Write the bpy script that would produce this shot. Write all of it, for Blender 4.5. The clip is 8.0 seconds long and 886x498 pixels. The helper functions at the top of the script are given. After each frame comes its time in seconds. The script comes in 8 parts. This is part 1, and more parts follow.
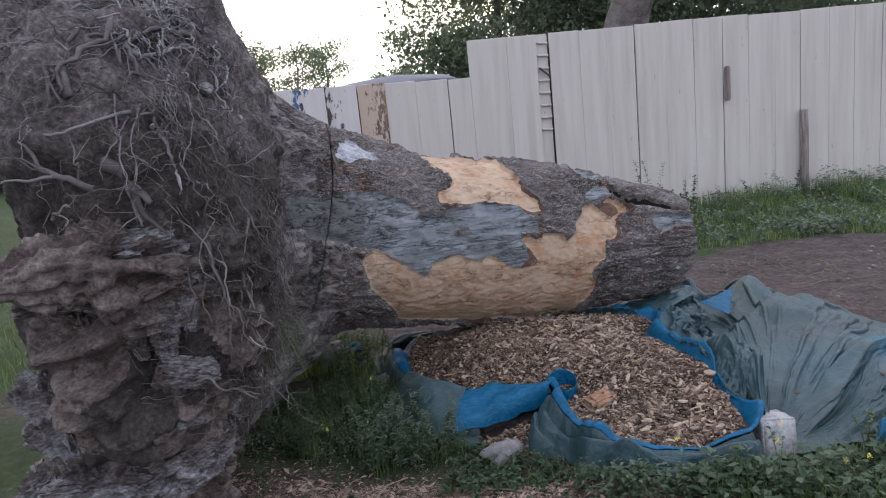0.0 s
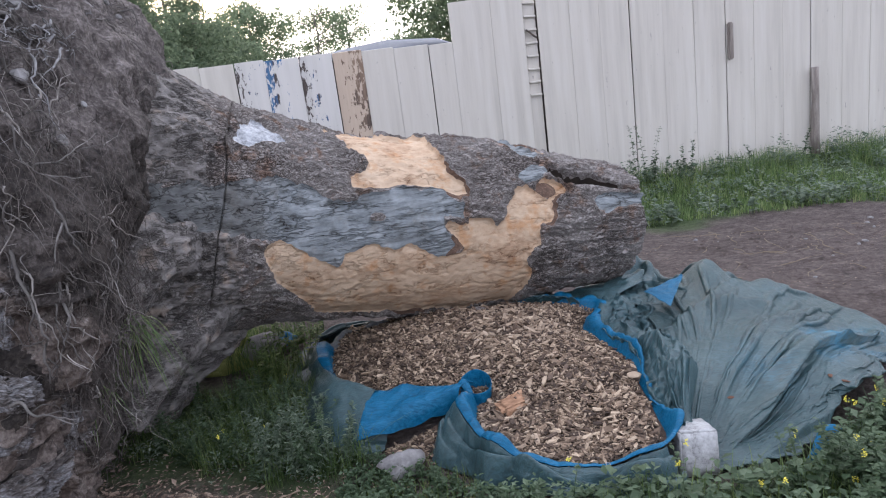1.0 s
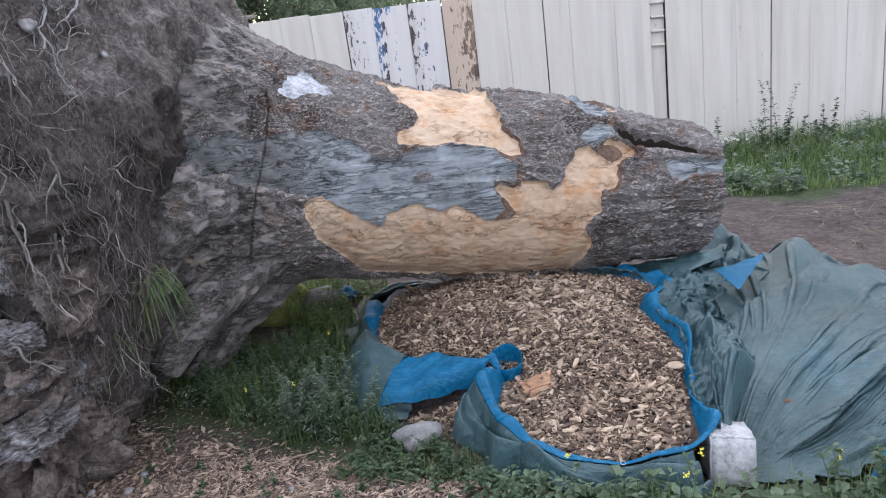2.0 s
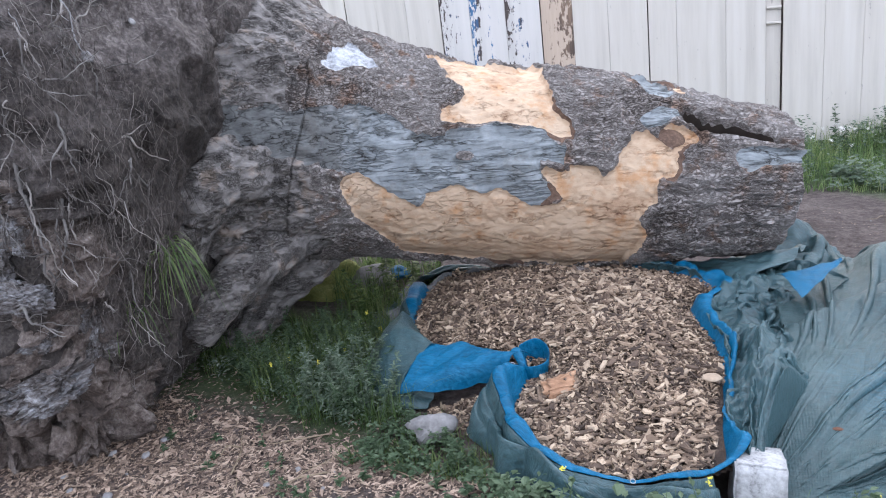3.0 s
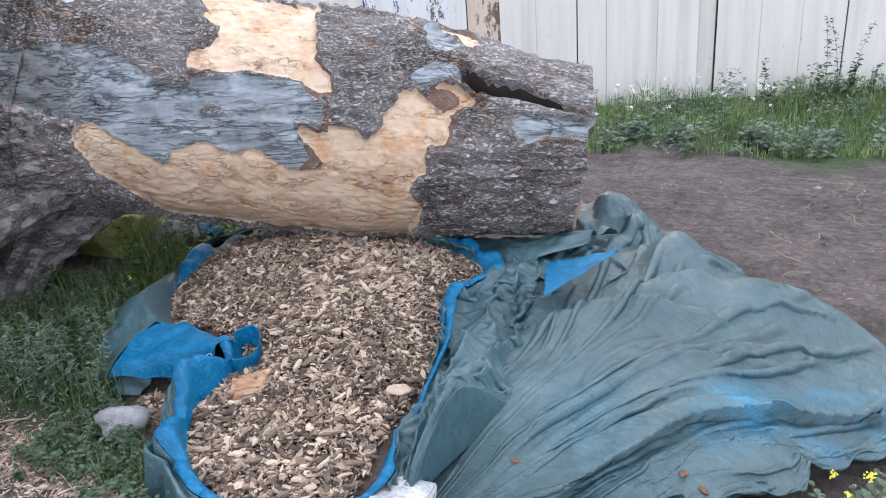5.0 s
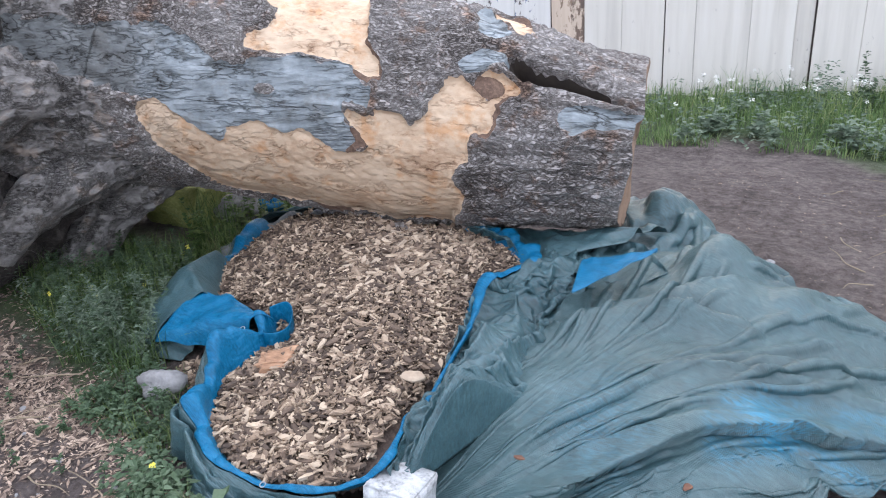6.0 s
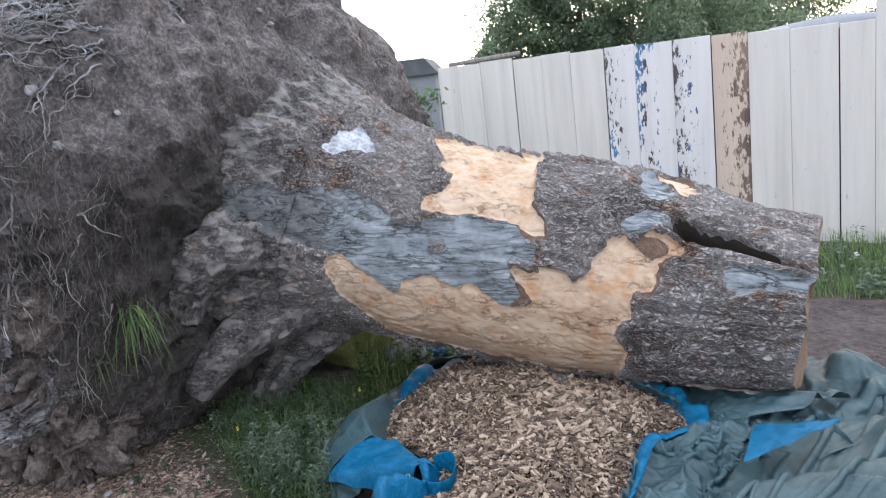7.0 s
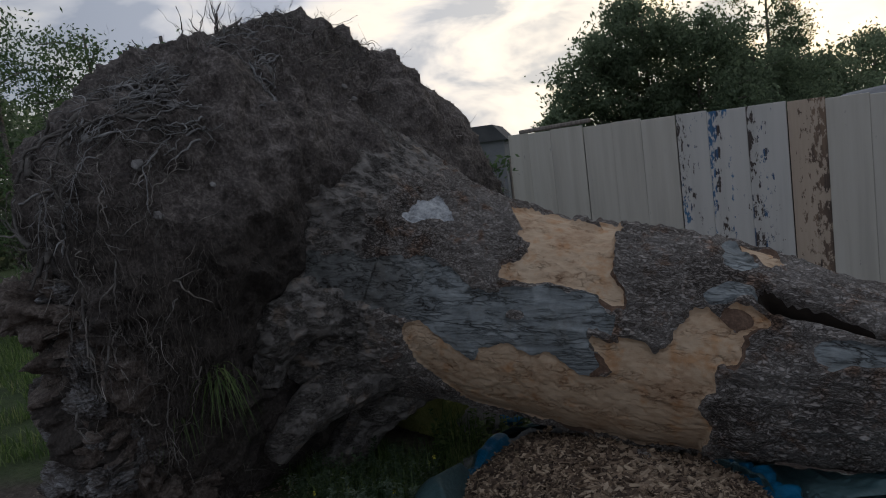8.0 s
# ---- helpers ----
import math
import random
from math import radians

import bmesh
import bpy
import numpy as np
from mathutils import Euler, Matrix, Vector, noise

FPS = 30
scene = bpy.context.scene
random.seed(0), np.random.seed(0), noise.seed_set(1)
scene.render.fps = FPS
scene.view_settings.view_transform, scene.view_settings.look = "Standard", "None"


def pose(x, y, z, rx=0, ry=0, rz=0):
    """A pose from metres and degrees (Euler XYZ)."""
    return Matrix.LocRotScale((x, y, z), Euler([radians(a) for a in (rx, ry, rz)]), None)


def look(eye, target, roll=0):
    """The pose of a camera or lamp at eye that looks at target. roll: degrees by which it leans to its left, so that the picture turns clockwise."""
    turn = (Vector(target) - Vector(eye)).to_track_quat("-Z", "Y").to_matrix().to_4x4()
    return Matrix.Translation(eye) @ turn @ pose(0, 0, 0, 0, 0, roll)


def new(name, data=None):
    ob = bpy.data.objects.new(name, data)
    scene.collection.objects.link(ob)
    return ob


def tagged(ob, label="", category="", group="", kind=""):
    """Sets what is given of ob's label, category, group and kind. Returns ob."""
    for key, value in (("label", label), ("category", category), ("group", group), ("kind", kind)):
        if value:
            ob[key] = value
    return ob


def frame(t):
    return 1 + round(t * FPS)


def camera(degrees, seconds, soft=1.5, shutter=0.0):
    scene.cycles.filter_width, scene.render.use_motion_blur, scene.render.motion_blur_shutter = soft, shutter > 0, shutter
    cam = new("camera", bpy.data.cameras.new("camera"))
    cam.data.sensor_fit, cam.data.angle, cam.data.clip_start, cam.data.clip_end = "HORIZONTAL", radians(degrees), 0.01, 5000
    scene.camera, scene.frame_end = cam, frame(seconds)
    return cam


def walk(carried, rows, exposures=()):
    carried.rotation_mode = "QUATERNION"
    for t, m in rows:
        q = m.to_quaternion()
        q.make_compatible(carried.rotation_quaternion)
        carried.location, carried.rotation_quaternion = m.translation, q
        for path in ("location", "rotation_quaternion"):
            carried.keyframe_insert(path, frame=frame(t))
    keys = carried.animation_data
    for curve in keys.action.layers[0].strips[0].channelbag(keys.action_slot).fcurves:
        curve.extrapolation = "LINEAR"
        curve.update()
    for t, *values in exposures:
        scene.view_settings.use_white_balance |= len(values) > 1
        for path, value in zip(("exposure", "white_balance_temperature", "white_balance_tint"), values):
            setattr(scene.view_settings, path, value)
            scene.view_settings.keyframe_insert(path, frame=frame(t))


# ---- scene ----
cam = camera(62.0, 8.0, soft=1.05, shutter=0.1)
PATH = [
    (0, (0.327, 0.614, 1.57), (0.157, 2.56, 1.142), -6.0),
    (0.5, (0.634, 0.857, 1.526), (0.455, 2.79, 1.046), -6.4),
    (1, (0.904, 1.008, 1.554), (0.635, 2.922, 1.04), -7.5),
    (1.5, (1.16, 1.084, 1.545), (0.722, 2.955, 0.99), -7.2),
    (2, (1.314, 1.303, 1.499), (0.67, 3.101, 0.907), -7.8),
    (2.2, (1.373, 1.387, 1.501), (0.677, 3.154, 0.876), -8.1),
    (3.3, (1.656, 1.712, 1.407), (0.682, 3.346, 0.793), -6.6),
    (3.5, (1.724, 1.842, 1.401), (0.741, 3.465, 0.768), -6.2),
    (4, (1.896, 2.129, 1.344), (0.95, 3.754, 0.661), -6.0),
    (4.5, (2.163, 2.297, 1.345), (1.244, 3.901, 0.582), -5.2),
    (4.7, (2.235, 2.354, 1.345), (1.326, 3.96, 0.573), -5.0),
    (5.8, (2.432, 2.564, 1.355), (1.38, 4.062, 0.55), -5.0),
    (6, (2.469, 2.551, 1.357), (1.357, 4.005, 0.552), -4.7),
    (6.5, (2.543, 2.531, 1.403), (1.22, 3.861, 0.712), -6.2),
    (7, (2.52, 2.479, 1.456), (1.041, 3.761, 1.044), -6.9),
    (7.5, (2.482, 2.417, 1.504), (0.927, 3.647, 1.244), -7.0),
    (8, (2.514, 2.414, 1.494), (0.915, 3.595, 1.269), -7.1),
]
EXPOSURE = [(0, 0.1, 6200, 15), (0.5, 0.35, 6200, 14), (1.5, 0.70, 6250, 12), (3.5, 1.15, 6050, 10), (4.5, 1.18, 6100, 10), (6, 1.18, 6150, 9), (6.6, 1.16, 6150, 9), (7.0, 0.93, 6150, 8), (7.3, 0.2, 6150, 6), (7.6, -1.0, 6200, 7), (7.8, -1.58, 6250, 6), (8.0, -1.74, 6250, 6)]
walk(cam, [(t, look(eye, target, roll)) for t, eye, target, roll in PATH], EXPOSURE)

# ---- sky and sun ----
SUN_AZ, SUN_EL = -24.0, 4.5          # degrees from +y towards +x, and above the horizon


def node(tree, kind, **inputs):
    """A new node; keyword names with _ stand for input names with spaces."""
    n = tree.nodes.new(kind)
    for key, value in inputs.items():
        n.inputs[key.replace("_", " ")].default_value = value
    return n


def ramp(tree, source, stops):
    """A colour ramp fed by a socket; stops are (position, colour)."""
    n = tree.nodes.new("ShaderNodeValToRGB")
    els = n.color_ramp.elements
    while len(els) < len(stops):
        els.new(0.5)
    for e, (p, c) in zip(els, stops):
        e.position = p
        e.color = (*c, 1) if len(c) == 3 else c
    tree.links.new(source, n.inputs[0])
    return n.outputs[0]


world = bpy.data.worlds.new("dusk_sky")
scene.world = world
world.use_nodes = True
wt = world.node_tree
sky = wt.nodes.new("ShaderNodeTexSky")
sky.sky_type = "NISHITA"
sky.sun_disc = False
sky.sun_elevation = radians(SUN_EL)
sky.sun_rotation = radians(SUN_AZ)
sky.air_density, sky.dust_density, sky.ozone_density = 1.0, 2.5, 1.0
coords = wt.nodes.new("ShaderNodeTexCoord")
squash = node(wt, "ShaderNodeMapping")
squash.inputs["Scale"].default_value = (1.0, 1.0, 2.2)
wt.links.new(coords.outputs["Generated"], squash.inputs[0])
puffs = node(wt, "ShaderNodeTexNoise", Scale=6.5, Detail=8.0, Roughness=0.55, Distortion=0.3)
wt.links.new(squash.outputs[0], puffs.inputs["Vector"])
cover = ramp(wt, puffs.outputs[0], [(0.30, (0.75, 0.75, 0.75)), (0.50, (0.97, 0.97, 0.97))])
grey = ramp(wt, puffs.outputs[0], [(0.38, (1.5, 1.38, 1.24)), (0.48, (0.98, 0.97, 1.0)), (0.58, (0.60, 0.64, 0.74))])
# the cloud deck is lit from the low sun's side
side = node(wt, "ShaderNodeVectorMath")
side.operation = "DOT_PRODUCT"
side.inputs[1].default_value = (math.sin(radians(SUN_AZ)), math.cos(radians(SUN_AZ)), 0.0)
wt.links.new(coords.outputs["Generated"], side.inputs[0])
level = ramp(wt, side.outputs["Value"], [(0.0, (12.9, 13.4, 14.8)), (0.45, (15.3, 15.7, 16.9)), (0.78, (27.0, 26.0, 26.0)), (0.97, (45.0, 38.5, 30.5))])
deck = wt.nodes.new("ShaderNodeMix")
deck.data_type, deck.blend_type = "RGBA", "MULTIPLY"
deck.inputs[0].default_value = 1.0
wt.links.new(level, deck.inputs[6])
wt.links.new(grey, deck.inputs[7])
blend = wt.nodes.new("ShaderNodeMix")
blend.data_type = "RGBA"
wt.links.new(cover, blend.inputs[0])
wt.links.new(sky.outputs[0], blend.inputs[6])
wt.links.new(deck.outputs[2], blend.inputs[7])
wt.links.new(blend.outputs[2], wt.nodes["Background"].inputs[0])
wt.nodes["Background"].inputs[1].default_value = 0.10

sun_data = bpy.data.lights.new("sun", "SUN")
sun_data.energy, sun_data.angle, sun_data.color = 1.2, radians(4), (1.0, 0.72, 0.45)
sun = new("sun", sun_data)
_a, _e = radians(SUN_AZ), radians(SUN_EL)
SUN_DIR = Vector((math.sin(_a) * math.cos(_e), math.cos(_a) * math.cos(_e), math.sin(_e)))
sun.matrix_world = Matrix.Translation((0, 0, 20)) @ SUN_DIR.to_track_quat("Z", "Y").to_matrix().to_4x4()


# ---- materials ----
def material(name, stops, scale=6.0, rough=0.85, bump=0.3, fine=60.0, stretch=(1, 1, 1), island=0.0, objects=0.0,
             fine_amount=0.25, metal=0.0, distance=0.01, detail=6.0, glow_through=0.0, turn=0.0):
    """Colour from noise at a coarse and a fine scale, with relief and small shifts per piece."""
    m = bpy.data.materials.new(name)
    m.use_nodes = True
    t = m.node_tree
    bsdf = t.nodes["Principled BSDF"]
    where = t.nodes.new("ShaderNodeTexCoord")
    mp = node(t, "ShaderNodeMapping")
    mp.vector_type = "TEXTURE"
    mp.inputs["Rotation"].default_value = (0, 0, radians(turn))
    mp.inputs["Scale"].default_value = tuple(1 / k for k in stretch)
    t.links.new(where.outputs["Object"], mp.inputs[0])
    big = node(t, "ShaderNodeTexNoise", Scale=scale, Detail=detail, Roughness=0.6)
    small = node(t, "ShaderNodeTexNoise", Scale=fine, Detail=4.0, Roughness=0.65)
    for n in (big, small):
        t.links.new(mp.outputs[0], n.inputs["Vector"])
    mix = node(t, "ShaderNodeMix")
    mix.inputs[0].default_value = fine_amount
    t.links.new(big.outputs[0], mix.inputs[2])
    t.links.new(small.outputs[0], mix.inputs[3])
    value = mix.outputs[0]
    if island or objects:
        info = t.nodes.new("ShaderNodeNewGeometry" if island else "ShaderNodeObjectInfo")
        span = node(t, "ShaderNodeMath")
        span.operation = "MULTIPLY_ADD"
        span.inputs[1].default_value = island or objects
        span.inputs[2].default_value = -(island or objects) / 2
        t.links.new(info.outputs["Random Per Island" if island else "Random"], span.inputs[0])
        add = node(t, "ShaderNodeMath")
        t.links.new(value, add.inputs[0])
        t.links.new(span.outputs[0], add.inputs[1])
        value = add.outputs[0]
    colour = ramp(t, value, stops)
    t.links.new(colour, bsdf.inputs["Base Color"])
    if glow_through:
        thin = t.nodes.new("ShaderNodeBsdfTranslucent")
        both = node(t, "ShaderNodeMixShader")
        both.inputs[0].default_value = glow_through
        t.links.new(colour, thin.inputs[0])
        t.links.new(bsdf.outputs[0], both.inputs[1])
        t.links.new(thin.outputs[0], both.inputs[2])
        t.links.new(both.outputs[0], t.nodes["Material Output"].inputs[0])
    bsdf.inputs["Roughness"].default_value = rough
    bsdf.inputs["Metallic"].default_value = metal
    if bump:
        b = node(t, "ShaderNodeBump", Strength=bump, Distance=distance)
        t.links.new(mix.outputs[0], b.inputs["Height"])
        t.links.new(b.outputs[0], bsdf.inputs["Normal"])
    return m


M = {}


def bark_material(name, stops, turn, crack=0.055, size=58.0, depth=0.013, draw=2.8, stain=(0.92, 0.68, 0.54), whole=True, spread=3.0, cut=0.15, kept=0.5, grain=0.62):
    """Cells drawn out along the trunk with dark cracks between them, broken off in places unless whole, and stains."""
    m = bpy.data.materials.new(name)
    m.use_nodes = True
    t = m.node_tree
    bsdf = t.nodes["Principled BSDF"]
    where = t.nodes.new("ShaderNodeTexCoord")
    mp = node(t, "ShaderNodeMapping")
    mp.vector_type = "TEXTURE"
    mp.inputs["Rotation"].default_value = (0, 0, radians(turn))
    mp.inputs["Scale"].default_value = (draw, 1.0, 1.0)
    t.links.new(where.outputs["Object"], mp.inputs[0])
    wob = node(t, "ShaderNodeTexNoise", Scale=14.0, Detail=5.0, Roughness=0.6)
    t.links.new(mp.outputs[0], wob.inputs["Vector"])
    push = node(t, "ShaderNodeVectorMath")
    push.operation = "MULTIPLY_ADD"
    push.inputs[1].default_value = (0.14, 0.14, 0.14)
    t.links.new(wob.outputs["Color"], push.inputs[0])
    t.links.new(mp.outputs[0], push.inputs[2])
    cells = node(t, "ShaderNodeTexVoronoi", Scale=size)
    cells.feature = "DISTANCE_TO_EDGE"
    t.links.new(push.outputs[0], cells.inputs["Vector"])
    plate = ramp(t, cells.outputs["Distance"], [(0.0, (0, 0, 0)), (crack, (0.35, 0.35, 0.35)), (crack * 4.5, (1, 1, 1))])
    if not whole:
        gone = node(t, "ShaderNodeTexNoise", Scale=16.0, Detail=4.0, Roughness=0.6)
        t.links.new(mp.outputs[0], gone.inputs["Vector"])
        some = node(t, "ShaderNodeMath")
        some.operation = "MAXIMUM"
        t.links.new(plate, some.inputs[0])
        t.links.new(ramp(t, gone.outputs[0], [(kept - 0.06, (0, 0, 0)), (kept + 0.06, (1, 1, 1))]), some.inputs[1])
        plate = some.outputs[0]
    fine = node(t, "ShaderNodeTexNoise", Scale=55.0, Detail=5.0, Roughness=0.7)
    broad = node(t, "ShaderNodeTexNoise", Scale=spread, Detail=5.0, Roughness=0.6)
    t.links.new(mp.outputs[0], fine.inputs["Vector"])
    t.links.new(where.outputs["Object"], broad.inputs["Vector"])
    a = node(t, "ShaderNodeMath")
    a.operation = "MULTIPLY_ADD"
    a.inputs[1].default_value = cut
    t.links.new(plate, a.inputs[0])
    b = node(t, "ShaderNodeMath")
    b.operation = "MULTIPLY_ADD"
    b.inputs[1].default_value = grain
    t.links.new(fine.outputs[0], b.inputs[0])
    t.links.new(broad.outputs[0], b.inputs[2])
    c = node(t, "ShaderNodeMath")
    c.operation = "MULTIPLY"
    c.inputs[1].default_value = 0.56
    t.links.new(b.outputs[0], c.inputs[0])
    t.links.new(c.outputs[0], a.inputs[2])
    rust = node(t, "ShaderNodeTexNoise", Scale=9.0, Detail=7.0, Roughness=0.65)
    t.links.new(where.outputs["Object"], rust.inputs["Vector"])
    flaked = t.nodes.new("ShaderNodeMix")
    flaked.data_type, flaked.blend_type = "RGBA", "MULTIPLY"
    t.links.new(ramp(t, rust.outputs[0], [(0.54, (0, 0, 0)), (0.66, (1, 1, 1))]), flaked.inputs[0])
    t.links.new(ramp(t, a.outputs[0], stops), flaked.inputs[6])
    flaked.inputs[7].default_value = (*stain, 1)
    t.links.new(flaked.outputs[2], bsdf.inputs["Base Color"])
    bsdf.inputs["Roughness"].default_value = 0.85
    d = node(t, "ShaderNodeMath")
    d.operation = "MULTIPLY_ADD"
    d.inputs[1].default_value = 0.5
    t.links.new(fine.outputs[0], d.inputs[0])
    t.links.new(plate, d.inputs[2])
    bump = node(t, "ShaderNodeBump", Strength=1.0, Distance=depth)
    t.links.new(d.outputs[0], bump.inputs["Height"])
    t.links.new(bump.outputs[0], bsdf.inputs["Normal"])
    return m


M["bark"] = bark_material("bark", [(0.36, (0.080, 0.067, 0.061)), (0.45, (0.206, 0.182, 0.168)), (0.54, (0.308, 0.281, 0.265)), (0.68, (0.40, 0.374, 0.36))], 18, size=64.0, cut=0.19, draw=2.4, grain=0.4)
M["dusty_bark"] = bark_material("dusty_bark", [(0.38, (0.030, 0.026, 0.024)), (0.47, (0.094, 0.085, 0.079)), (0.58, (0.170, 0.159, 0.151)), (0.74, (0.31, 0.296, 0.284))],
                               18, crack=0.05, size=62.0, depth=0.012, draw=3.4, stain=(0.92, 0.8, 0.7), whole=False, spread=9.0)
M["rotten_wood"] = material("rotten_wood", [(0.34, (0.026, 0.019, 0.016)), (0.46, (0.09, 0.070, 0.060)), (0.57, (0.18, 0.152, 0.135)), (0.70, (0.33, 0.305, 0.29))], scale=9, fine=70, bump=1.0, distance=0.02, fine_amount=0.5)
M["old_bark"] = material("old_bark", [(0.37, (0.026, 0.021, 0.019)), (0.47, (0.092, 0.081, 0.076)), (0.56, (0.20, 0.198, 0.203)), (0.68, (0.42, 0.435, 0.46))],
                         scale=9, fine=70, bump=1.0, distance=0.014, fine_amount=0.45, stretch=(0.8, 0.8, 1.8))
M["inner_bark"] = material("inner_bark", [(0.3, (0.045, 0.028, 0.021)), (0.5, (0.115, 0.070, 0.049)), (0.7, (0.22, 0.145, 0.10))], scale=16, fine=90, bump=0.9, fine_amount=0.5)
M["bare_wood"] = bark_material("bare_wood", [(0.36, (0.14, 0.07, 0.042)), (0.42, (0.31, 0.195, 0.120)), (0.48, (0.42, 0.288, 0.187)), (0.55, (0.49, 0.360, 0.247)), (0.70, (0.56, 0.435, 0.315))],
                              18, crack=0.03, size=34.0, depth=0.005, draw=2.2, stain=(0.92, 0.74, 0.58), whole=False, spread=5.0, cut=0.11, kept=0.44)
M["grey_wood"] = bark_material("grey_wood", [(0.38, (0.020, 0.019, 0.019)), (0.44, (0.085, 0.090, 0.093)), (0.52, (0.160, 0.180, 0.191)), (0.60, (0.212, 0.238, 0.252)), (0.74, (0.335, 0.365, 0.382))],
                              18, crack=0.035, size=40.0, depth=0.007, draw=6.0, stain=(0.80, 0.76, 0.72), whole=False, spread=7.0)
M["white_paint"] = material("white_paint", [(0.34, (0.14, 0.145, 0.155)), (0.50, (0.34, 0.36, 0.385)), (0.64, (0.50, 0.525, 0.55))], scale=16, fine=70, rough=0.7, bump=0.6, fine_amount=0.5)
M["end_grain"] = material("end_grain", [(0.3, (0.11, 0.07, 0.045)), (0.6, (0.25, 0.165, 0.11))], scale=8, fine=80, bump=0.4)
M["dark_hollow"] = material("dark_hollow", [(0.3, (0.02, 0.015, 0.012)), (0.7, (0.06, 0.045, 0.035))], scale=10)
M["soil"] = material("soil", [(0.36, (0.012, 0.010, 0.009)), (0.50, (0.038, 0.031, 0.027)), (0.62, (0.080, 0.068, 0.060)), (0.74, (0.16, 0.14, 0.128))], scale=8, fine=60, bump=1.0, distance=0.03, fine_amount=0.55)
def coat_or_light(mat, attribute, factor):
    """Dirt or painted-in light: turns the colour paler or darker where the mesh says so."""
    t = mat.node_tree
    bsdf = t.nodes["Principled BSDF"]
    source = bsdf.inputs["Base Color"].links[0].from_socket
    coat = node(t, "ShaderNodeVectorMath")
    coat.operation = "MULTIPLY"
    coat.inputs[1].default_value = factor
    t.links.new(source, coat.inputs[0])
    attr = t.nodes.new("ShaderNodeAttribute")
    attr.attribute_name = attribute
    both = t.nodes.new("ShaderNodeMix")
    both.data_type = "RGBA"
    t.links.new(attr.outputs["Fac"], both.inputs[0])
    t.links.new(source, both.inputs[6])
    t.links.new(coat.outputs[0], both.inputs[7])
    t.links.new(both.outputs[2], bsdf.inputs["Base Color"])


coat_or_light(M["soil"], "dry_or_skylit", (2.9, 3.05, 3.3))          # sky light on the upper earth painted pale, mixed with dry dust
coat_or_light(M["grey_wood"], "grime", (0.62, 0.58, 0.55))    # old grime
M["root"] = material("root", [(0.25, (0.062, 0.054, 0.047)), (0.5, (0.165, 0.150, 0.137)), (0.75, (0.38, 0.36, 0.34))], scale=9, fine=60, island=0.45, bump=0.5)
M["pale_root"] = material("pale_root", [(0.25, (0.045, 0.040, 0.037)), (0.55, (0.115, 0.107, 0.101)), (0.75, (0.22, 0.21, 0.20)), (0.9, (0.42, 0.41, 0.39))], scale=9, fine=60, island=0.45, bump=0.5)
M["thin_root"] = material("thin_root", [(0.25, (0.035, 0.030, 0.027)), (0.55, (0.105, 0.094, 0.085)), (0.8, (0.30, 0.28, 0.26))], scale=5, fine=40, island=0.5, bump=0.0)
M["silver_root"] = material("silver_root", [(0.25, (0.11, 0.108, 0.108)), (0.55, (0.24, 0.24, 0.245)), (0.85, (0.46, 0.465, 0.475))], scale=9, fine=60, island=0.4, bump=0.5)
M["brown_root"] = material("brown_root", [(0.25, (0.026, 0.020, 0.018)), (0.5, (0.066, 0.055, 0.049)), (0.8, (0.17, 0.15, 0.137))], scale=5, fine=40, island=0.5, bump=0.0)
M["stone"] = material("stone", [(0.3, (0.13, 0.125, 0.125)), (0.6, (0.28, 0.275, 0.275))], scale=9, fine=70, bump=0.9)
M["pale_stone"] = material("pale_stone", [(0.3, (0.20, 0.20, 0.20)), (0.65, (0.42, 0.42, 0.42))], scale=30, fine=120, bump=0.5)
M["concrete"] = material("concrete", [(0.34, (0.15, 0.15, 0.15)), (0.46, (0.36, 0.365, 0.37)), (0.66, (0.55, 0.56, 0.57))], scale=14, fine=70, bump=0.8, distance=0.006, fine_amount=0.5)
M["chip"] = material("chip", [(0.08, (0.045, 0.030, 0.022)), (0.38, (0.126, 0.087, 0.062)), (0.64, (0.245, 0.177, 0.123)), (0.92, (0.47, 0.37, 0.27))], scale=12, fine=90, island=0.9, bump=0.3)
M["mulch"] = material("mulch", [(0.3, (0.032, 0.022, 0.017)), (0.55, (0.095, 0.063, 0.047)), (0.75, (0.19, 0.13, 0.095))], scale=26, fine=90, bump=1.0, distance=0.02, fine_amount=0.5)
M["litter"] = material("litter", [(0.15, (0.07, 0.048, 0.038)), (0.5, (0.23, 0.165, 0.125)), (0.85, (0.44, 0.34, 0.26))], scale=12, fine=60, island=0.8, bump=0.0)
M["red_wood"] = material("red_wood", [(0.3, (0.16, 0.082, 0.045)), (0.5, (0.34, 0.195, 0.115)), (0.7, (0.46, 0.30, 0.19))], scale=14, fine=90, bump=0.5, stretch=(1, 3, 3))
M["dead_leaf"] = material("dead_leaf", [(0.3, (0.085, 0.040, 0.028)), (0.7, (0.18, 0.085, 0.05))], scale=20, fine=90, bump=0.3)
M["pale_wood"] = material("pale_wood", [(0.2, (0.19, 0.14, 0.10)), (0.5, (0.33, 0.255, 0.185)), (0.8, (0.48, 0.385, 0.29))], scale=14, fine=90, bump=0.4, island=0.5)
M["old_board"] = material("old_board", [(0.3, (0.12, 0.10, 0.09)), (0.5, (0.24, 0.21, 0.19)), (0.7, (0.38, 0.35, 0.32))], scale=5, fine=40, stretch=(6, 6, 0.6), bump=0.6)
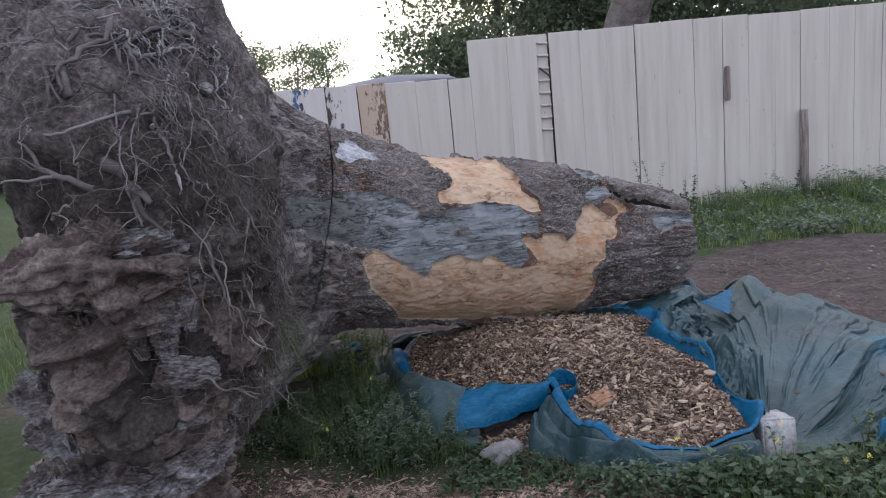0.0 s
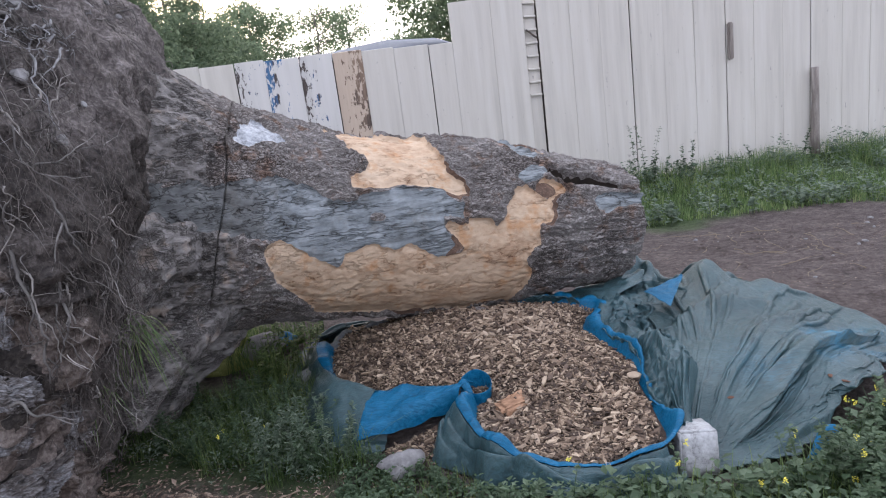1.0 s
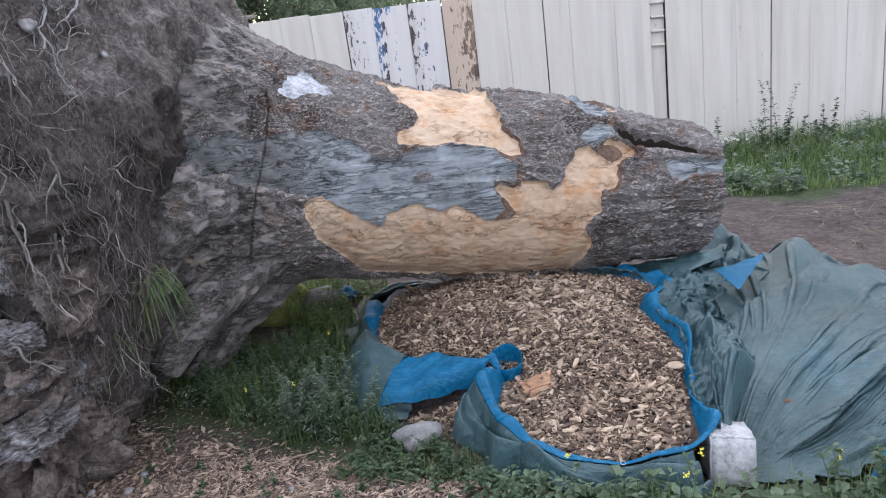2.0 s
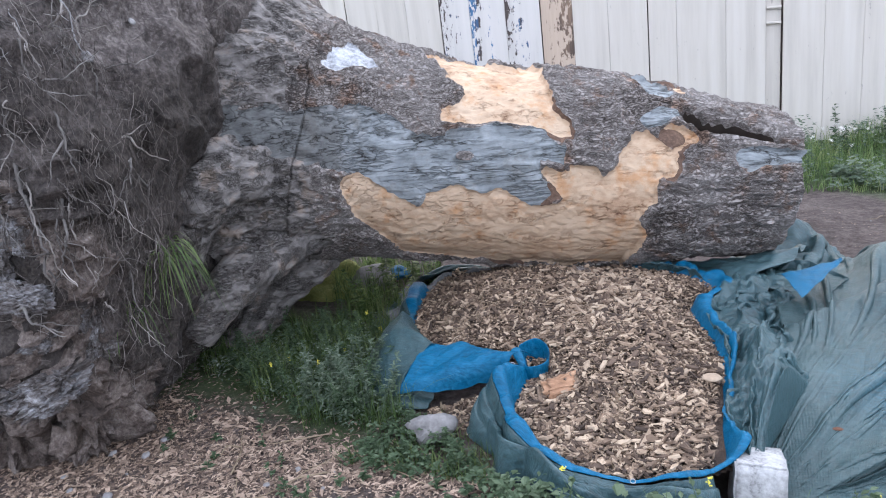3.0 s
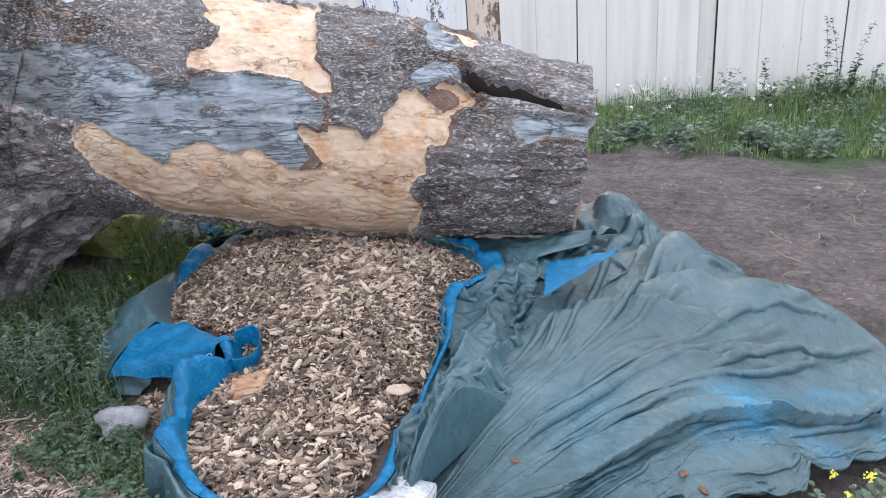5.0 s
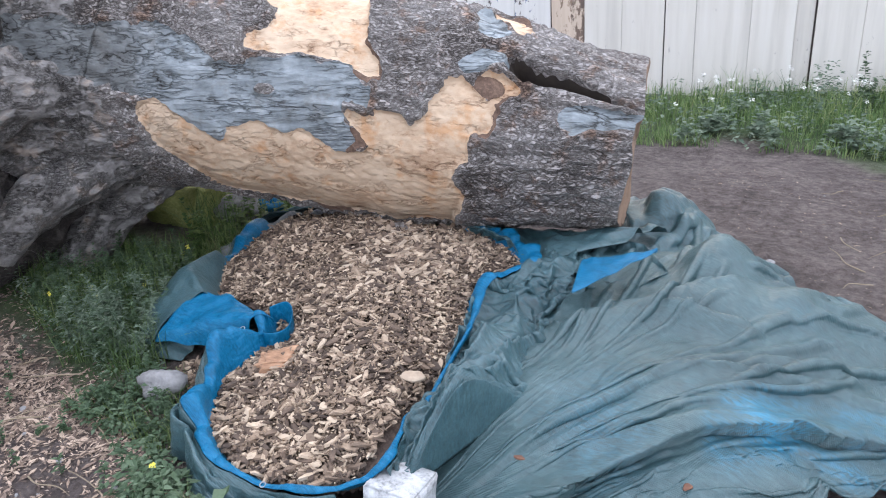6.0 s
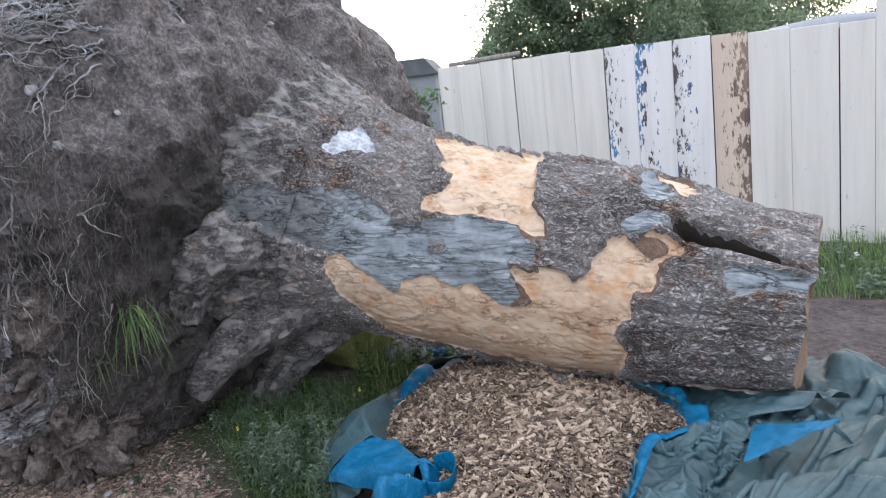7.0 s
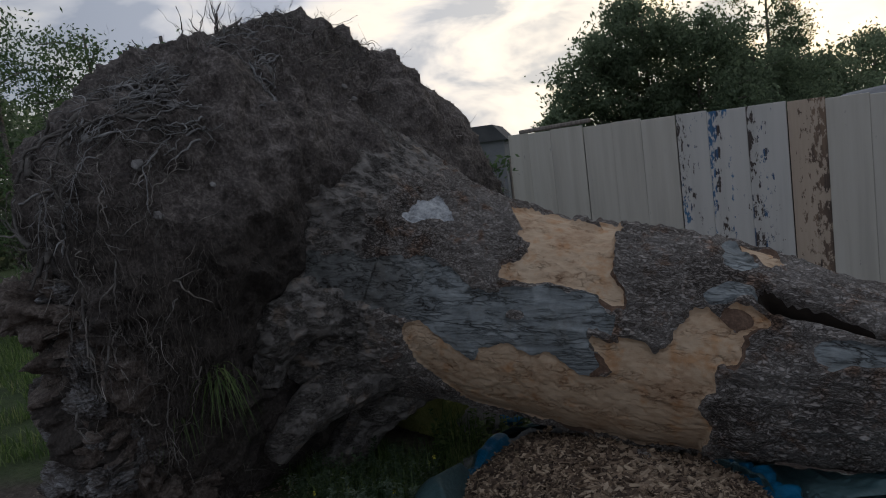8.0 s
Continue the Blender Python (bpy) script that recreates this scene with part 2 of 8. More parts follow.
M["leaf"] = material("leaf", [(0.2, (0.055, 0.095, 0.042)), (0.5, (0.10, 0.165, 0.072)), (0.8, (0.16, 0.225, 0.11))], scale=1.2, island=0.5, bump=0.0, rough=0.6, glow_through=0.5)
# paler than the near leaves: haze put into the colour
M["far_leaf"] = material("far_leaf", [(0.2, (0.12, 0.16, 0.105)), (0.5, (0.19, 0.245, 0.155)), (0.8, (0.25, 0.31, 0.20))], scale=0.6, island=0.5, bump=0.0, rough=0.6, glow_through=0.7)
M["grass"] = material("grass", [(0.2, (0.055, 0.10, 0.03)), (0.5, (0.115, 0.185, 0.058)), (0.75, (0.21, 0.275, 0.10)), (0.95, (0.36, 0.34, 0.17))], scale=1.5, island=0.55, bump=0.0, rough=0.55, glow_through=0.5)
M["bank_grass"] = material("bank_grass", [(0.2, (0.075, 0.13, 0.045)), (0.5, (0.155, 0.245, 0.085)), (0.75, (0.27, 0.345, 0.14)), (0.95, (0.42, 0.40, 0.21))], scale=1.5, island=0.55, bump=0.0, rough=0.55, glow_through=0.5)
M["weed"] = material("weed", [(0.2, (0.037, 0.068, 0.032)), (0.5, (0.078, 0.128, 0.064)), (0.8, (0.165, 0.228, 0.142))], scale=3, island=0.5, bump=0.0, rough=0.6, glow_through=0.4)
M["pale_weed"] = material("pale_weed", [(0.2, (0.075, 0.115, 0.075)), (0.5, (0.15, 0.205, 0.14)), (0.8, (0.27, 0.325, 0.24))], scale=3, island=0.5, bump=0.0, rough=0.6, glow_through=0.4)
M["dry_or_skylit"] = material("dry_or_skylit", [(0.3, (0.16, 0.12, 0.08)), (0.7, (0.32, 0.26, 0.18))], scale=3, island=0.4, bump=0.0)
M["petal"] = material("petal", [(0.3, (0.55, 0.50, 0.05)), (0.7, (0.75, 0.70, 0.12))], scale=5, bump=0.0)
M["white_petal"] = material("white_petal", [(0.3, (0.6, 0.6, 0.56)), (0.7, (0.78, 0.78, 0.74))], scale=5, bump=0.0)
M["car_paint"] = material("car_paint", [(0.4, (0.28, 0.29, 0.31)), (0.6, (0.34, 0.35, 0.37))], scale=3, rough=0.25, metal=0.5, bump=0.0)
M["rubber"] = material("rubber", [(0.4, (0.02, 0.02, 0.02)), (0.6, (0.035, 0.035, 0.035))], scale=8, bump=0.2)
M["metal"] = material("metal", [(0.3, (0.22, 0.23, 0.25)), (0.7, (0.42, 0.43, 0.45))], scale=12, rough=0.5, metal=0.6, bump=0.2)
M["shed_wall"] = material("shed_wall", [(0.3, (0.17, 0.18, 0.20)), (0.7, (0.27, 0.28, 0.30))], scale=3, bump=0.3)
M["slate"] = material("slate", [(0.3, (0.06, 0.064, 0.07)), (0.7, (0.12, 0.122, 0.13))], scale=3, bump=0.3)


def glass():
    m = bpy.data.materials.new("dark_glass")
    m.use_nodes = True
    b = m.node_tree.nodes["Principled BSDF"]
    b.inputs["Base Color"].default_value = (0.02, 0.025, 0.03, 1)
    b.inputs["Roughness"].default_value = 0.05
    return m


M["glass"] = glass()


def ground_material():
    """Bare trodden earth with stones and shreds, turning to green turf away from the path."""
    m = bpy.data.materials.new("earth")
    m.use_nodes = True
    t = m.node_tree
    bsdf = t.nodes["Principled BSDF"]
    where = t.nodes.new("ShaderNodeTexCoord")
    big = node(t, "ShaderNodeTexNoise", Scale=0.7, Detail=8.0, Roughness=0.65)
    small = node(t, "ShaderNodeTexNoise", Scale=22.0, Detail=8.0, Roughness=0.75)
    clods = node(t, "ShaderNodeTexNoise", Scale=5.0, Detail=7.0, Roughness=0.7)
    for n in (big, small, clods):
        t.links.new(where.outputs["Object"], n.inputs["Vector"])
    broad = node(t, "ShaderNodeMix")
    broad.inputs[0].default_value = 0.65
    t.links.new(big.outputs[0], broad.inputs[2])
    t.links.new(clods.outputs[0], broad.inputs[3])
    mix = node(t, "ShaderNodeMix")
    mix.inputs[0].default_value = 0.5
    t.links.new(broad.outputs[0], mix.inputs[2])
    t.links.new(small.outputs[0], mix.inputs[3])
    earth = ramp(t, mix.outputs[0], [(0.36, (0.024, 0.017, 0.016)), (0.46, (0.074, 0.056, 0.051)), (0.54, (0.134, 0.107, 0.099)), (0.66, (0.235, 0.195, 0.180))])
    turf = ramp(t, mix.outputs[0], [(0.35, (0.025, 0.040, 0.014)), (0.5, (0.052, 0.088, 0.026)), (0.65, (0.095, 0.135, 0.048))])
    attr = t.nodes.new("ShaderNodeAttribute")
    attr.attribute_name = "turf"
    both = t.nodes.new("ShaderNodeMix")
    both.data_type = "RGBA"
    t.links.new(attr.outputs["Fac"], both.inputs[0])
    t.links.new(earth, both.inputs[6])
    t.links.new(turf, both.inputs[7])
    t.links.new(both.outputs[2], bsdf.inputs["Base Color"])
    bsdf.inputs["Roughness"].default_value = 0.95
    b = node(t, "ShaderNodeBump", Strength=1.0, Distance=0.11)
    t.links.new(mix.outputs[0], b.inputs["Height"])
    t.links.new(b.outputs[0], bsdf.inputs["Normal"])
    return m


M["earth"] = ground_material()


def tarp_material(name, face, worn, gloss):
    """Woven polyethylene: a fine cross weave, creases, and worn places where the other colour shows."""
    m = bpy.data.materials.new(name)
    m.use_nodes = True
    t = m.node_tree
    bsdf = t.nodes["Principled BSDF"]
    where = t.nodes.new("ShaderNodeTexCoord")
    noise_a = node(t, "ShaderNodeTexNoise", Scale=2.6, Detail=7.0, Roughness=0.65)
    noise_b = node(t, "ShaderNodeTexNoise", Scale=22.0, Detail=5.0, Roughness=0.7)
    for n in (noise_a, noise_b):
        t.links.new(where.outputs["Object"], n.inputs["Vector"])
    dirt = node(t, "ShaderNodeMix")
    dirt.inputs[0].default_value = 0.4
    t.links.new(noise_a.outputs[0], dirt.inputs[2])
    t.links.new(noise_b.outputs[0], dirt.inputs[3])
    thread_map = node(t, "ShaderNodeMapping")
    thread_map.inputs["Rotation"].default_value = (0, 0, radians(-32))
    thread_map.inputs["Scale"].default_value = (30.0, 170.0, 60.0)
    t.links.new(where.outputs["Object"], thread_map.inputs[0])
    thread = node(t, "ShaderNodeTexNoise", Scale=1.0, Detail=4.0, Roughness=0.7)
    t.links.new(thread_map.outputs[0], thread.inputs["Vector"])
    cross_map = node(t, "ShaderNodeMapping")
    cross_map.inputs["Rotation"].default_value = (0, 0, radians(58))
    cross_map.inputs["Scale"].default_value = (30.0, 170.0, 60.0)
    t.links.new(where.outputs["Object"], cross_map.inputs[0])
    cross = node(t, "ShaderNodeTexNoise", Scale=1.0, Detail=4.0, Roughness=0.7)
    t.links.new(cross_map.outputs[0], cross.inputs["Vector"])
    woven = node(t, "ShaderNodeMath")
    woven.operation = "ADD"
    t.links.new(thread.outputs[0], woven.inputs[0])
    t.links.new(cross.outputs[0], woven.inputs[1])
    tone = node(t, "ShaderNodeMath")
    tone.operation = "MULTIPLY_ADD"
    tone.inputs[1].default_value = 0.42
    t.links.new(woven.outputs[0], tone.inputs[0])
    shade = node(t, "ShaderNodeMath")
    shade.operation = "SUBTRACT"
    shade.inputs[1].default_value = 0.42
    t.links.new(dirt.outputs[0], shade.inputs[0])
    t.links.new(shade.outputs[0], tone.inputs[2])
    base = ramp(t, tone.outputs[0], [(0.26, tuple(c * 0.45 for c in face)), (0.5, face), (0.76, tuple(min(0.9, c * 1.45 + 0.02) for c in face))])
    attr = t.nodes.new("ShaderNodeAttribute")
    attr.attribute_name = "wear"
    rub = node(t, "ShaderNodeMath")
    rub.operation = "MULTIPLY"
    t.links.new(attr.outputs["Fac"], rub.inputs[0])
    half = node(t, "ShaderNodeMath")
    half.operation = "MULTIPLY"
    half.inputs[1].default_value = 0.5
    t.links.new(woven.outputs[0], half.inputs[0])
    t.links.new(ramp(t, half.outputs[0], [(0.44, (0.05, 0.05, 0.05)), (0.56, (1.4, 1.4, 1.4))]), rub.inputs[1])
    both = t.nodes.new("ShaderNodeMix")
    both.data_type = "RGBA"
    t.links.new(rub.outputs[0], both.inputs[0])
    t.links.new(base, both.inputs[6])
    both.inputs[7].default_value = (*worn, 1)
    t.links.new(both.outputs[2], bsdf.inputs["Base Color"])
    bsdf.inputs["Roughness"].default_value = gloss
    bsdf.inputs["Specular IOR Level"].default_value = 0.5 if gloss < 0.4 else 0.25
    weave = []
    for axis in ("X", "Y"):
        w = node(t, "ShaderNodeTexWave", Scale=75.0, Distortion=1.5, Detail=1.0)
        w.bands_direction = axis
        t.links.new(where.outputs["Object"], w.inputs["Vector"])
        weave.append(w)
    plus = node(t, "ShaderNodeMath")
    t.links.new(weave[0].outputs["Fac"], plus.inputs[0])
    t.links.new(weave[1].outputs["Fac"], plus.inputs[1])
    heap = node(t, "ShaderNodeMath")
    heap.operation = "MULTIPLY_ADD"
    heap.inputs[1].default_value = 0.06
    t.links.new(plus.outputs[0], heap.inputs[0])
    t.links.new(dirt.outputs[0], heap.inputs[2])
    crumple = node(t, "ShaderNodeTexNoise", Scale=13.0, Detail=5.0, Roughness=0.6, Distortion=0.9)
    crumple.noise_type = "RIDGED_MULTIFRACTAL"
    t.links.new(where.outputs["Object"], crumple.inputs["Vector"])
    sum_ = node(t, "ShaderNodeMath")
    sum_.operation = "MULTIPLY_ADD"
    sum_.inputs[1].default_value = 0.6
    t.links.new(crumple.outputs[0], sum_.inputs[0])
    t.links.new(heap.outputs[0], sum_.inputs[2])
    last = node(t, "ShaderNodeMath")
    last.operation = "MULTIPLY_ADD"
    last.inputs[1].default_value = 0.20
    t.links.new(woven.outputs[0], last.inputs[0])
    t.links.new(sum_.outputs[0], last.inputs[2])
    b = node(t, "ShaderNodeBump", Strength=0.55, Distance=0.016)
    t.links.new(last.outputs[0], b.inputs["Height"])
    t.links.new(b.outputs[0], bsdf.inputs["Normal"])
    return m


M["tarp_green"] = tarp_material("tarp_green", (0.043, 0.083, 0.090), (0.02, 0.19, 0.32), 0.30)
M["tarp_grey"] = tarp_material("tarp_grey", (0.17, 0.175, 0.18), (0.08, 0.15, 0.2), 0.5)
M["tarp_blue"] = tarp_material("tarp_blue", (0.001, 0.106, 0.225), (0.06, 0.26, 0.38), 0.40)


def fence_material(name, paint, under, amount, tint, lean=0.0):
    """Old limewashed boards: thin paint, runs, and places where it has flaked off."""
    m = bpy.data.materials.new(name)
    m.use_nodes = True
    t = m.node_tree
    bsdf = t.nodes["Principled BSDF"]
    where = t.nodes.new("ShaderNodeTexCoord")
    info = t.nodes.new("ShaderNodeObjectInfo")
    offset = node(t, "ShaderNodeVectorMath")
    offset.operation = "MULTIPLY_ADD"
    offset.inputs[1].default_value = (37.0, 19.0, 53.0)
    t.links.new(info.outputs["Random"], offset.inputs[0])
    t.links.new(where.outputs["Object"], offset.inputs[2])
    runs_map = node(t, "ShaderNodeMapping")
    runs_map.inputs["Scale"].default_value = (9.0, 9.0, 0.55)
    t.links.new(offset.outputs[0], runs_map.inputs[0])
    runs = node(t, "ShaderNodeTexNoise", Scale=1.0, Detail=6.0, Roughness=0.6)
    t.links.new(runs_map.outputs[0], runs.inputs["Vector"])
    flake_map = node(t, "ShaderNodeMapping")
    flake_map.inputs["Scale"].default_value = (19.0, 19.0, 7.5)
    t.links.new(offset.outputs[0], flake_map.inputs[0])
    flakes = node(t, "ShaderNodeTexNoise", Scale=1.0, Detail=7.0, Roughness=0.7)
    t.links.new(flake_map.outputs[0], flakes.inputs["Vector"])
    coat = ramp(t, runs.outputs[0], [(0.3, tuple(c * 0.86 for c in paint)), (0.5, paint), (0.7, tint)])
    # boards that have flaked more along one edge
    across = t.nodes.new("ShaderNodeSeparateXYZ")
    t.links.new(where.outputs["Object"], across.inputs[0])
    shed = node(t, "ShaderNodeMath")
    shed.operation = "MULTIPLY_ADD"
    shed.inputs[1].default_value = lean
    t.links.new(across.outputs["X"], shed.inputs[0])
    t.links.new(flakes.outputs[0], shed.inputs[2])
    hole = ramp(t, shed.outputs[0], [(amount, (0, 0, 0)), (amount + 0.02, (1, 1, 1))])
    both = t.nodes.new("ShaderNodeMix")
    both.data_type = "RGBA"
    t.links.new(hole, both.inputs[0])
    t.links.new(coat, both.inputs[6])
    t.links.new(ramp(t, runs.outputs[0], under), both.inputs[7])
    t.links.new(both.outputs[2], bsdf.inputs["Base Color"])
    bsdf.inputs["Roughness"].default_value = 0.8
    b = node(t, "ShaderNodeBump", Strength=0.35, Distance=0.006)
    t.links.new(runs.outputs[0], b.inputs["Height"])
    t.links.new(b.outputs[0], bsdf.inputs["Normal"])
    return m


DARK = [(0.4, (0.05, 0.04, 0.035)), (0.6, (0.12, 0.095, 0.08))]
M["fence"] = fence_material("fence", (0.575, 0.545, 0.495), [(0.4, (0.33, 0.31, 0.29)), (0.6, (0.42, 0.40, 0.37))], 0.66, (0.62, 0.595, 0.55))
M["fence_blue"] = fence_material("fence_blue", (0.60, 0.585, 0.565), [(0.46, (0.07, 0.055, 0.05)), (0.53, (0.05, 0.11, 0.22)), (0.62, (0.07, 0.18, 0.33))], 0.585, (0.64, 0.62, 0.60), -0.45)
M["fence_brown"] = fence_material("fence_brown", (0.52, 0.42, 0.335), [(0.4, (0.06, 0.045, 0.04)), (0.6, (0.26, 0.18, 0.13))], 0.545, (0.58, 0.48, 0.39), 0.6)
M["fence_edge"] = material("fence_edge", DARK, scale=8, bump=0.3)


# ---- building blocks ----
def lattice(ix, iy, iz, seed):
    h = (ix * 374761393 + iy * 668265263 + iz * 2147483647 + seed * 144665) & 0xFFFFFFFF
    h = ((h ^ (h >> 13)) * 1274126177) & 0xFFFFFFFF
    return ((h ^ (h >> 16)) & 0xFFFF) / 65535.0


def value_noise(p, seed=0):
    """Smooth noise in -1..1 at the rows of p (n x 3)."""
    i = np.floor(p).astype(np.int64)
    f = p - i
    f = f * f * (3 - 2 * f)
    out = 0.0
    for dx in (0, 1):
        for dy in (0, 1):
            for dz in (0, 1):
                w = (f[:, 0] if dx else 1 - f[:, 0]) * (f[:, 1] if dy else 1 - f[:, 1]) * (f[:, 2] if dz else 1 - f[:, 2])
                out = out + w * lattice(i[:, 0] + dx, i[:, 1] + dy, i[:, 2] + dz, seed)
    return out * 2 - 1


def fbm(p, octaves=4, seed=0, gain=0.5):
    total, amp = 0.0, 1.0
    for k in range(octaves):
        total = total + amp * value_noise(p * 2.0 ** k + 17.3 * k, seed + k)
        amp *= gain
    return total


def mesh_ob(name, verts, faces, mat, parent=None, label="", smooth=True, attribute=None):
    me = bpy.data.meshes.new(name)
    me.from_pydata([tuple(v) for v in verts] if not isinstance(verts, np.ndarray) else verts.tolist(), [],
                   faces.tolist() if isinstance(faces, np.ndarray) else faces)
    me.materials.append(M[mat])
    if smooth:
        me.polygons.foreach_set("use_smooth", [True] * len(me.polygons))
    if attribute is not None:
        a = me.attributes.new(attribute[0], "FLOAT", "POINT")
        a.data.foreach_set("value", np.asarray(attribute[1], dtype=np.float32))
    me.update()
    ob = new(name, me)
    if parent is not None:
        ob.parent = parent
    if label:
        ob["label"] = label
    return ob


def part(name, bm, mat, parent=None, label="", smooth=False):
    me = bpy.data.meshes.new(name)
    bm.to_mesh(me)
    bm.free()
    me.materials.append(M[mat])
    if smooth:
        me.polygons.foreach_set("use_smooth", [True] * len(me.polygons))
    ob = new(name, me)
    if parent is not None:
        ob.parent = parent
    if label:
        ob["label"] = label
    return ob


def thing(name, label, category, group="", kind="", at=(0, 0, 0)):
    ob = new(name)
    ob.empty_display_size = 0.1
    ob.location = at
    return tagged(ob, label, category, group, kind)


def box(size, centre=(0, 0, 0), bevel=0.0, segments=1):
    bm = bmesh.new()
    bmesh.ops.create_cube(bm, size=1.0)
    bmesh.ops.scale(bm, vec=size, verts=bm.verts)
    if bevel:
        bmesh.ops.bevel(bm, geom=list(bm.edges), offset=bevel, segments=segments, affect="EDGES")
    bmesh.ops.translate(bm, vec=centre, verts=bm.verts)
    return bm


def grid_faces(rows, cols, wrap=False):
    i = np.arange(rows - 1)[:, None] * cols
    j = np.arange(cols if wrap else cols - 1)[None, :]
    k = (j + 1) % cols
    return np.stack([i + j, i + k, i + cols + k, i + cols + j], axis=-1).reshape(-1, 4)


def smooth_path(points, count):
    """Points along a Catmull-Rom curve through the given ones."""
    p = np.array(points, float)
    p = np.vstack([2 * p[0] - p[1], p, 2 * p[-1] - p[-2]])
    t = np.linspace(0, len(points) - 1 - 1e-6, count)
    i = t.astype(int)
    f = (t - i)[:, None]
    a, b, c, d = p[i], p[i + 1], p[i + 2], p[i + 3]
    return 0.5 * (2 * b + (c - a) * f + (2 * a - 5 * b + 4 * c - d) * f * f + (3 * b - 3 * c + d - a) * f ** 3)


def tube(path, radii, sides=6, rough=0.0, seed=0, flat=1.0, grain=6.0, furrow=0.0):
    """Vertices and faces of a round bar along a path, closed at both ends."""
    path = np.asarray(path, float)
    n = len(path)
    tan = np.gradient(path, axis=0)
    tan /= np.linalg.norm(tan, axis=1)[:, None] + 1e-9
    up = np.where(np.abs(tan[:, 2:3]) > 0.9, np.array([[1.0, 0, 0]]), np.array([[0, 0, 1.0]]))
    a = np.cross(tan, up)
    a /= np.linalg.norm(a, axis=1)[:, None] + 1e-9
    b = np.cross(a, tan)
    ang = np.linspace(0, 2 * np.pi, sides, endpoint=False)
    r = np.broadcast_to(np.asarray(radii, float), (n,))
    v = path[:, None, :] + r[:, None, None] * (np.cos(ang)[None, :, None] * a[:, None, :] + flat * np.sin(ang)[None, :, None] * b[:, None, :])
    if rough:
        out = v - path[:, None, :]
        d = fbm(v.reshape(-1, 3) * grain, 4, seed).reshape(n, sides, 1)
        if furrow:
            along = np.repeat(np.linspace(0, 1.6, n), sides)
            q = np.stack([np.tile(np.cos(ang), n) * 2.4, np.tile(np.sin(ang), n) * 2.4, along * 1.5], axis=1)
            d = d + (furrow * (0.5 - np.abs(fbm(q, 4, seed + 5)))).reshape(n, sides, 1)
        v = path[:, None, :] + out * (1 + rough * d)
    v = v.reshape(-1, 3)
    f = [tuple(q) for q in grid_faces(n, sides, True)]
    v = np.vstack([v, path[0:1], path[-1:]])
    for k in range(sides):
        f.append((n * sides, (k + 1) % sides, k))
        f.append((n * sides + 1, (n - 1) * sides + k, (n - 1) * sides + (k + 1) % sides))
    return v, f


def join(pieces):
    """Several (vertices, faces) as one."""
    vs, fs, base = [], [], 0
    for v, f in pieces:
        vs.append(np.asarray(v))
        fs.extend(tuple(int(i) + base for i in q) for q in f)
        base += len(v)
    return np.vstack(vs), fs


def inside(px, py, poly):
    poly = np.asarray(poly, float)
    hit = np.zeros(px.shape, bool)
    x0, y0 = poly[-1]
    for x1, y1 in poly:
        c = ((y1 > py) != (y0 > py)) & (px < (x0 - x1) * (py - y1) / (y0 - y1 + 1e-12) + x1)
        hit ^= c
        x0, y0 = x1, y1
    return hit


def edge_distance(px, py, poly):
    poly = np.asarray(poly, float)
    best = np.full(px.shape, 1e9)
    a = poly[-1]
    for b in poly:
        d = b - a
        t = np.clip(((px - a[0]) * d[0] + (py - a[1]) * d[1]) / (d @ d + 1e-12), 0, 1)
        best = np.minimum(best, np.hypot(px - a[0] - t * d[0], py - a[1] - t * d[1]))
        a = b
    return best


def smoothstep(a, b, x):
    t = np.clip((x - a) / (b - a), 0, 1)
    return t * t * (3 - 2 * t)


# ---- ground ----
def ground_z(x, y):
    x, y = np.asarray(x, float), np.asarray(y, float)
    z = -0.13 - 0.27 * smoothstep(5.0, 9.5, y)
    p = np.stack([x.ravel(), y.ravel(), 0 * x.ravel()], axis=1)
    bumps = (0.035 * fbm(p * 0.9, 4, 5) + 0.012 * fbm(p * 5.0, 3, 9)).reshape(x.shape)
    z = z + bumps * np.clip(1.5 - np.hypot(x, y - 4) / 40, 0, 1)
    return z + 0.065 * np.exp(-((x - 0.95) / 0.55) ** 2 - ((y - 3.36) / 0.17) ** 2) + 0.05 * np.exp(-((x - 0.38) / 0.16) ** 2 - ((y - 3.96) / 0.13) ** 2)


def turf_amount(x, y):
    p = np.stack([x.ravel(), y.ravel(), 0 * x.ravel()], axis=1)
    wob = 0.35 * fbm(p * 1.3, 4, 21).reshape(x.shape)
    bank = smoothstep(7.95, 8.4, y - 0.08 * np.clip(x - 1, 0, 6) + wob) * smoothstep(-1.0, 1.0, x)
    left = smoothstep(-2.6, -3.0, x + wob)
    under = smoothstep(0.25, -0.05, x + wob * 0.5) * smoothstep(3.55, 3.75, y + wob * 0.3) * smoothstep(4.75, 4.35, y)
    front = smoothstep(1.0, 1.2, x + wob * 0.3) * smoothstep(0.1, -0.1, y - 3.5 - 0.75 * np.clip(x - 1.5, 0, 1)) * smoothstep(2.6, 2.9, y) * smoothstep(3.6, 3.0, x)
    return np.clip(np.maximum.reduce([bank, left, under, front * 0.8]), 0, 1)


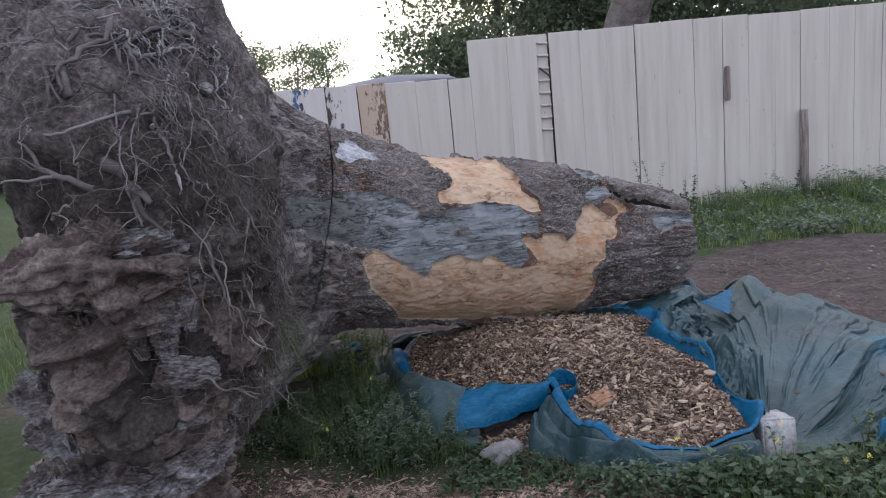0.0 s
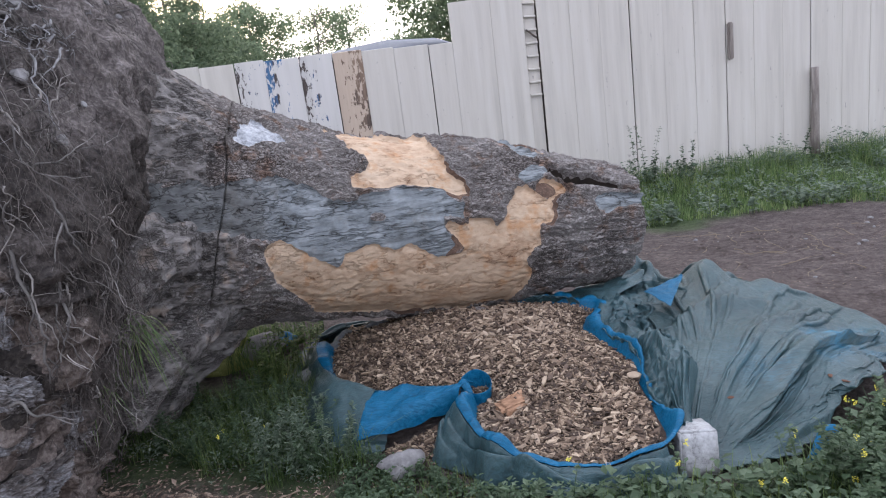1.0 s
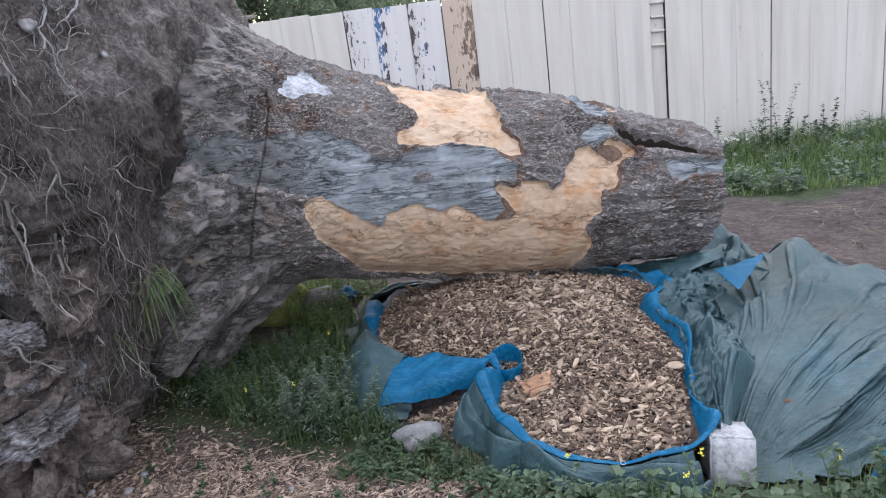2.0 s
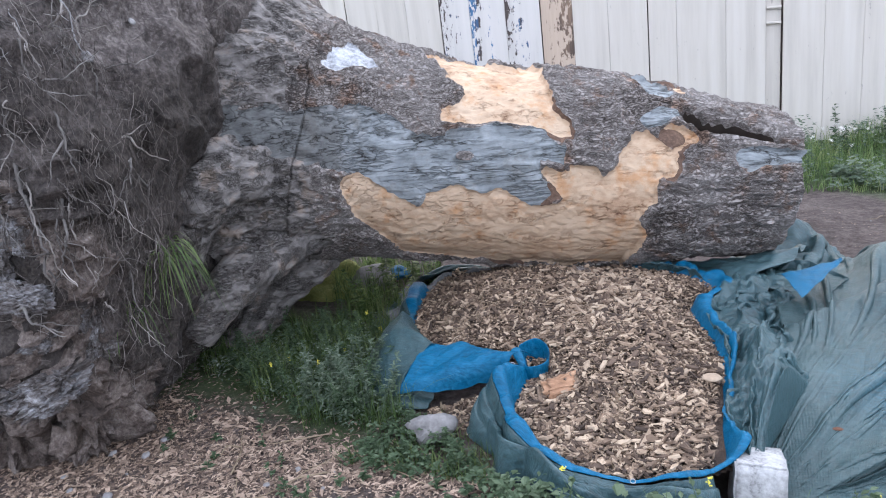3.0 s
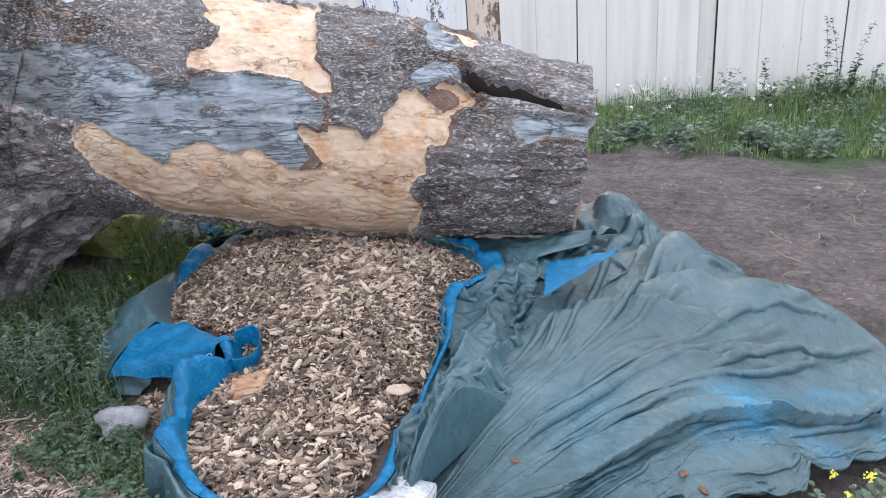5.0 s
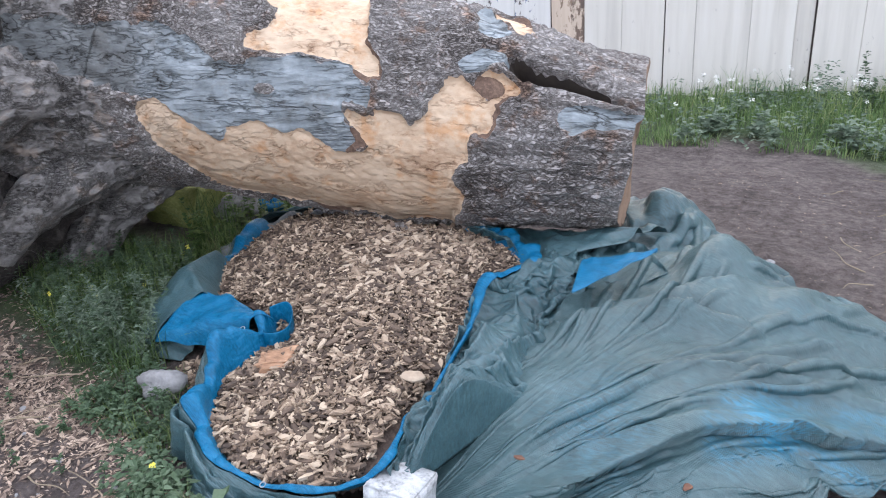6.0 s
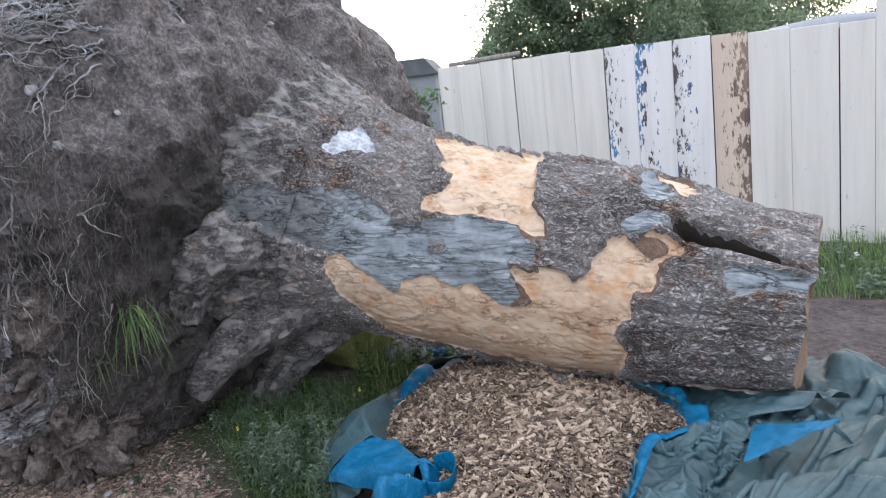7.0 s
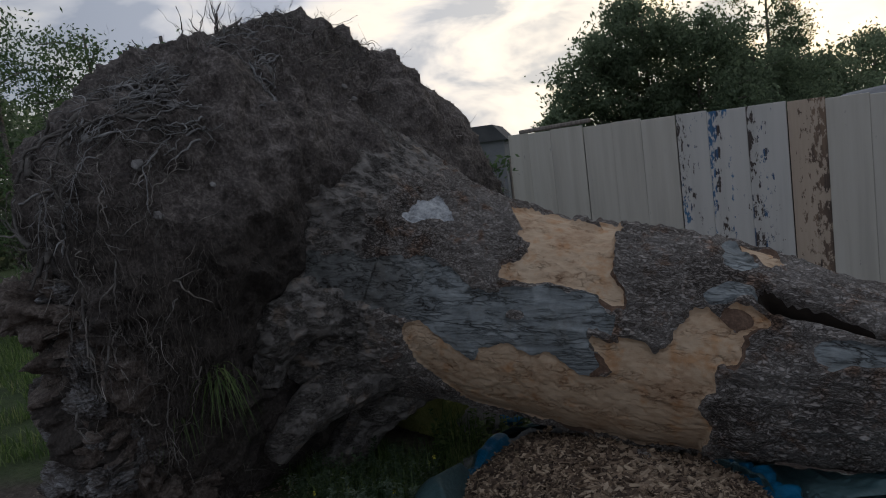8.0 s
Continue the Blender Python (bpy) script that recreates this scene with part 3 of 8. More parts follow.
def build_ground():
    near = np.arange(-7, 9.001, 0.07)
    far = np.array([1.0, 3, 6, 12, 25, 60, 140, 400])
    xs = np.concatenate([-7 - far[::-1], near, 9 + far])
    ys = np.concatenate([-3 - far[::-1], np.arange(-3, 12.001, 0.07), 12 + far])
    gx, gy = np.meshgrid(xs, ys)
    v = np.stack([gx, gy, ground_z(gx, gy)], axis=-1).reshape(-1, 3)
    ob = mesh_ob("ground", v, grid_faces(len(ys), len(xs)), "earth", attribute=("turf", turf_amount(gx, gy).ravel()))
    tagged(ob, "trodden brown earth with shreds of wood and turf", "ground", kind="structure")


build_ground()

# ---- fence ----
FENCE_TURN = math.degrees(math.atan(0.294))
FENCE_LEN = math.sqrt(1 + 0.294 ** 2)          # fence length for a metre of x


def fence_pose(x, z=0.0, out=0.0):
    """A pose on the fence's front face at the plan's x; out: metres towards the yard."""
    n = Vector((0.294, -1.0, 0)).normalized()
    p = Vector((x, 10.05 + 0.294 * x, z)) + n * out
    return pose(p.x, p.y, p.z, 0, 0, FENCE_TURN)


SEAMS = [-4.41, -4.14, -3.84, -3.43, -3.08, -2.75, -2.38, -2.06, -1.68, -1.31, -0.98, -0.62, -0.22, 0.06, 0.54, 0.92, 1.08,
         1.47, 1.83, 2.21, 2.62, 3.02, 3.43, 3.80, 4.19, 4.57, 5.01, 5.40, 5.83, 6.2, 6.6, 7.0, 7.4, 7.8, 8.3, 8.7, 9.1, 9.6]
WIDE = {-3.43, -2.38, -1.31, -0.22, 1.08, 2.21, 3.43, 4.57, 5.83}


def build_fence():
    fence = thing("board_fence", "tall limewashed wooden board fence with flaking paint", "fence", kind="structure")
    rng = random.Random(4)
    for a, b in zip(SEAMS[:-1], SEAMS[1:]):
        top = 2.09 if a >= 0.06 else 1.65 + 0.025 * max(0.0, -a)
        top += rng.uniform(-0.012, 0.012)
        ladder = abs(a - 0.92) < 0.01
        gap_a = 0.006 if a in WIDE else 0.0011
        gap_b = 0.006 if b in WIDE else 0.0011
        w = (b - a) * FENCE_LEN - gap_a - gap_b
        mat = "fence"
        if -2.39 < a < -1.32:
            mat = "fence_blue"
        elif abs(a + 1.31) < 0.01:
            mat = "fence_brown"
        h = top + 0.48
        bm = box((w, 0.026, h), (0, 0, 0), 0.004)
        board = part("board", bm, mat, fence, "narrow recessed board" if ladder else "")
        depth = (-0.045 if ladder else rng.uniform(-0.005, 0.005))
        board.matrix_world = fence_pose((a + b) / 2 + (gap_a - gap_b) / 2, top - h / 2, depth) @ pose(0, 0, 0, rng.uniform(-0.2, 0.2), 0, rng.uniform(-0.25, 0.25))
    # dark backing behind the joints
    v = []
    for x, z in ((-4.40, -0.45), (9.6, -0.45), (9.6, 2.0), (0.08, 2.0), (0.08, 1.58), (-4.40, 1.66)):
        m = fence_pose(x, z, -0.06)
        v.append(m.translation)
    back = fence_pose(0, 0, -0.02).translation - fence_pose(0, 0, 0).translation
    verts = [tuple(p) for p in v] + [tuple(p + back) for p in v]
    faces = [tuple(range(6)), tuple(range(11, 5, -1))] + [(i, i + 6, (i + 1) % 6 + 6, (i + 1) % 6) for i in range(6)]
    mesh_ob("backing", verts, faces, "fence_edge", fence, "dark weathered boards behind the joints", smooth=False)
    for k in range(8):
        z = 1.98 - k * 0.155
        slat = part("slat", box((0.15, 0.03, 0.022), (0, 0, 0), 0.004), "fence", fence)
        slat.matrix_world = fence_pose(1.0, z, -0.012) @ pose(0, 0, 0, 0, rng.uniform(-5, 5), 0)
    brace = part("brace", box((0.17, 0.02, 0.02), (0, 0, 0), 0.003), "fence_edge", fence)
    brace.matrix_world = fence_pose(1.0, 1.62, 0.012) @ pose(0, 0, 0, 0, 40, 0)
    batten = part("batten", box((0.95, 0.07, 0.05), (0, 0, 0), 0.012), "old_board", fence, "pale batten lying along the top")
    batten.matrix_world = fence_pose(-3.8, 1.785, -0.02) @ pose(0, 0, 0, 0, -1.5, 0)
    hinge = part("hinge_block", box((0.07, 0.06, 0.46), (0, 0, 0), 0.015, 2), "old_board", fence, "grey weathered wooden block")
    hinge.matrix_world = fence_pose(3.47, 1.22, 0.045)
    return fence


build_fence()

post_v, post_f = tube([(0.02, 0, -0.1), (0.0, 0, 0.3), (0.005, 0, 0.8), (-0.01, 0, 1.15)], [0.06, 0.055, 0.05, 0.045], 10, 0.25, 3, grain=5)
post = mesh_ob("wooden_post", post_v, post_f, "old_board")
post.matrix_world = fence_pose(4.58, -0.4, 0.09)
tagged(post, "short grey weathered post against the fence", "post")


# ---- fallen tree ----
# local frame of the log: s along it, lat towards the yard, z up
U, N, O = Vector((0.951, 0.309, 0)), Vector((0.309, -0.951, 0)), Vector((0.2, 5.07, 0))
UN, NN, ON = np.array(U), np.array(N), np.array(O)


def place(s, lat, z):
    """World points from log coordinates."""
    s, lat, z = np.broadcast_arrays(np.asarray(s, float), np.asarray(lat, float), np.asarray(z, float))
    return ON + s[..., None] * UN + lat[..., None] * NN + z[..., None] * np.array([0, 0, 1.0])


LOG_S = [-1.45, -1.2, -1.0, -0.85, -0.6, -0.4, 0.0, 0.4, 0.9, 1.28]
LOG_R = [0.82, 0.68, 0.60, 0.555, 0.50, 0.468, 0.45, 0.43, 0.405, 0.39]
LOG_Z = [0.92, 0.86, 0.80, 0.76, 0.69, 0.66, 0.645, 0.575, 0.50, 0.48]

SIDE_S = [-1.45, -1.2, -1.0, -0.85, -0.6, -0.4, -0.2, 0.0, 0.2, 0.4, 0.7, 0.9, 1.1, 1.28]
LOG_TOP = [1.85, 1.65, 1.51, 1.405, 1.29, 1.212, 1.165, 1.122, 1.08, 1.03, 0.95, 0.875, 0.808, 0.76]
LOG_BOTTOM = [0.14, 0.24, 0.265, 0.27, 0.22, 0.19, 0.16, 0.145, 0.122, 0.115, 0.120, 0.120, 0.125, 0.125]

# outlines of the peeled and weathered places: (s, degrees round the log, 0 = facing the yard, 90 = top)
PEEL_LOW = [(-0.83, -2), (-0.76, 4), (-0.71, 4), (-0.66, 2), (-0.62, -4), (-0.54, -6), (-0.50, -10), (-0.47, -10), (-0.44, -2), (-0.34, 2), (-0.24, 0), (-0.10, -4),
            (0.01, -12), (0.08, -10), (0.16, -4), (0.12, 2), (0.07, 8), (0.09, 13), (0.16, 9), (0.25, 15), (0.30, 14), (0.35, 8), (0.42, 14), (0.45, 25), (0.50, 35), (0.56, 38),
            (0.60, 32), (0.69, 24), (0.65, 12), (0.59, 7), (0.58, -6), (0.50, -17), (0.54, -30), (0.42, -67), (0.0, -68), (-0.40, -64), (-0.64, -54), (-0.69, -38), (-0.77, -27), (-0.82, -12)]
PEEL_TOP = [(-0.47, 92), (-0.43, 106), (-0.12, 112), (0.03, 108), (0.10, 88), (0.13, 64), (0.16, 44), (0.23, 36), (0.23, 28), (0.18, 28), (0.11, 33), (-0.03, 33), (-0.14, 32),
            (-0.28, 34), (-0.36, 34), (-0.36, 39), (-0.25, 50), (-0.25, 58), (-0.35, 71)]
PEEL_RIDGE = [(0.52, 104), (0.60, 104), (0.71, 102), (0.79, 86), (0.75, 78), (0.66, 84)]
PEEL_SPOT = [(0.57, 61), (0.65, 61), (0.70, 57), (0.63, 56)]
PEEL_CRUST = [(0.64, 40), (0.70, 43), (0.79, 38), (0.78, 34), (0.73, 31), (0.69, 27), (0.66, 25)]
GREY_FRONT = [(-1.27, 19), (-1.06, 25), (-0.87, 30), (-0.72, 33), (-0.58, 32), (-0.48, 27), (-0.30, 29), (-0.13, 31), (-0.01, 30), (0.11, 34), (0.16, 24), (0.20, 24), (0.18, 14),
              (0.14, 16), (0.07, 15), (0.07, 6), (0.16, -2), (0.07, -11), (0.01, -13), (-0.10, -6), (-0.34, 0), (-0.47, -12), (-0.54, -7), (-0.62, -5), (-0.71, 3), (-1.0, 6), (-1.30, 6)]
GREY_KNOT = [(0.90, 24), (0.91, 30), (1.0, 36), (1.15, 39), (1.26, 36), (1.24, 22), (1.13, 26), (1.03, 24), (0.95, 17)]
GREY_SMALL = [(0.53, 46), (0.57, 52), (0.67, 57), (0.71, 50), (0.66, 42), (0.56, 40)]
GREY_TOP = [(0.53, 100), (0.66, 82), (0.70, 73), (0.64, 64), (0.57, 69)]
PAINT_TOP = [(-0.87, 48), (-0.84, 58), (-0.80, 72), (-0.71, 68), (-0.65, 60), (-0.68, 56), (-0.82, 47)]
PAINT_TIP = [(-1.24, 18), (-1.17, 22), (-1.10, 24), (-1.17, 20)]
PAINT_KNOT = [(0.90, 20), (0.96, 20), (0.95, 17), (0.91, 16)]
BARK_SCRAP = [(-0.17, 97), (-0.08, 100), (-0.02, 97), (-0.05, 93), (-0.14, 92)]


def log_point(s, deg, r):
    """World points on the log: an egg-shaped section with its own top and bottom."""
    a = np.radians(deg)
    k = np.sin(a)
    mid, size = np.interp(s, LOG_S, LOG_Z), r / np.interp(s, LOG_S, LOG_R)
    reach = np.where(k > 0, np.interp(s, SIDE_S, LOG_TOP) - mid, mid - np.interp(s, SIDE_S, LOG_BOTTOM))
    back = 1 + 0.05 * np.exp(-((deg - 116) / 20) ** 2)
    return place(s, 0.03 + r * back * np.cos(a), mid + reach * size * back * k)


def build_trunk(tree):
    rows = np.sort(np.concatenate([np.arange(-1.45, 1.172, 0.0075), -1.035 + np.array([-0.005, -0.0028, 0.0, 0.0028, 0.005])]))
    degs = np.concatenate([np.arange(-180, -70, 1.5), np.arange(-70, 115, 0.8), np.arange(115, 180, 1.5)])
    ss, dd = np.meshgrid(rows, degs, indexing="ij")
    kerf = np.abs(ss + 1.035)
    cut = np.interp(dd, [-180, -75, -37, -20, -8, 4, 16, 26, 36, 51, 66, 100, 180], [-1.035, -1.13, -1.14, -1.083, -1.05, -1.015, -0.97, -0.94, -0.92, -0.90, -0.885, -0.88, -1.035])
    ss = ss + (cut + 1.035) * np.exp(-((ss + 1.035) / 0.24) ** 2) * smoothstep(-1.45, -1.40, ss)
    rad = np.interp(ss, LOG_S, LOG_R)
    a = np.radians(dd)
    p = np.stack([ss, rad * np.cos(a), rad * np.sin(a)], axis=-1).reshape(-1, 3)
    shape = ss.shape
    warp_s = (0.018 * fbm(p * 9, 5, 31, 0.6)).reshape(shape)
    warp_d = (2.3 * fbm(p * 9, 5, 37, 0.6)).reshape(shape)
    qs, qd = ss + warp_s, dd + warp_d
    k = 0.0079                                   # metres for a degree

    def zone(poly):
        w = [(x, y * k) for x, y in poly]
        return inside(qs, qd * k, w), edge_distance(qs, qd * k, w)

    kind = np.zeros(shape, int)                  # 0 bark, 1 grey, 2 inner bark, 3 peeled, 4 paint
    near_peel = np.full(shape, 9.0)
    peeled = np.zeros(shape, bool)
    for poly in (GREY_FRONT, GREY_KNOT, GREY_SMALL, GREY_TOP):
        kind[zone(poly)[0]] = 1
    for poly in (PEEL_LOW, PEEL_TOP, PEEL_RIDGE, PEEL_SPOT, PEEL_CRUST):
        i, d = zone(poly)
        peeled |= i
        near_peel = np.minimum(near_peel, np.where(i, 0, d))
    patch = fbm(p * 6, 3, 41).reshape(shape)
    rim = (near_peel < 0.002 + 0.024 * np.clip(patch, 0, 1)) & (patch > 0.2) & (ss > -0.4)
    kind[rim & (kind == 0)] = 2
    kind[(near_peel < 0.03) & (kind == 1) & (ss > 0.02) & (ss < 0.16) & (dd < 20) & (patch > -0.2)] = 2
    brown = np.hypot((ss - 0.655) / 0.062, (dd - 33) / 5.5) + 0.4 * patch < 1
    kind[brown] = 2
    kind[peeled & ~brown] = 3
    kind[zone(BARK_SCRAP)[0]] = 0
    kind[np.hypot((ss + 0.26) / 0.04, (dd - 16) / 2.6) + 0.3 * patch < 1] = 0
    for poly in (PAINT_TOP, PAINT_TIP, PAINT_KNOT):
        kind[zone(poly)[0]] = 4

    # relief of each surface
    along = p * np.array([5.0, 15.0, 15.0])
    ridge = 1 - np.abs(fbm(along, 4, 51, 0.6)).reshape(shape)
    plates = 1 - np.abs(fbm(p * np.array([14.0, 30.0, 30.0]), 2, 57)).reshape(shape)
    lumps = fbm(p * 2.2, 3, 61).reshape(shape)
    fine = fbm(p * 40, 2, 67).reshape(shape)
    adze = fbm(p * np.array([16.0, 26.0, 26.0]), 3, 71).reshape(shape)
    grain = fbm(p * np.array([3.0, 34.0, 34.0]), 3, 77).reshape(shape)
    pits = fbm(p * np.array([20.0, 42.0, 42.0]), 2, 79).reshape(shape)
    bark_h = 0.006 + 0.026 * (ridge - 0.55) + 0.018 * (plates - 0.6) + 0.004 * fine
    h = np.select([kind == 1, kind == 2, kind == 3, kind == 4],
                  [-0.006 + 0.007 * grain + 0.003 * fine, -0.006 + 0.007 * adze, -0.015 + 0.0040 * adze + 0.0028 * fine - 0.010 * np.clip(pits - 0.55, 0, 1), 0.0 + 0.012 * (ridge - 0.6)], bark_h)
    h = h + 0.016 * lumps
    # bark lips stand proud round the lower peel
    h = h + np.where((kind == 0) & (near_peel < 0.03), 0.006, 0)
    for _ in range(2):
        edge = np.zeros(shape, bool)
        for axis, step in ((0, 1), (0, -1), (1, 1), (1, -1)):
            edge |= np.roll(kind, step, axis) != kind
        soft = (h + np.roll(h, 1, 0) + np.roll(h, -1, 0) + np.roll(h, 1, 1) + np.roll(h, -1, 1)) / 5
        h = np.where(edge, soft, h)
    h = np.where((kerf < 0.002) & (dd > -60) & (dd < 96), -0.06, h)
    # open cleft between the two old stems, wide at the fork and closing towards the sawn end
    mid = np.interp(ss, [0.70, 0.78, 0.93, 1.03, 1.2], [54, 48, 47.5, 45, 39.5]) + 1.2 * patch
    half = np.interp(ss, [0.69, 0.73, 0.79, 0.93, 1.03, 1.2], [0, 6, 6.5, 4, 1.6, 1.0])
    seam = 1 / (1 + np.exp(np.clip((np.abs(dd - mid) - half) / 0.45, -30, 30))) * smoothstep(0.69, 0.74, ss)
    deep = np.interp(ss, [0.69, 0.74, 1.0, 1.07, 1.2], [0, 0.15, 0.14, 0.05, 0.035])
    swell = np.exp(-((dd - mid - 15) / 9) ** 2) * smoothstep(0.66, 0.85, ss)
    h = h - deep * seam + 0.03 * swell + 0.014 * np.exp(-((dd - mid + half + 2.5) / 2.2) ** 2) * smoothstep(0.70, 0.78, ss)
    # knots and burls
    for s0, d0, size, lift in ((0.98, 25, 0.09, 0.03), (0.66, 50, 0.10, 0.03), (-0.26, 16, 0.03, -0.008), (-0.9, 8, 0.08, 0.02)):
        h = h + lift * np.exp(-((ss - s0) ** 2 + ((dd - d0) * k) ** 2) / size ** 2)
    # stub of an old side root that lies along the upper flank
    h = h + 0.055 * np.exp(-((dd - 45 - 12 * (ss + 0.9)) / 5.0) ** 2) * smoothstep(-1.35, -1.2, ss) * smoothstep(-0.88, -0.905, ss)
    kind[(seam > 0.5) & (deep > 0.06)] = 5
    dusty = (ss + 0.10 * patch < -0.98) & (kind == 0)
    kind[dusty] = 6
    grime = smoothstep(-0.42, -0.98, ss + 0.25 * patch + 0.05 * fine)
    end_wave = 0.03 * np.sin(np.radians(dd)) + 0.012 * np.sin(np.radians(dd * 3)) + 0.035 * smoothstep(-60, 20, dd) * smoothstep(160, 100, dd) - 0.025 * smoothstep(36, 30, dd) * smoothstep(0, 20, dd)
    ss2 = ss + smoothstep(0.85, 1.18, ss) * end_wave
    f = grid_faces(len(rows), len(degs), True)
    names = ((0, "bark", "bark", "thick furrowed grey-brown bark"), (1, "weathered_wood", "grey_wood", "smooth blue-grey weathered wood"),
             (2, "inner_bark", "inner_bark", "red-brown inner bark"), (3, "peeled_wood", "bare_wood", "freshly peeled tan wood"),
             (4, "paint_patch", "white_paint", "pale white paint"), (5, "crack", "dark_hollow", "dark open crack"), (6, "dusty_bark", "dusty_bark", "dull bark coated with dry earth"))
    # pieces of one kind that do not touch are parts of their own; specks go to the bark around them
    mark = kind[:-1].copy()
    label_of = np.arange(mark.size).reshape(mark.shape)
    for _ in range(400):
        before = label_of.copy()
        for axis, step in ((0, 1), (0, -1), (1, 1), (1, -1)):
            other, kinds = np.roll(label_of, step, axis), np.roll(mark, step, axis)
            same = kinds == mark
            if axis == 0:
                same[0 if step == 1 else -1] = False
            label_of = np.where(same, np.minimum(label_of, other), label_of)
        if (before == label_of).all():
            break
    ids, counts = np.unique(label_of, return_counts=True)
    size_of = dict(zip(ids.tolist(), counts.tolist()))
    small = np.vectorize(size_of.get)(label_of) < 60
    mark = np.where(small & (mark != 0), 0, mark)
    # even out the stepped outlines between the kinds
    spot = np.stack([ss2, dd, h], axis=-1)
    down = np.zeros(shape, bool)
    side = np.zeros(shape, bool)
    differs = mark[:, 1:] != mark[:, :-1]
    down[:-1, 1:] = differs                      # edge from (i, j) to (i + 1, j)
    side[1:-1, :-1] = (mark[1:] != mark[:-1])[:, :-1]    # edge from (i, j) to (i, j + 1)
    for _ in range(2):
        total, count = np.zeros_like(spot), np.zeros(shape)
        total[:-1] += spot[1:] * down[:-1, :, None]
        count[:-1] += down[:-1]
        total[1:] += spot[:-1] * down[:-1, :, None]
        count[1:] += down[:-1]
        total[:, :-1] += spot[:, 1:] * side[:, :-1, None]
        count[:, :-1] += side[:, :-1]
        total[:, 1:] += spot[:, :-1] * side[:, :-1, None]
        count[:, 1:] += side[:, :-1]
        mean = total / np.maximum(count, 1)[..., None]
        spot = np.where((count > 1)[..., None], 0.5 * spot + 0.5 * mean, spot)
    v = log_point(spot[..., 0], spot[..., 1], rad + spot[..., 2]).reshape(-1, 3)
    fk, lab = mark.reshape(-1), label_of.reshape(-1)
    for code, name, mat, label in names:
        groups = [fk == code] if code in (0, 5, 6) else [(fk == code) & (lab == i) for i in np.unique(lab[fk == code])]
        for pick in groups:
            sub = f[pick]
            if len(sub):
                used, back = np.unique(sub, return_inverse=True)
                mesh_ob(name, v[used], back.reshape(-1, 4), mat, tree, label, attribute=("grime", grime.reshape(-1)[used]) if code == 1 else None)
    # sawn end
    ring = v.reshape(*shape, 3)[-1]
    c = ring.mean(axis=0)
    rings = [ring * (1 - t) + c * t for t in (0.0, 0.05, 0.3, 0.6, 0.9)]
    ev = np.vstack(rings + [c[None]])
    dent = 0.012 * fbm(ev * 9, 3, 81)
    ev = ev + np.outer(np.where(np.arange(len(ev)) < len(degs), 0, dent), UN)
    ef = [tuple(q) for q in grid_faces(5, len(degs), True)]
    n0 = 4 * len(degs)
    ef += [(n0 + i, n0 + (i + 1) % len(degs), len(ev) - 1) for i in range(len(degs))]
    mesh_ob("sawn_end", ev, ef, "end_grain", tree, "rough sawn end of the log")


PLATE_PHI = [0, 20, 31, 54, 72, 86, 98, 108, 120, 135, 148, 158, 170, 180, 205, 235, 270, 300, 318, 340, 360]
PLATE_R = [1.28, 1.38, 1.44, 1.34, 1.28, 1.38, 1.46, 1.47, 1.52, 1.62, 1.78, 1.80, 2.02, 1.90, 1.40, 1.22, 1.08, 1.26, 1.34, 1.26, 1.28]


def plate_surface(phi, psi):
    """Log coordinates on the upturned root plate; phi round it (0 = yard, 90 = up), psi from its trunk side (0) to its back (pi)."""
    r = np.interp(np.degrees(phi) % 360, PLATE_PHI, PLATE_R)
    rho = np.abs(np.sin(psi)) ** 0.65
    lat = 0.4 + r * rho * np.cos(phi)
    z = 0.95 + r * rho * np.sin(phi)
    c = np.cos(psi)
    s = -1.66 + 0.46 * np.sign(c) * np.abs(c) ** 0.6 - 0.16 * np.clip(z - 1.2, 0, 2) - 0.05 * np.clip(lat - 0.9, 0, 2) - 0.34 * smoothstep(0.75, -0.15, z)
    s = s + np.where(c > 0, 0.10 * np.exp(-((lat - 0.35) / 0.45) ** 2 - ((z - 1.65) / 0.40) ** 2) + 0.10 * np.exp(-((lat - 1.68) / 0.25) ** 2 - ((z - 0.95) / 0.30) ** 2), 0)
    s = s - 0.24 * np.exp(-((lat - 0.80) / 0.42) ** 2 - ((z - 0.66) / 0.36) ** 2) * (np.cos(psi) > 0)
    return s, lat, z


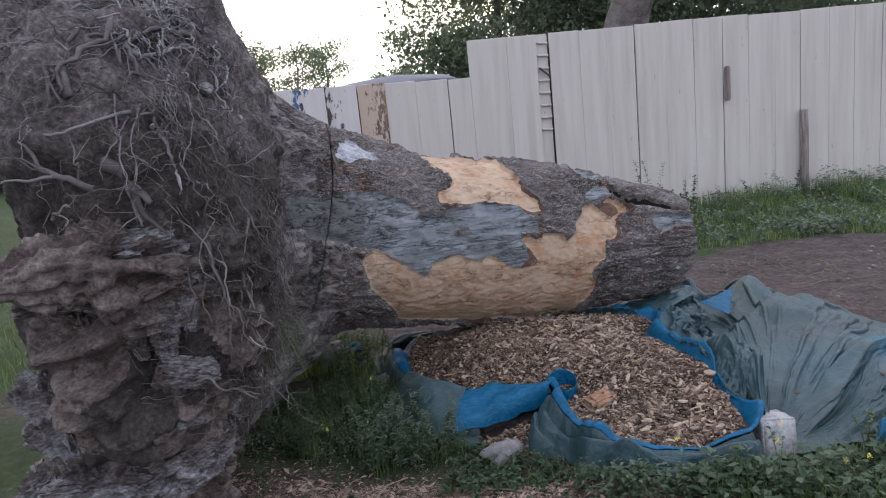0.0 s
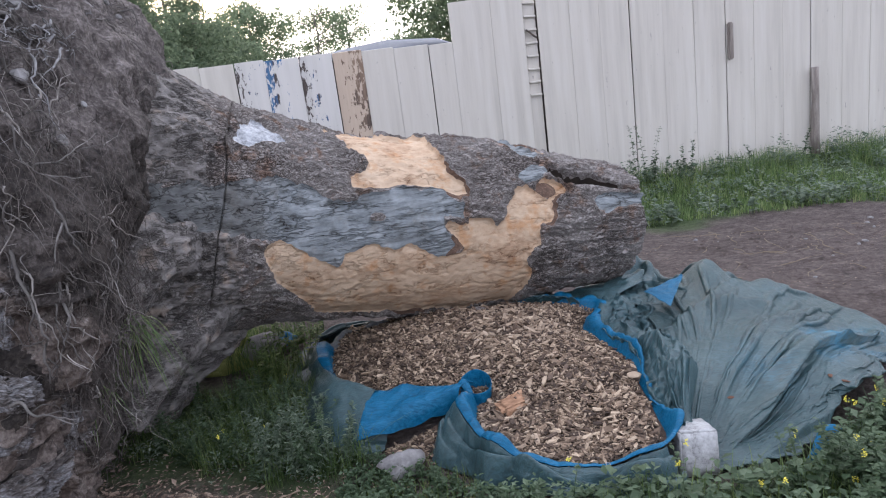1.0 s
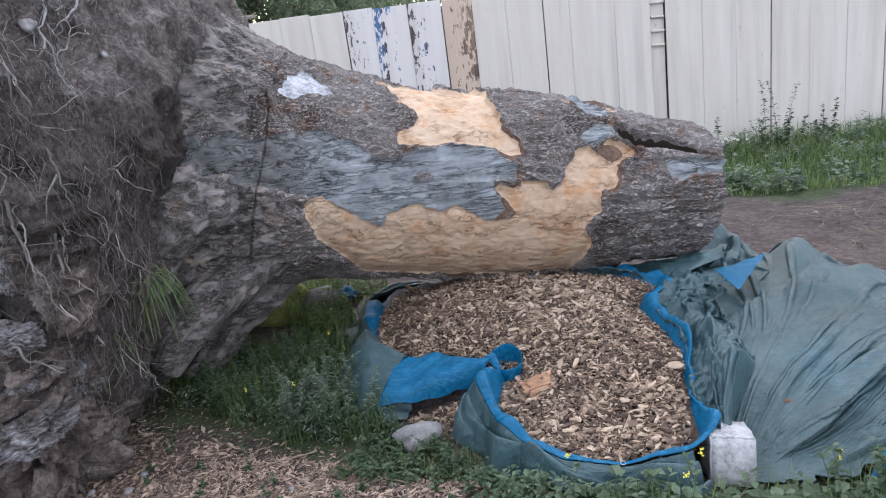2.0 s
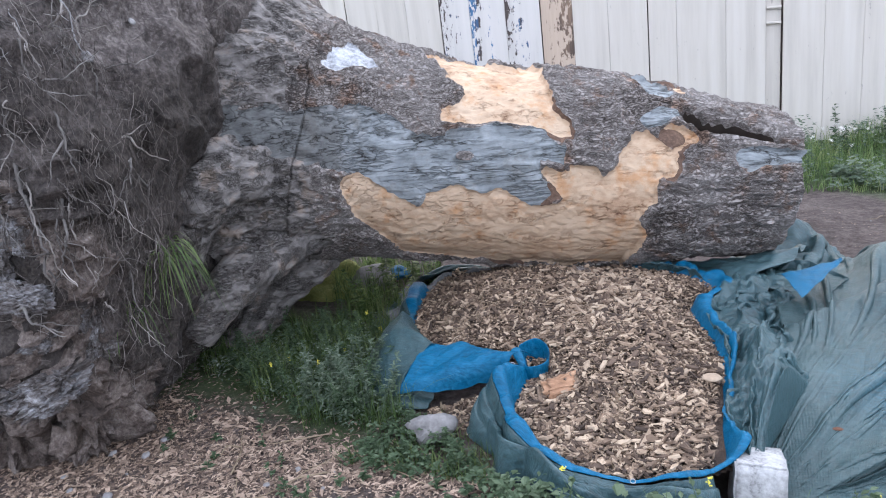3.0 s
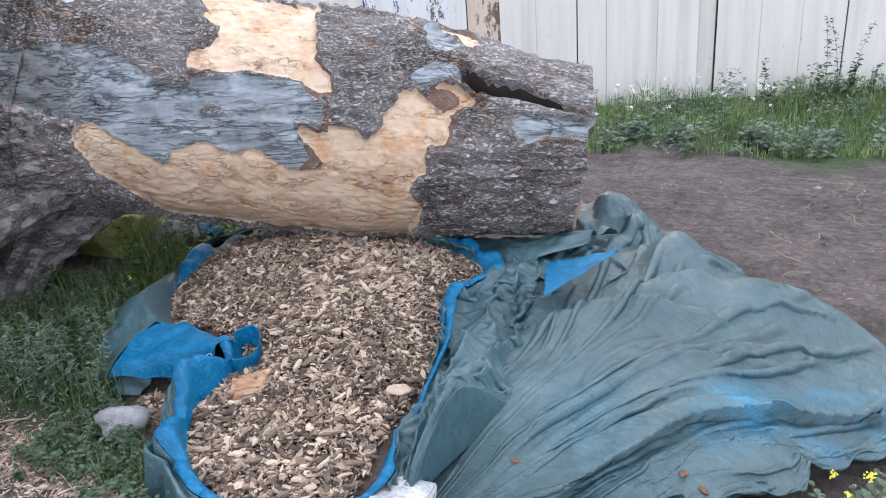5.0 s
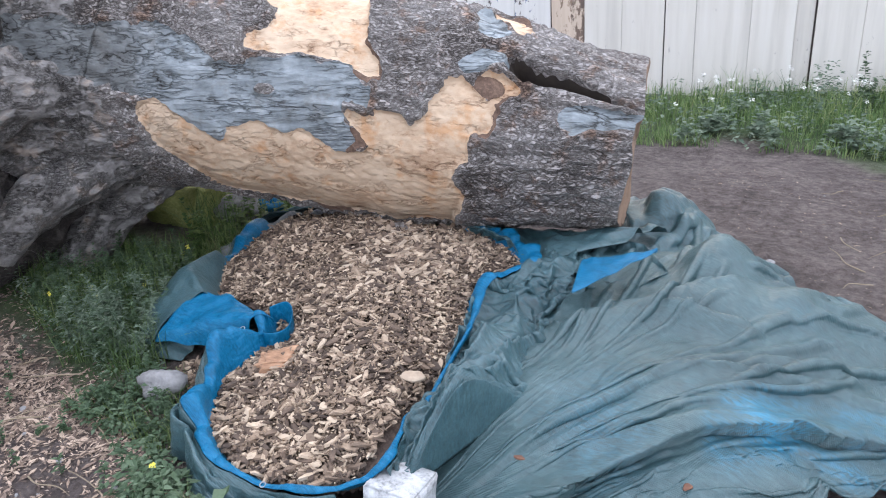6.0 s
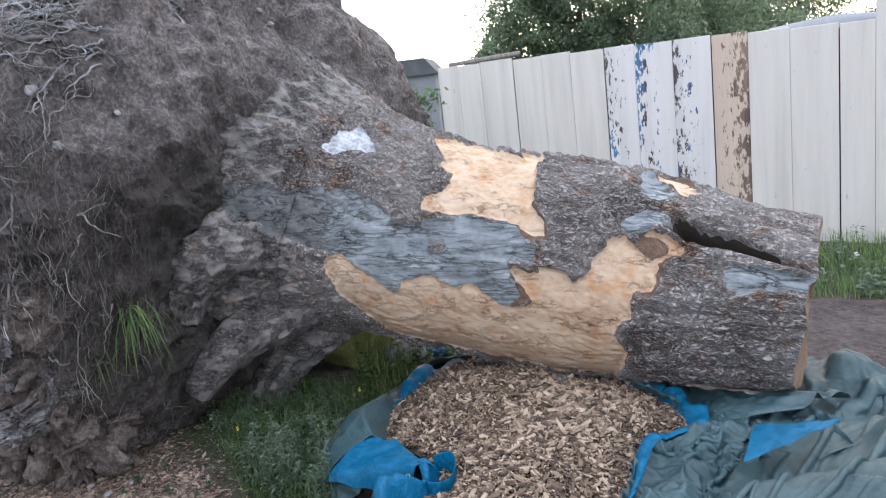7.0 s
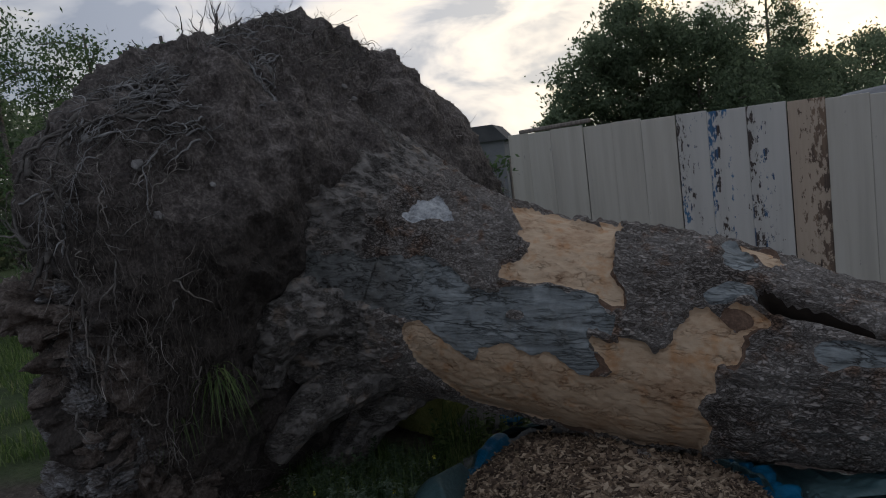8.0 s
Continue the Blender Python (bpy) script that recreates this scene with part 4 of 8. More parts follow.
def build_root_plate(tree):
    phi = np.linspace(0, 2 * np.pi, 560, endpoint=False)
    psi = np.concatenate([np.linspace(0.02, 2.0, 210), np.linspace(2.02, np.pi - 0.02, 50)])
    ps, ph = np.meshgrid(psi, phi, indexing="ij")
    s, lat, z = plate_surface(ph, ps)
    p = np.stack([s, lat, z], axis=-1).reshape(-1, 3)
    out = np.stack([np.cos(ps), np.sin(ps) * np.cos(ph), np.sin(ps) * np.sin(ph)], axis=-1).reshape(-1, 3)
    clod = np.abs(fbm(p * 3.2, 3, 103))
    d = 0.085 * fbm(p * 2.1, 4, 101) + 0.06 * (0.5 - clod) + 0.045 * (0.45 - np.abs(fbm(p * 9, 4, 107)))
    stumpy = (smoothstep(1.35, 1.65, p[:, 1]) * smoothstep(1.25, 1.0, p[:, 2]))
    slabs = 1 - np.abs(fbm(p * np.array([3.0, 3.0, 9.0]), 4, 111))
    d = d + 0.05 * smoothstep(1.6, 2.1, p[:, 2]) * fbm(p * 4.5, 4, 121) + 0.13 * np.exp(-(((p[:, 1] - 0.06) / 0.10) ** 2 + ((p[:, 2] - 2.38) / 0.13) ** 2)) + 0.06 * np.exp(-(((p[:, 1] + 0.22) / 0.07) ** 2 + ((p[:, 2] - 2.30) / 0.1) ** 2)) + 0.06 * smoothstep(1.8, 2.1, p[:, 2]) * (0.4 - np.abs(fbm(p * 11, 3, 123)))
    d = d + stumpy * (0.17 * (slabs - 0.6))
    q = p + out * d[:, None]
    v = place(q[:, 0], q[:, 1], q[:, 2])
    f = grid_faces(len(psi), len(phi), True)
    patch = stumpy * (0.55 + 0.8 * fbm(p * np.array([3.0, 3.0, 5.0]), 3, 113))
    # painted paler towards the top for the sky's light, broken up by noise
    dry_or_skylit = np.clip(smoothstep(1.15, 1.65, p[:, 2]) + 0.5 * fbm(p * 3.5, 3, 117), 0, 1)
    code = (patch > 0.5)[f[:, 0]]
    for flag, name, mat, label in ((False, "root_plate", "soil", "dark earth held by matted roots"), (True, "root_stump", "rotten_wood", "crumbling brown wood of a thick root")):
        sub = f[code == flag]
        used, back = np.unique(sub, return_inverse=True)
        mesh_ob(name, v[used], back.reshape(-1, 4), mat, tree, label, attribute=("dry_or_skylit", dry_or_skylit[used]))


def root_walk(rng, phi, psi, length, steps, drift, hang, lift):
    """A root that runs over the plate's surface and sags away from it."""
    pts = []
    ang = rng.uniform(0, 2 * math.pi)
    for i in range(steps):
        s, lat, z = plate_surface(np.array(phi), np.array(psi))
        k = i / (steps - 1)
        off = lift * (0.25 + k) + 0.03 * rng.random()
        o = np.array([math.cos(psi), math.sin(psi) * math.cos(phi), math.sin(psi) * math.sin(phi)])
        q = np.array([float(s), float(lat), float(z)]) + o * off
        q[2] -= hang * k * k * length
        pts.append(q + np.array([rng.gauss(0, 0.009), rng.gauss(0, 0.009), rng.gauss(0, 0.009)]))
        ang += rng.gauss(0, drift)
        step = length / steps
        phi += step * math.cos(ang) / max(0.25, abs(math.sin(psi)) * 1.5)
        psi = min(max(psi + step * math.sin(ang), 0.12), 2.6)
    return np.array(pts)


def strand(pts, r, count=24, sides=6, rough=0.25, seed=0, end=0.3):
    """A root through points given in the log's own frame."""
    w = np.array(pts, float)
    w = smooth_path(place(w[:, 0], w[:, 1], w[:, 2]), count)
    crook = min(0.016, 0.06 * np.linalg.norm(w[-1] - w[0])) * np.sin(np.linspace(0.0, 2.6, count)) ** 0.5
    w = w + crook[:, None] * np.stack([fbm(w * 17 + seed * 0.37, 3, 5 + k, 0.6) for k in range(3)], axis=-1)
    return tube(w, np.linspace(r, r * end, count), sides, rough, seed, grain=16)


def forked_root(tree, pts, r, rng, forks, mat="pale_root", name="root"):
    """One root with thin side shoots."""
    seed = rng.randint(0, 9999)
    w = smooth_path(np.array(pts, float), 20)
    pieces = [strand(pts, r, 26, 7, 0.3, seed)]
    for k in range(forks):
        j = rng.randint(5, 17)
        d = w[j + 1] - w[j - 1]
        d = d / (np.linalg.norm(d) + 1e-9) + np.array([rng.gauss(0, 0.5), rng.gauss(0, 0.35), rng.gauss(0, 0.5)])
        ln = rng.uniform(0.03, 0.13)
        bend = np.array([rng.gauss(0, 0.015), rng.gauss(0, 0.012), rng.gauss(0, 0.015)])
        pieces.append(strand([w[j], w[j] + d * ln * 0.4 + bend, w[j] + d * ln], r * rng.uniform(0.35, 0.6), 9, 5, 0.2, seed + k))
    v, f = join(pieces)
    return mesh_ob(name, v, f, mat, tree)


def on_plate(phi, psi, out=0.0):
    s, lat, z = (float(c) for c in plate_surface(np.array(phi), np.array(psi)))
    return np.array([s + out * math.cos(psi), lat + out * math.sin(psi) * math.cos(phi), z + out * math.sin(psi) * math.sin(phi)])


def build_roots(tree):
    rng = random.Random(11)
    fine = []
    for i in range(3600):                     # hair-fine roots matted over the earth
        phi = rng.uniform(0, 2 * math.pi)
        if 3.5 < phi < 5.2 and rng.random() < 0.6:
            continue
        psi = math.acos(1 - rng.random() * 1.35)
        if psi < 0.75 and rng.random() < 0.75:
            continue
        crest = 0.9 < phi < 2.4 and psi > 0.9
        w = root_walk(rng, phi, max(psi, 0.35), rng.uniform(0.05, 0.14) if crest else rng.uniform(0.06, 0.26), 6, 0.3, rng.uniform(0, 0.5), rng.uniform(0.012, 0.07))
        r = rng.choice((0.0007, 0.0009, 0.0012, 0.0016, 0.0022))
        fine.append(tube(place(w[:, 0], w[:, 1], w[:, 2]), np.linspace(r, r * 0.4, 6), 3))
    v, f = join(fine)
    mesh_ob("root_mat", v, f, "thin_root", tree, "tangle of hair-fine dry roots")["kind"] = "stuff"
    skirt = []
    for i in range(1100):                     # a skirt of fine roots that hang straight down the yard side
        phi, psi = rng.uniform(-0.45, 0.42), rng.uniform(0.45, 1.35)
        q = on_plate(phi, psi, 0.03)
        ln = rng.uniform(0.04, 0.17) * (1.25 - 0.5 * abs(phi))
        q += np.array([rng.gauss(0.02, 0.03), rng.gauss(0, 0.03), rng.gauss(0.05, 0.05)])
        lean = rng.gauss(0, 0.22)
        pts = []
        for t in (0, 0.25, 0.5, 0.75, 1.0):
            pts.append(q + np.array([math.sin(lean) * ln * t + rng.gauss(0, 0.011), rng.gauss(0, 0.009) + 0.02 * t, -ln * t + rng.gauss(0, 0.006)]))
        w = np.array(pts)
        r = rng.choice((0.0006, 0.0008, 0.001, 0.0014))
        skirt.append(tube(place(w[:, 0], w[:, 1], w[:, 2]), np.linspace(r, r * 0.4, 5), 3))
    v, f = join(skirt)
    mesh_ob("root_skirt", v, f, "brown_root", tree, "curtain of fine red-brown hanging roots")["kind"] = "stuff"
    for i in range(70):                       # short crooked roots
        phi = rng.uniform(-0.7, 3.3) if i % 3 else rng.uniform(0.2, 1.9)
        w = root_walk(rng, phi, rng.uniform(0.7, 1.9), rng.uniform(0.12, 0.35), 7, 0.12, rng.uniform(0, 0.25), rng.uniform(0.02, 0.08))
        forked_root(tree, w, rng.choice((0.002, 0.003, 0.004, 0.006)), rng, rng.choice((0, 1, 2)), "root")
    for i in range(150):                      # dry roots that criss-cross the upper part
        phi = rng.uniform(0.30, 2.2) if i % 8 else rng.uniform(-0.2, 0.5)
        psi = rng.uniform(0.65, 1.55)
        o = on_plate(phi, psi, 0.02)
        flow = rng.gauss(1.2, 0.6) * rng.choice((1, 1, -1)) if i % 3 else rng.uniform(-3.1, 3.1)
        tan = on_plate(phi + 0.05 * math.cos(flow), psi + 0.05 * math.sin(flow), 0.02) - o
        tan /= np.linalg.norm(tan) + 1e-9
        tan[2] -= 0.15
        ln = rng.uniform(0.06, 0.27)
        out = np.array([math.cos(psi), math.sin(psi) * math.cos(phi), math.sin(psi) * math.sin(phi)])
        pts = [o - out * 0.03, o + tan * ln * 0.3 + out * 0.035, o + tan * ln * 0.65 + out * rng.uniform(0.03, 0.07), o + tan * ln + out * rng.uniform(0.0, 0.09)]
        pts = [q + np.array([rng.gauss(0, 0.010), rng.gauss(0, 0.010), rng.gauss(0, 0.010)]) for q in pts]
        forked_root(tree, pts, rng.choice((0.0016, 0.002, 0.0026, 0.0034, 0.005)), rng, rng.choice((1, 2, 3, 4)))
    for i in range(11):                       # thick roots over the yard side and the shoulder
        phi, psi = rng.uniform(0.15, 1.2), rng.uniform(0.95, 1.75)
        o = on_plate(phi, psi, 0.03)
        turn, ln = rng.gauss(1.3, 0.6), rng.uniform(0.25, 0.6)
        pts = [o]
        for k in range(4):
            turn += rng.gauss(0, 0.25)
            tan = on_plate(phi + 0.04 * math.cos(turn), psi + 0.04 * math.sin(turn), 0.03) - on_plate(phi, psi, 0.03)
            size = np.linalg.norm(tan) + 1e-9
            phi, psi = phi + 0.04 * math.cos(turn) * ln / 4 / size, min(1.9, psi + 0.04 * math.sin(turn) * ln / 4 / size)
            pts.append(on_plate(phi, psi, 0.035 + 0.02 * k * rng.random()))
        forked_root(tree, pts, rng.choice((0.007, 0.009, 0.012, 0.016)), rng, rng.choice((2, 3, 4)))
    # a broken thick root, a long pale root and two that hang down the yard side
    forked_root(tree, [(-1.80, 1.58, 1.50), (-1.73, 1.66, 1.42), (-1.67, 1.72, 1.34), (-1.62, 1.75, 1.29)], 0.028, rng, 5)
    forked_root(tree, [(-1.42, 1.50, 1.40), (-1.37, 1.60, 1.30), (-1.33, 1.66, 1.20), (-1.28, 1.70, 1.10)], 0.007, rng, 4, name="hanging_root")
    forked_root(tree, [(-1.47, 1.66, 1.28), (-1.47, 1.72, 1.15), (-1.45, 1.74, 1.0), (-1.44, 1.75, 0.85), (-1.46, 1.74, 0.72)], 0.008, rng, 4, name="hanging_root")
    forked_root(tree, [(-1.38, 1.68, 1.02), (-1.36, 1.72, 0.92), (-1.40, 1.74, 0.82), (-1.45, 1.75, 0.73)], 0.006, rng, 2, name="hanging_root")
    forked_root(tree, [(-1.55, 1.68, 1.20), (-1.56, 1.74, 1.08), (-1.54, 1.76, 0.98), (-1.56, 1.75, 0.86)], 0.005, rng, 3, name="hanging_root")
    forked_root(tree, [(-1.62, 1.72, 0.66), (-1.54, 1.80, 0.68), (-1.46, 1.84, 0.66), (-1.38, 1.84, 0.62)], 0.006, rng, 3, name="hanging_root")
    for i in range(16):
        q = on_plate(rng.uniform(-0.3, 0.6), rng.uniform(0.75, 1.4), 0.06)
        ln, lean = rng.uniform(0.12, 0.34), rng.uniform(-0.5, 0.5)
        pts = [q + np.array([-0.06, -0.08, 0.04]), q]
        for k in range(4):
            lean += rng.gauss(0, 0.25)
            pts.append(pts[-1] + np.array([math.sin(lean) * ln / 4, rng.gauss(0.005, 0.008), -abs(math.cos(lean)) * ln / 4]))
        forked_root(tree, pts, rng.choice((0.002, 0.003, 0.004)), rng, rng.choice((1, 2, 3)), "root" if i % 2 else "pale_root", "hanging_root")
    for i in range(120):                      # silver-grey roots bared on the shoulder towards the yard
        phi, psi = (rng.uniform(0.42, 1.2), rng.uniform(0.95, 1.62)) if i < 50 else (rng.uniform(0.75, 1.55), rng.uniform(0.72, 1.5))
        turn, ln = rng.gauss(2.6, 0.6) if i % 4 else rng.uniform(0, 6.2), rng.uniform(0.14, 0.5)
        pts = [on_plate(phi, psi, 0.0)]
        for k in range(5):
            turn += rng.gauss(0, 0.22)
            here = on_plate(phi, psi, 0.02)
            size = np.linalg.norm(on_plate(phi + 0.04 * math.cos(turn), psi + 0.04 * math.sin(turn), 0.02) - here) + 1e-6
            phi, psi = phi + 0.04 * math.cos(turn) * ln / 5 / size, min(1.8, max(0.7, psi + 0.04 * math.sin(turn) * ln / 5 / size))
            pts.append(on_plate(phi, psi, 0.03 + 0.012 * k * rng.random()))
        forked_root(tree, pts, rng.choice((0.0025, 0.0035, 0.005, 0.007)), rng, rng.choice((1, 2, 3, 4)), "silver_root")
    # twigs that stand up from the crest
    for i in range(56):
        phi = rng.uniform(0.2, 2.9) if i > 9 else rng.uniform(1.25, 1.5)
        s, lat, z = on_plate(phi, rng.uniform(1.1, 1.7))
        a = rng.uniform(-0.9, 0.9) + (phi - 1.57)
        ln = rng.uniform(0.06, 0.2)
        pts = [(s, lat, z - 0.06)]
        for k in range(4):
            q = pts[-1]
            pts.append((q[0] + rng.uniform(-0.3, 0.3) * ln * 0.3, q[1] - math.sin(a) * ln * 0.3 + rng.gauss(0, 0.02), q[2] + math.cos(a) * ln * 0.3 + rng.gauss(0, 0.012)))
        forked_root(tree, pts, rng.uniform(0.002, 0.006), rng, rng.choice((0, 1, 2)), "root", "root_twig")
    # a broom of dead roots on the crest
    for i in range(9):
        q = on_plate(rng.uniform(1.34, 1.50), rng.uniform(1.5, 1.7))
        ln, a = rng.uniform(0.12, 0.26), rng.gauss(-0.35, 0.45)
        pts = [q + np.array([0, 0, -0.05])]
        for k in range(4):
            pts.append(pts[-1] + np.array([rng.gauss(0, 0.012), -math.sin(a) * ln / 4 + rng.gauss(0, 0.010), math.cos(a) * ln / 3.4]))
        forked_root(tree, pts, rng.uniform(0.004, 0.008), rng, rng.choice((1, 2, 3)), "brown_root", "root_twig")


def limb(tree, name, pts, radii, mat, seed, label="", sides=84, count=110, rough=0.12, flat=1.0):
    w = smooth_path(np.array(pts), count)
    rr = np.interp(np.linspace(0, 1, count), np.linspace(0, 1, len(radii)), radii)
    v, f = tube(place(w[:, 0], w[:, 1], w[:, 2]), rr, sides, rough, seed, flat, 13.0, 2.2)
    mesh_ob(name, v, f, mat, tree, label)


def rot_chunk(tree, s, lat, z, size, tilt, seed, layer=(2.5, 2.5, 9.0), taper=0.0, mat="old_bark", label="silver-grey crumbling bark"):
    """A lump of rotten wood split into ragged layers; size: half extents along s, lat and z; tilt: degrees by which it leans along s."""
    th, la = np.meshgrid(np.linspace(0, 2 * np.pi, 84, endpoint=False), np.linspace(-np.pi / 2 + 0.03, np.pi / 2 - 0.03, 50), indexing="xy")
    def power(x, k):
        return np.sign(x) * np.abs(x) ** k
    d = np.stack([power(np.cos(la), 0.6) * power(np.cos(th), 0.7), power(np.cos(la), 0.6) * power(np.sin(th), 0.7), power(np.sin(la), 0.7)], axis=-1).reshape(-1, 3)
    p = d * np.array(size)
    q = p / max(size) * 1.3 + seed * 3.7
    sheet = q[:, 2] * layer[2] / 2 + q[:, 0] * (layer[0] - 2.5) + 1.3 * fbm(q * 2.2, 3, seed)
    step = np.abs((sheet % 1.0) - 0.5) * 2
    k = 1 + 0.34 * fbm(q * 1.5, 3, seed + 1) + 0.24 * (step - 0.5) + 0.30 * (0.35 - np.abs(fbm(q * np.array(layer) * 0.7, 4, seed + 2)))
    k = k * (1 - taper * np.clip(-d[:, 2] * 0.5 + 0.5, 0, 1))
    p = p * np.stack([k, k, 1 + 0.5 * (k - 1)], axis=1)
    c, e = math.cos(radians(tilt)), math.sin(radians(tilt))
    pos = place(s + p[:, 0] * c - p[:, 2] * e, lat + p[:, 1], z + p[:, 0] * e + p[:, 2] * c)
    mesh_ob("rotten_bark", pos, grid_faces(50, 84, True), mat, tree, label, smooth=False)


def build_tree():
    tree = thing("fallen_tree", "fallen tree with upturned root plate and half-peeled thick trunk", "fallen tree")
    build_trunk(tree)
    build_root_plate(tree)
    build_roots(tree)
    thick, silver = "thick bark-covered root", "silver-grey rotten bark of a thick root"
    limb(tree, "buttress_root", [(-0.90, 0.10, 0.66), (-1.12, 0.44, 0.79), (-1.28, 0.72, 0.86), (-1.42, 0.84, 0.77), (-1.52, 0.86, 0.55)], [0.14, 0.15, 0.15, 0.135, 0.1], "dusty_bark", 5, thick)
    limb(tree, "buttress_root", [(-0.85, 0.08, 0.50), (-1.12, 0.38, 0.50), (-1.30, 0.66, 0.40), (-1.44, 0.78, 0.27), (-1.54, 0.84, 0.13)], [0.12, 0.14, 0.115, 0.09, 0.06], "dusty_bark", 6, thick)
    limb(tree, "buttress_root", [(-0.95, 0.05, 0.42), (-1.15, 0.2, 0.32), (-1.4, 0.3, 0.12), (-1.6, 0.4, -0.15)], [0.12, 0.14, 0.12, 0.10], "dusty_bark", 7, thick)
    limb(tree, "root_stump", [(-1.50, 1.50, 1.00), (-1.66, 1.62, 1.08), (-1.85, 1.72, 1.12), (-2.14, 1.76, 1.10)], [0.06, 0.11, 0.11, 0.04], "rotten_wood", 8, silver, rough=0.5)
    limb(tree, "root_stump", [(-1.50, 1.40, 0.72), (-1.62, 1.50, 0.56), (-1.74, 1.48, 0.32), (-1.86, 1.25, -0.2)], [0.08, 0.12, 0.13, 0.15], "rotten_wood", 9, silver, rough=0.5)
    limb(tree, "root_stump", [(-1.84, 1.45, 0.95), (-1.92, 1.52, 0.70), (-2.00, 1.48, 0.40), (-2.18, 1.32, -0.15)], [0.08, 0.12, 0.13, 0.15], "rotten_wood", 10, silver, rough=0.5)
    limb(tree, "root_stump", [(-1.62, 1.35, 0.30), (-1.70, 1.42, 0.20), (-1.80, 1.36, 0.08), (-1.9, 1.25, -0.1)], [0.06, 0.10, 0.11, 0.08], "rotten_wood", 12, silver, rough=0.5)
    upright = (7.0, 7.0, 2.2)
    flat = (2.5, 2.5, 9.0)
    rot_chunk(tree, -1.80, 1.62, 1.12, (0.24, 0.17, 0.085), 4, 1, flat)
    rot_chunk(tree, -1.92, 1.60, 1.02, (0.18, 0.15, 0.05), -5, 2, flat)
    rot_chunk(tree, -1.66, 1.64, 1.02, (0.13, 0.12, 0.045), 8, 3, flat, mat="rotten_wood", label="layered brown rotten wood")
    rot_chunk(tree, -1.50, 1.66, 1.06, (0.06, 0.06, 0.075), 10, 4, upright)
    rot_chunk(tree, -1.76, 1.67, 0.86, (0.055, 0.06, 0.14), 8, 5, upright, 0.6)
    rot_chunk(tree, -1.66, 1.69, 0.84, (0.060, 0.05, 0.13), -4, 6, upright, 0.5)
    rot_chunk(tree, -1.57, 1.68, 0.90, (0.035, 0.04, 0.10), -6, 7, upright, 0.4)
    rot_chunk(tree, -1.93, 1.58, 0.80, (0.10, 0.10, 0.17), 6, 8, upright, 0.2, "rotten_wood", "brown rotten wood")
    rot_chunk(tree, -1.60, 1.72, 0.70, (0.09, 0.05, 0.05), -16, 9, flat)
    rot_chunk(tree, -2.06, 1.54, 0.50, (0.09, 0.12, 0.24), 14, 10, upright)
    rot_chunk(tree, -1.80, 1.56, 0.52, (0.17, 0.10, 0.20), 0, 11, upright, 0.0, "rotten_wood", "brown rotten wood")
    rot_chunk(tree, -1.66, 1.64, 0.54, (0.07, 0.05, 0.06), 5, 12, flat)
    rot_chunk(tree, -1.52, 1.50, 0.50, (0.065, 0.09, 0.13), -10, 13, upright)
    rot_chunk(tree, -1.70, 1.60, 0.31, (0.16, 0.11, 0.075), 20, 14, flat)
    rot_chunk(tree, -1.93, 1.58, 0.30, (0.20, 0.13, 0.07), -8, 15, flat)
    rot_chunk(tree, -2.14, 1.50, 0.22, (0.12, 0.14, 0.16), 10, 16, upright)
    rot_chunk(tree, -1.90, 1.26, 0.10, (0.28, 0.14, 0.18), 0, 17, flat, 0.0, "rotten_wood", "brown rotten wood")
    # sawn stub of a thin root
    limb(tree, "cut_root", [(-1.60, 1.52, 0.88), (-1.46, 1.57, 0.84), (-1.37, 1.60, 0.81)], [0.022, 0.023, 0.023], "inner_bark", 13, "sawn root end of reddish wood", sides=14, count=10, rough=0.1)


build_tree()

# ---- heap of wood chips on a tarpaulin ----
HEAP = [(-0.30, 5.05), (-0.30, 4.62), (-0.20, 4.36), (0.02, 4.16), (0.37, 4.13), (0.52, 4.02), (0.55, 3.77), (0.73, 3.56), (0.96, 3.49), (1.22, 3.53),
        (1.33, 3.64), (1.32, 3.82), (1.28, 4.08), (1.20, 4.32), (1.08, 4.58), (1.16, 4.80), (0.97, 4.93), (0.70, 5.00)]


def heap_z(x, y):
    x, y = np.asarray(x, float), np.asarray(y, float)
    rim = edge_distance(x, y, HEAP)
    rim = np.where(inside(x, y, HEAP), rim, 0)
    z = -0.02 + 0.13 * smoothstep(3.5, 4.9, y) + 0.07 * smoothstep(0.0, 0.35, rim)
    z = z + 0.07 * np.exp(-((x - 1.2) ** 2 + (y - 4.05) ** 2) / 0.12) - 0.085 * smoothstep(0.25, -0.25, x)
    p = np.stack([x.ravel(), y.ravel(), 0 * x.ravel()], axis=1)
    return z + 0.02 * fbm(p * 5, 3, 201).reshape(x.shape)


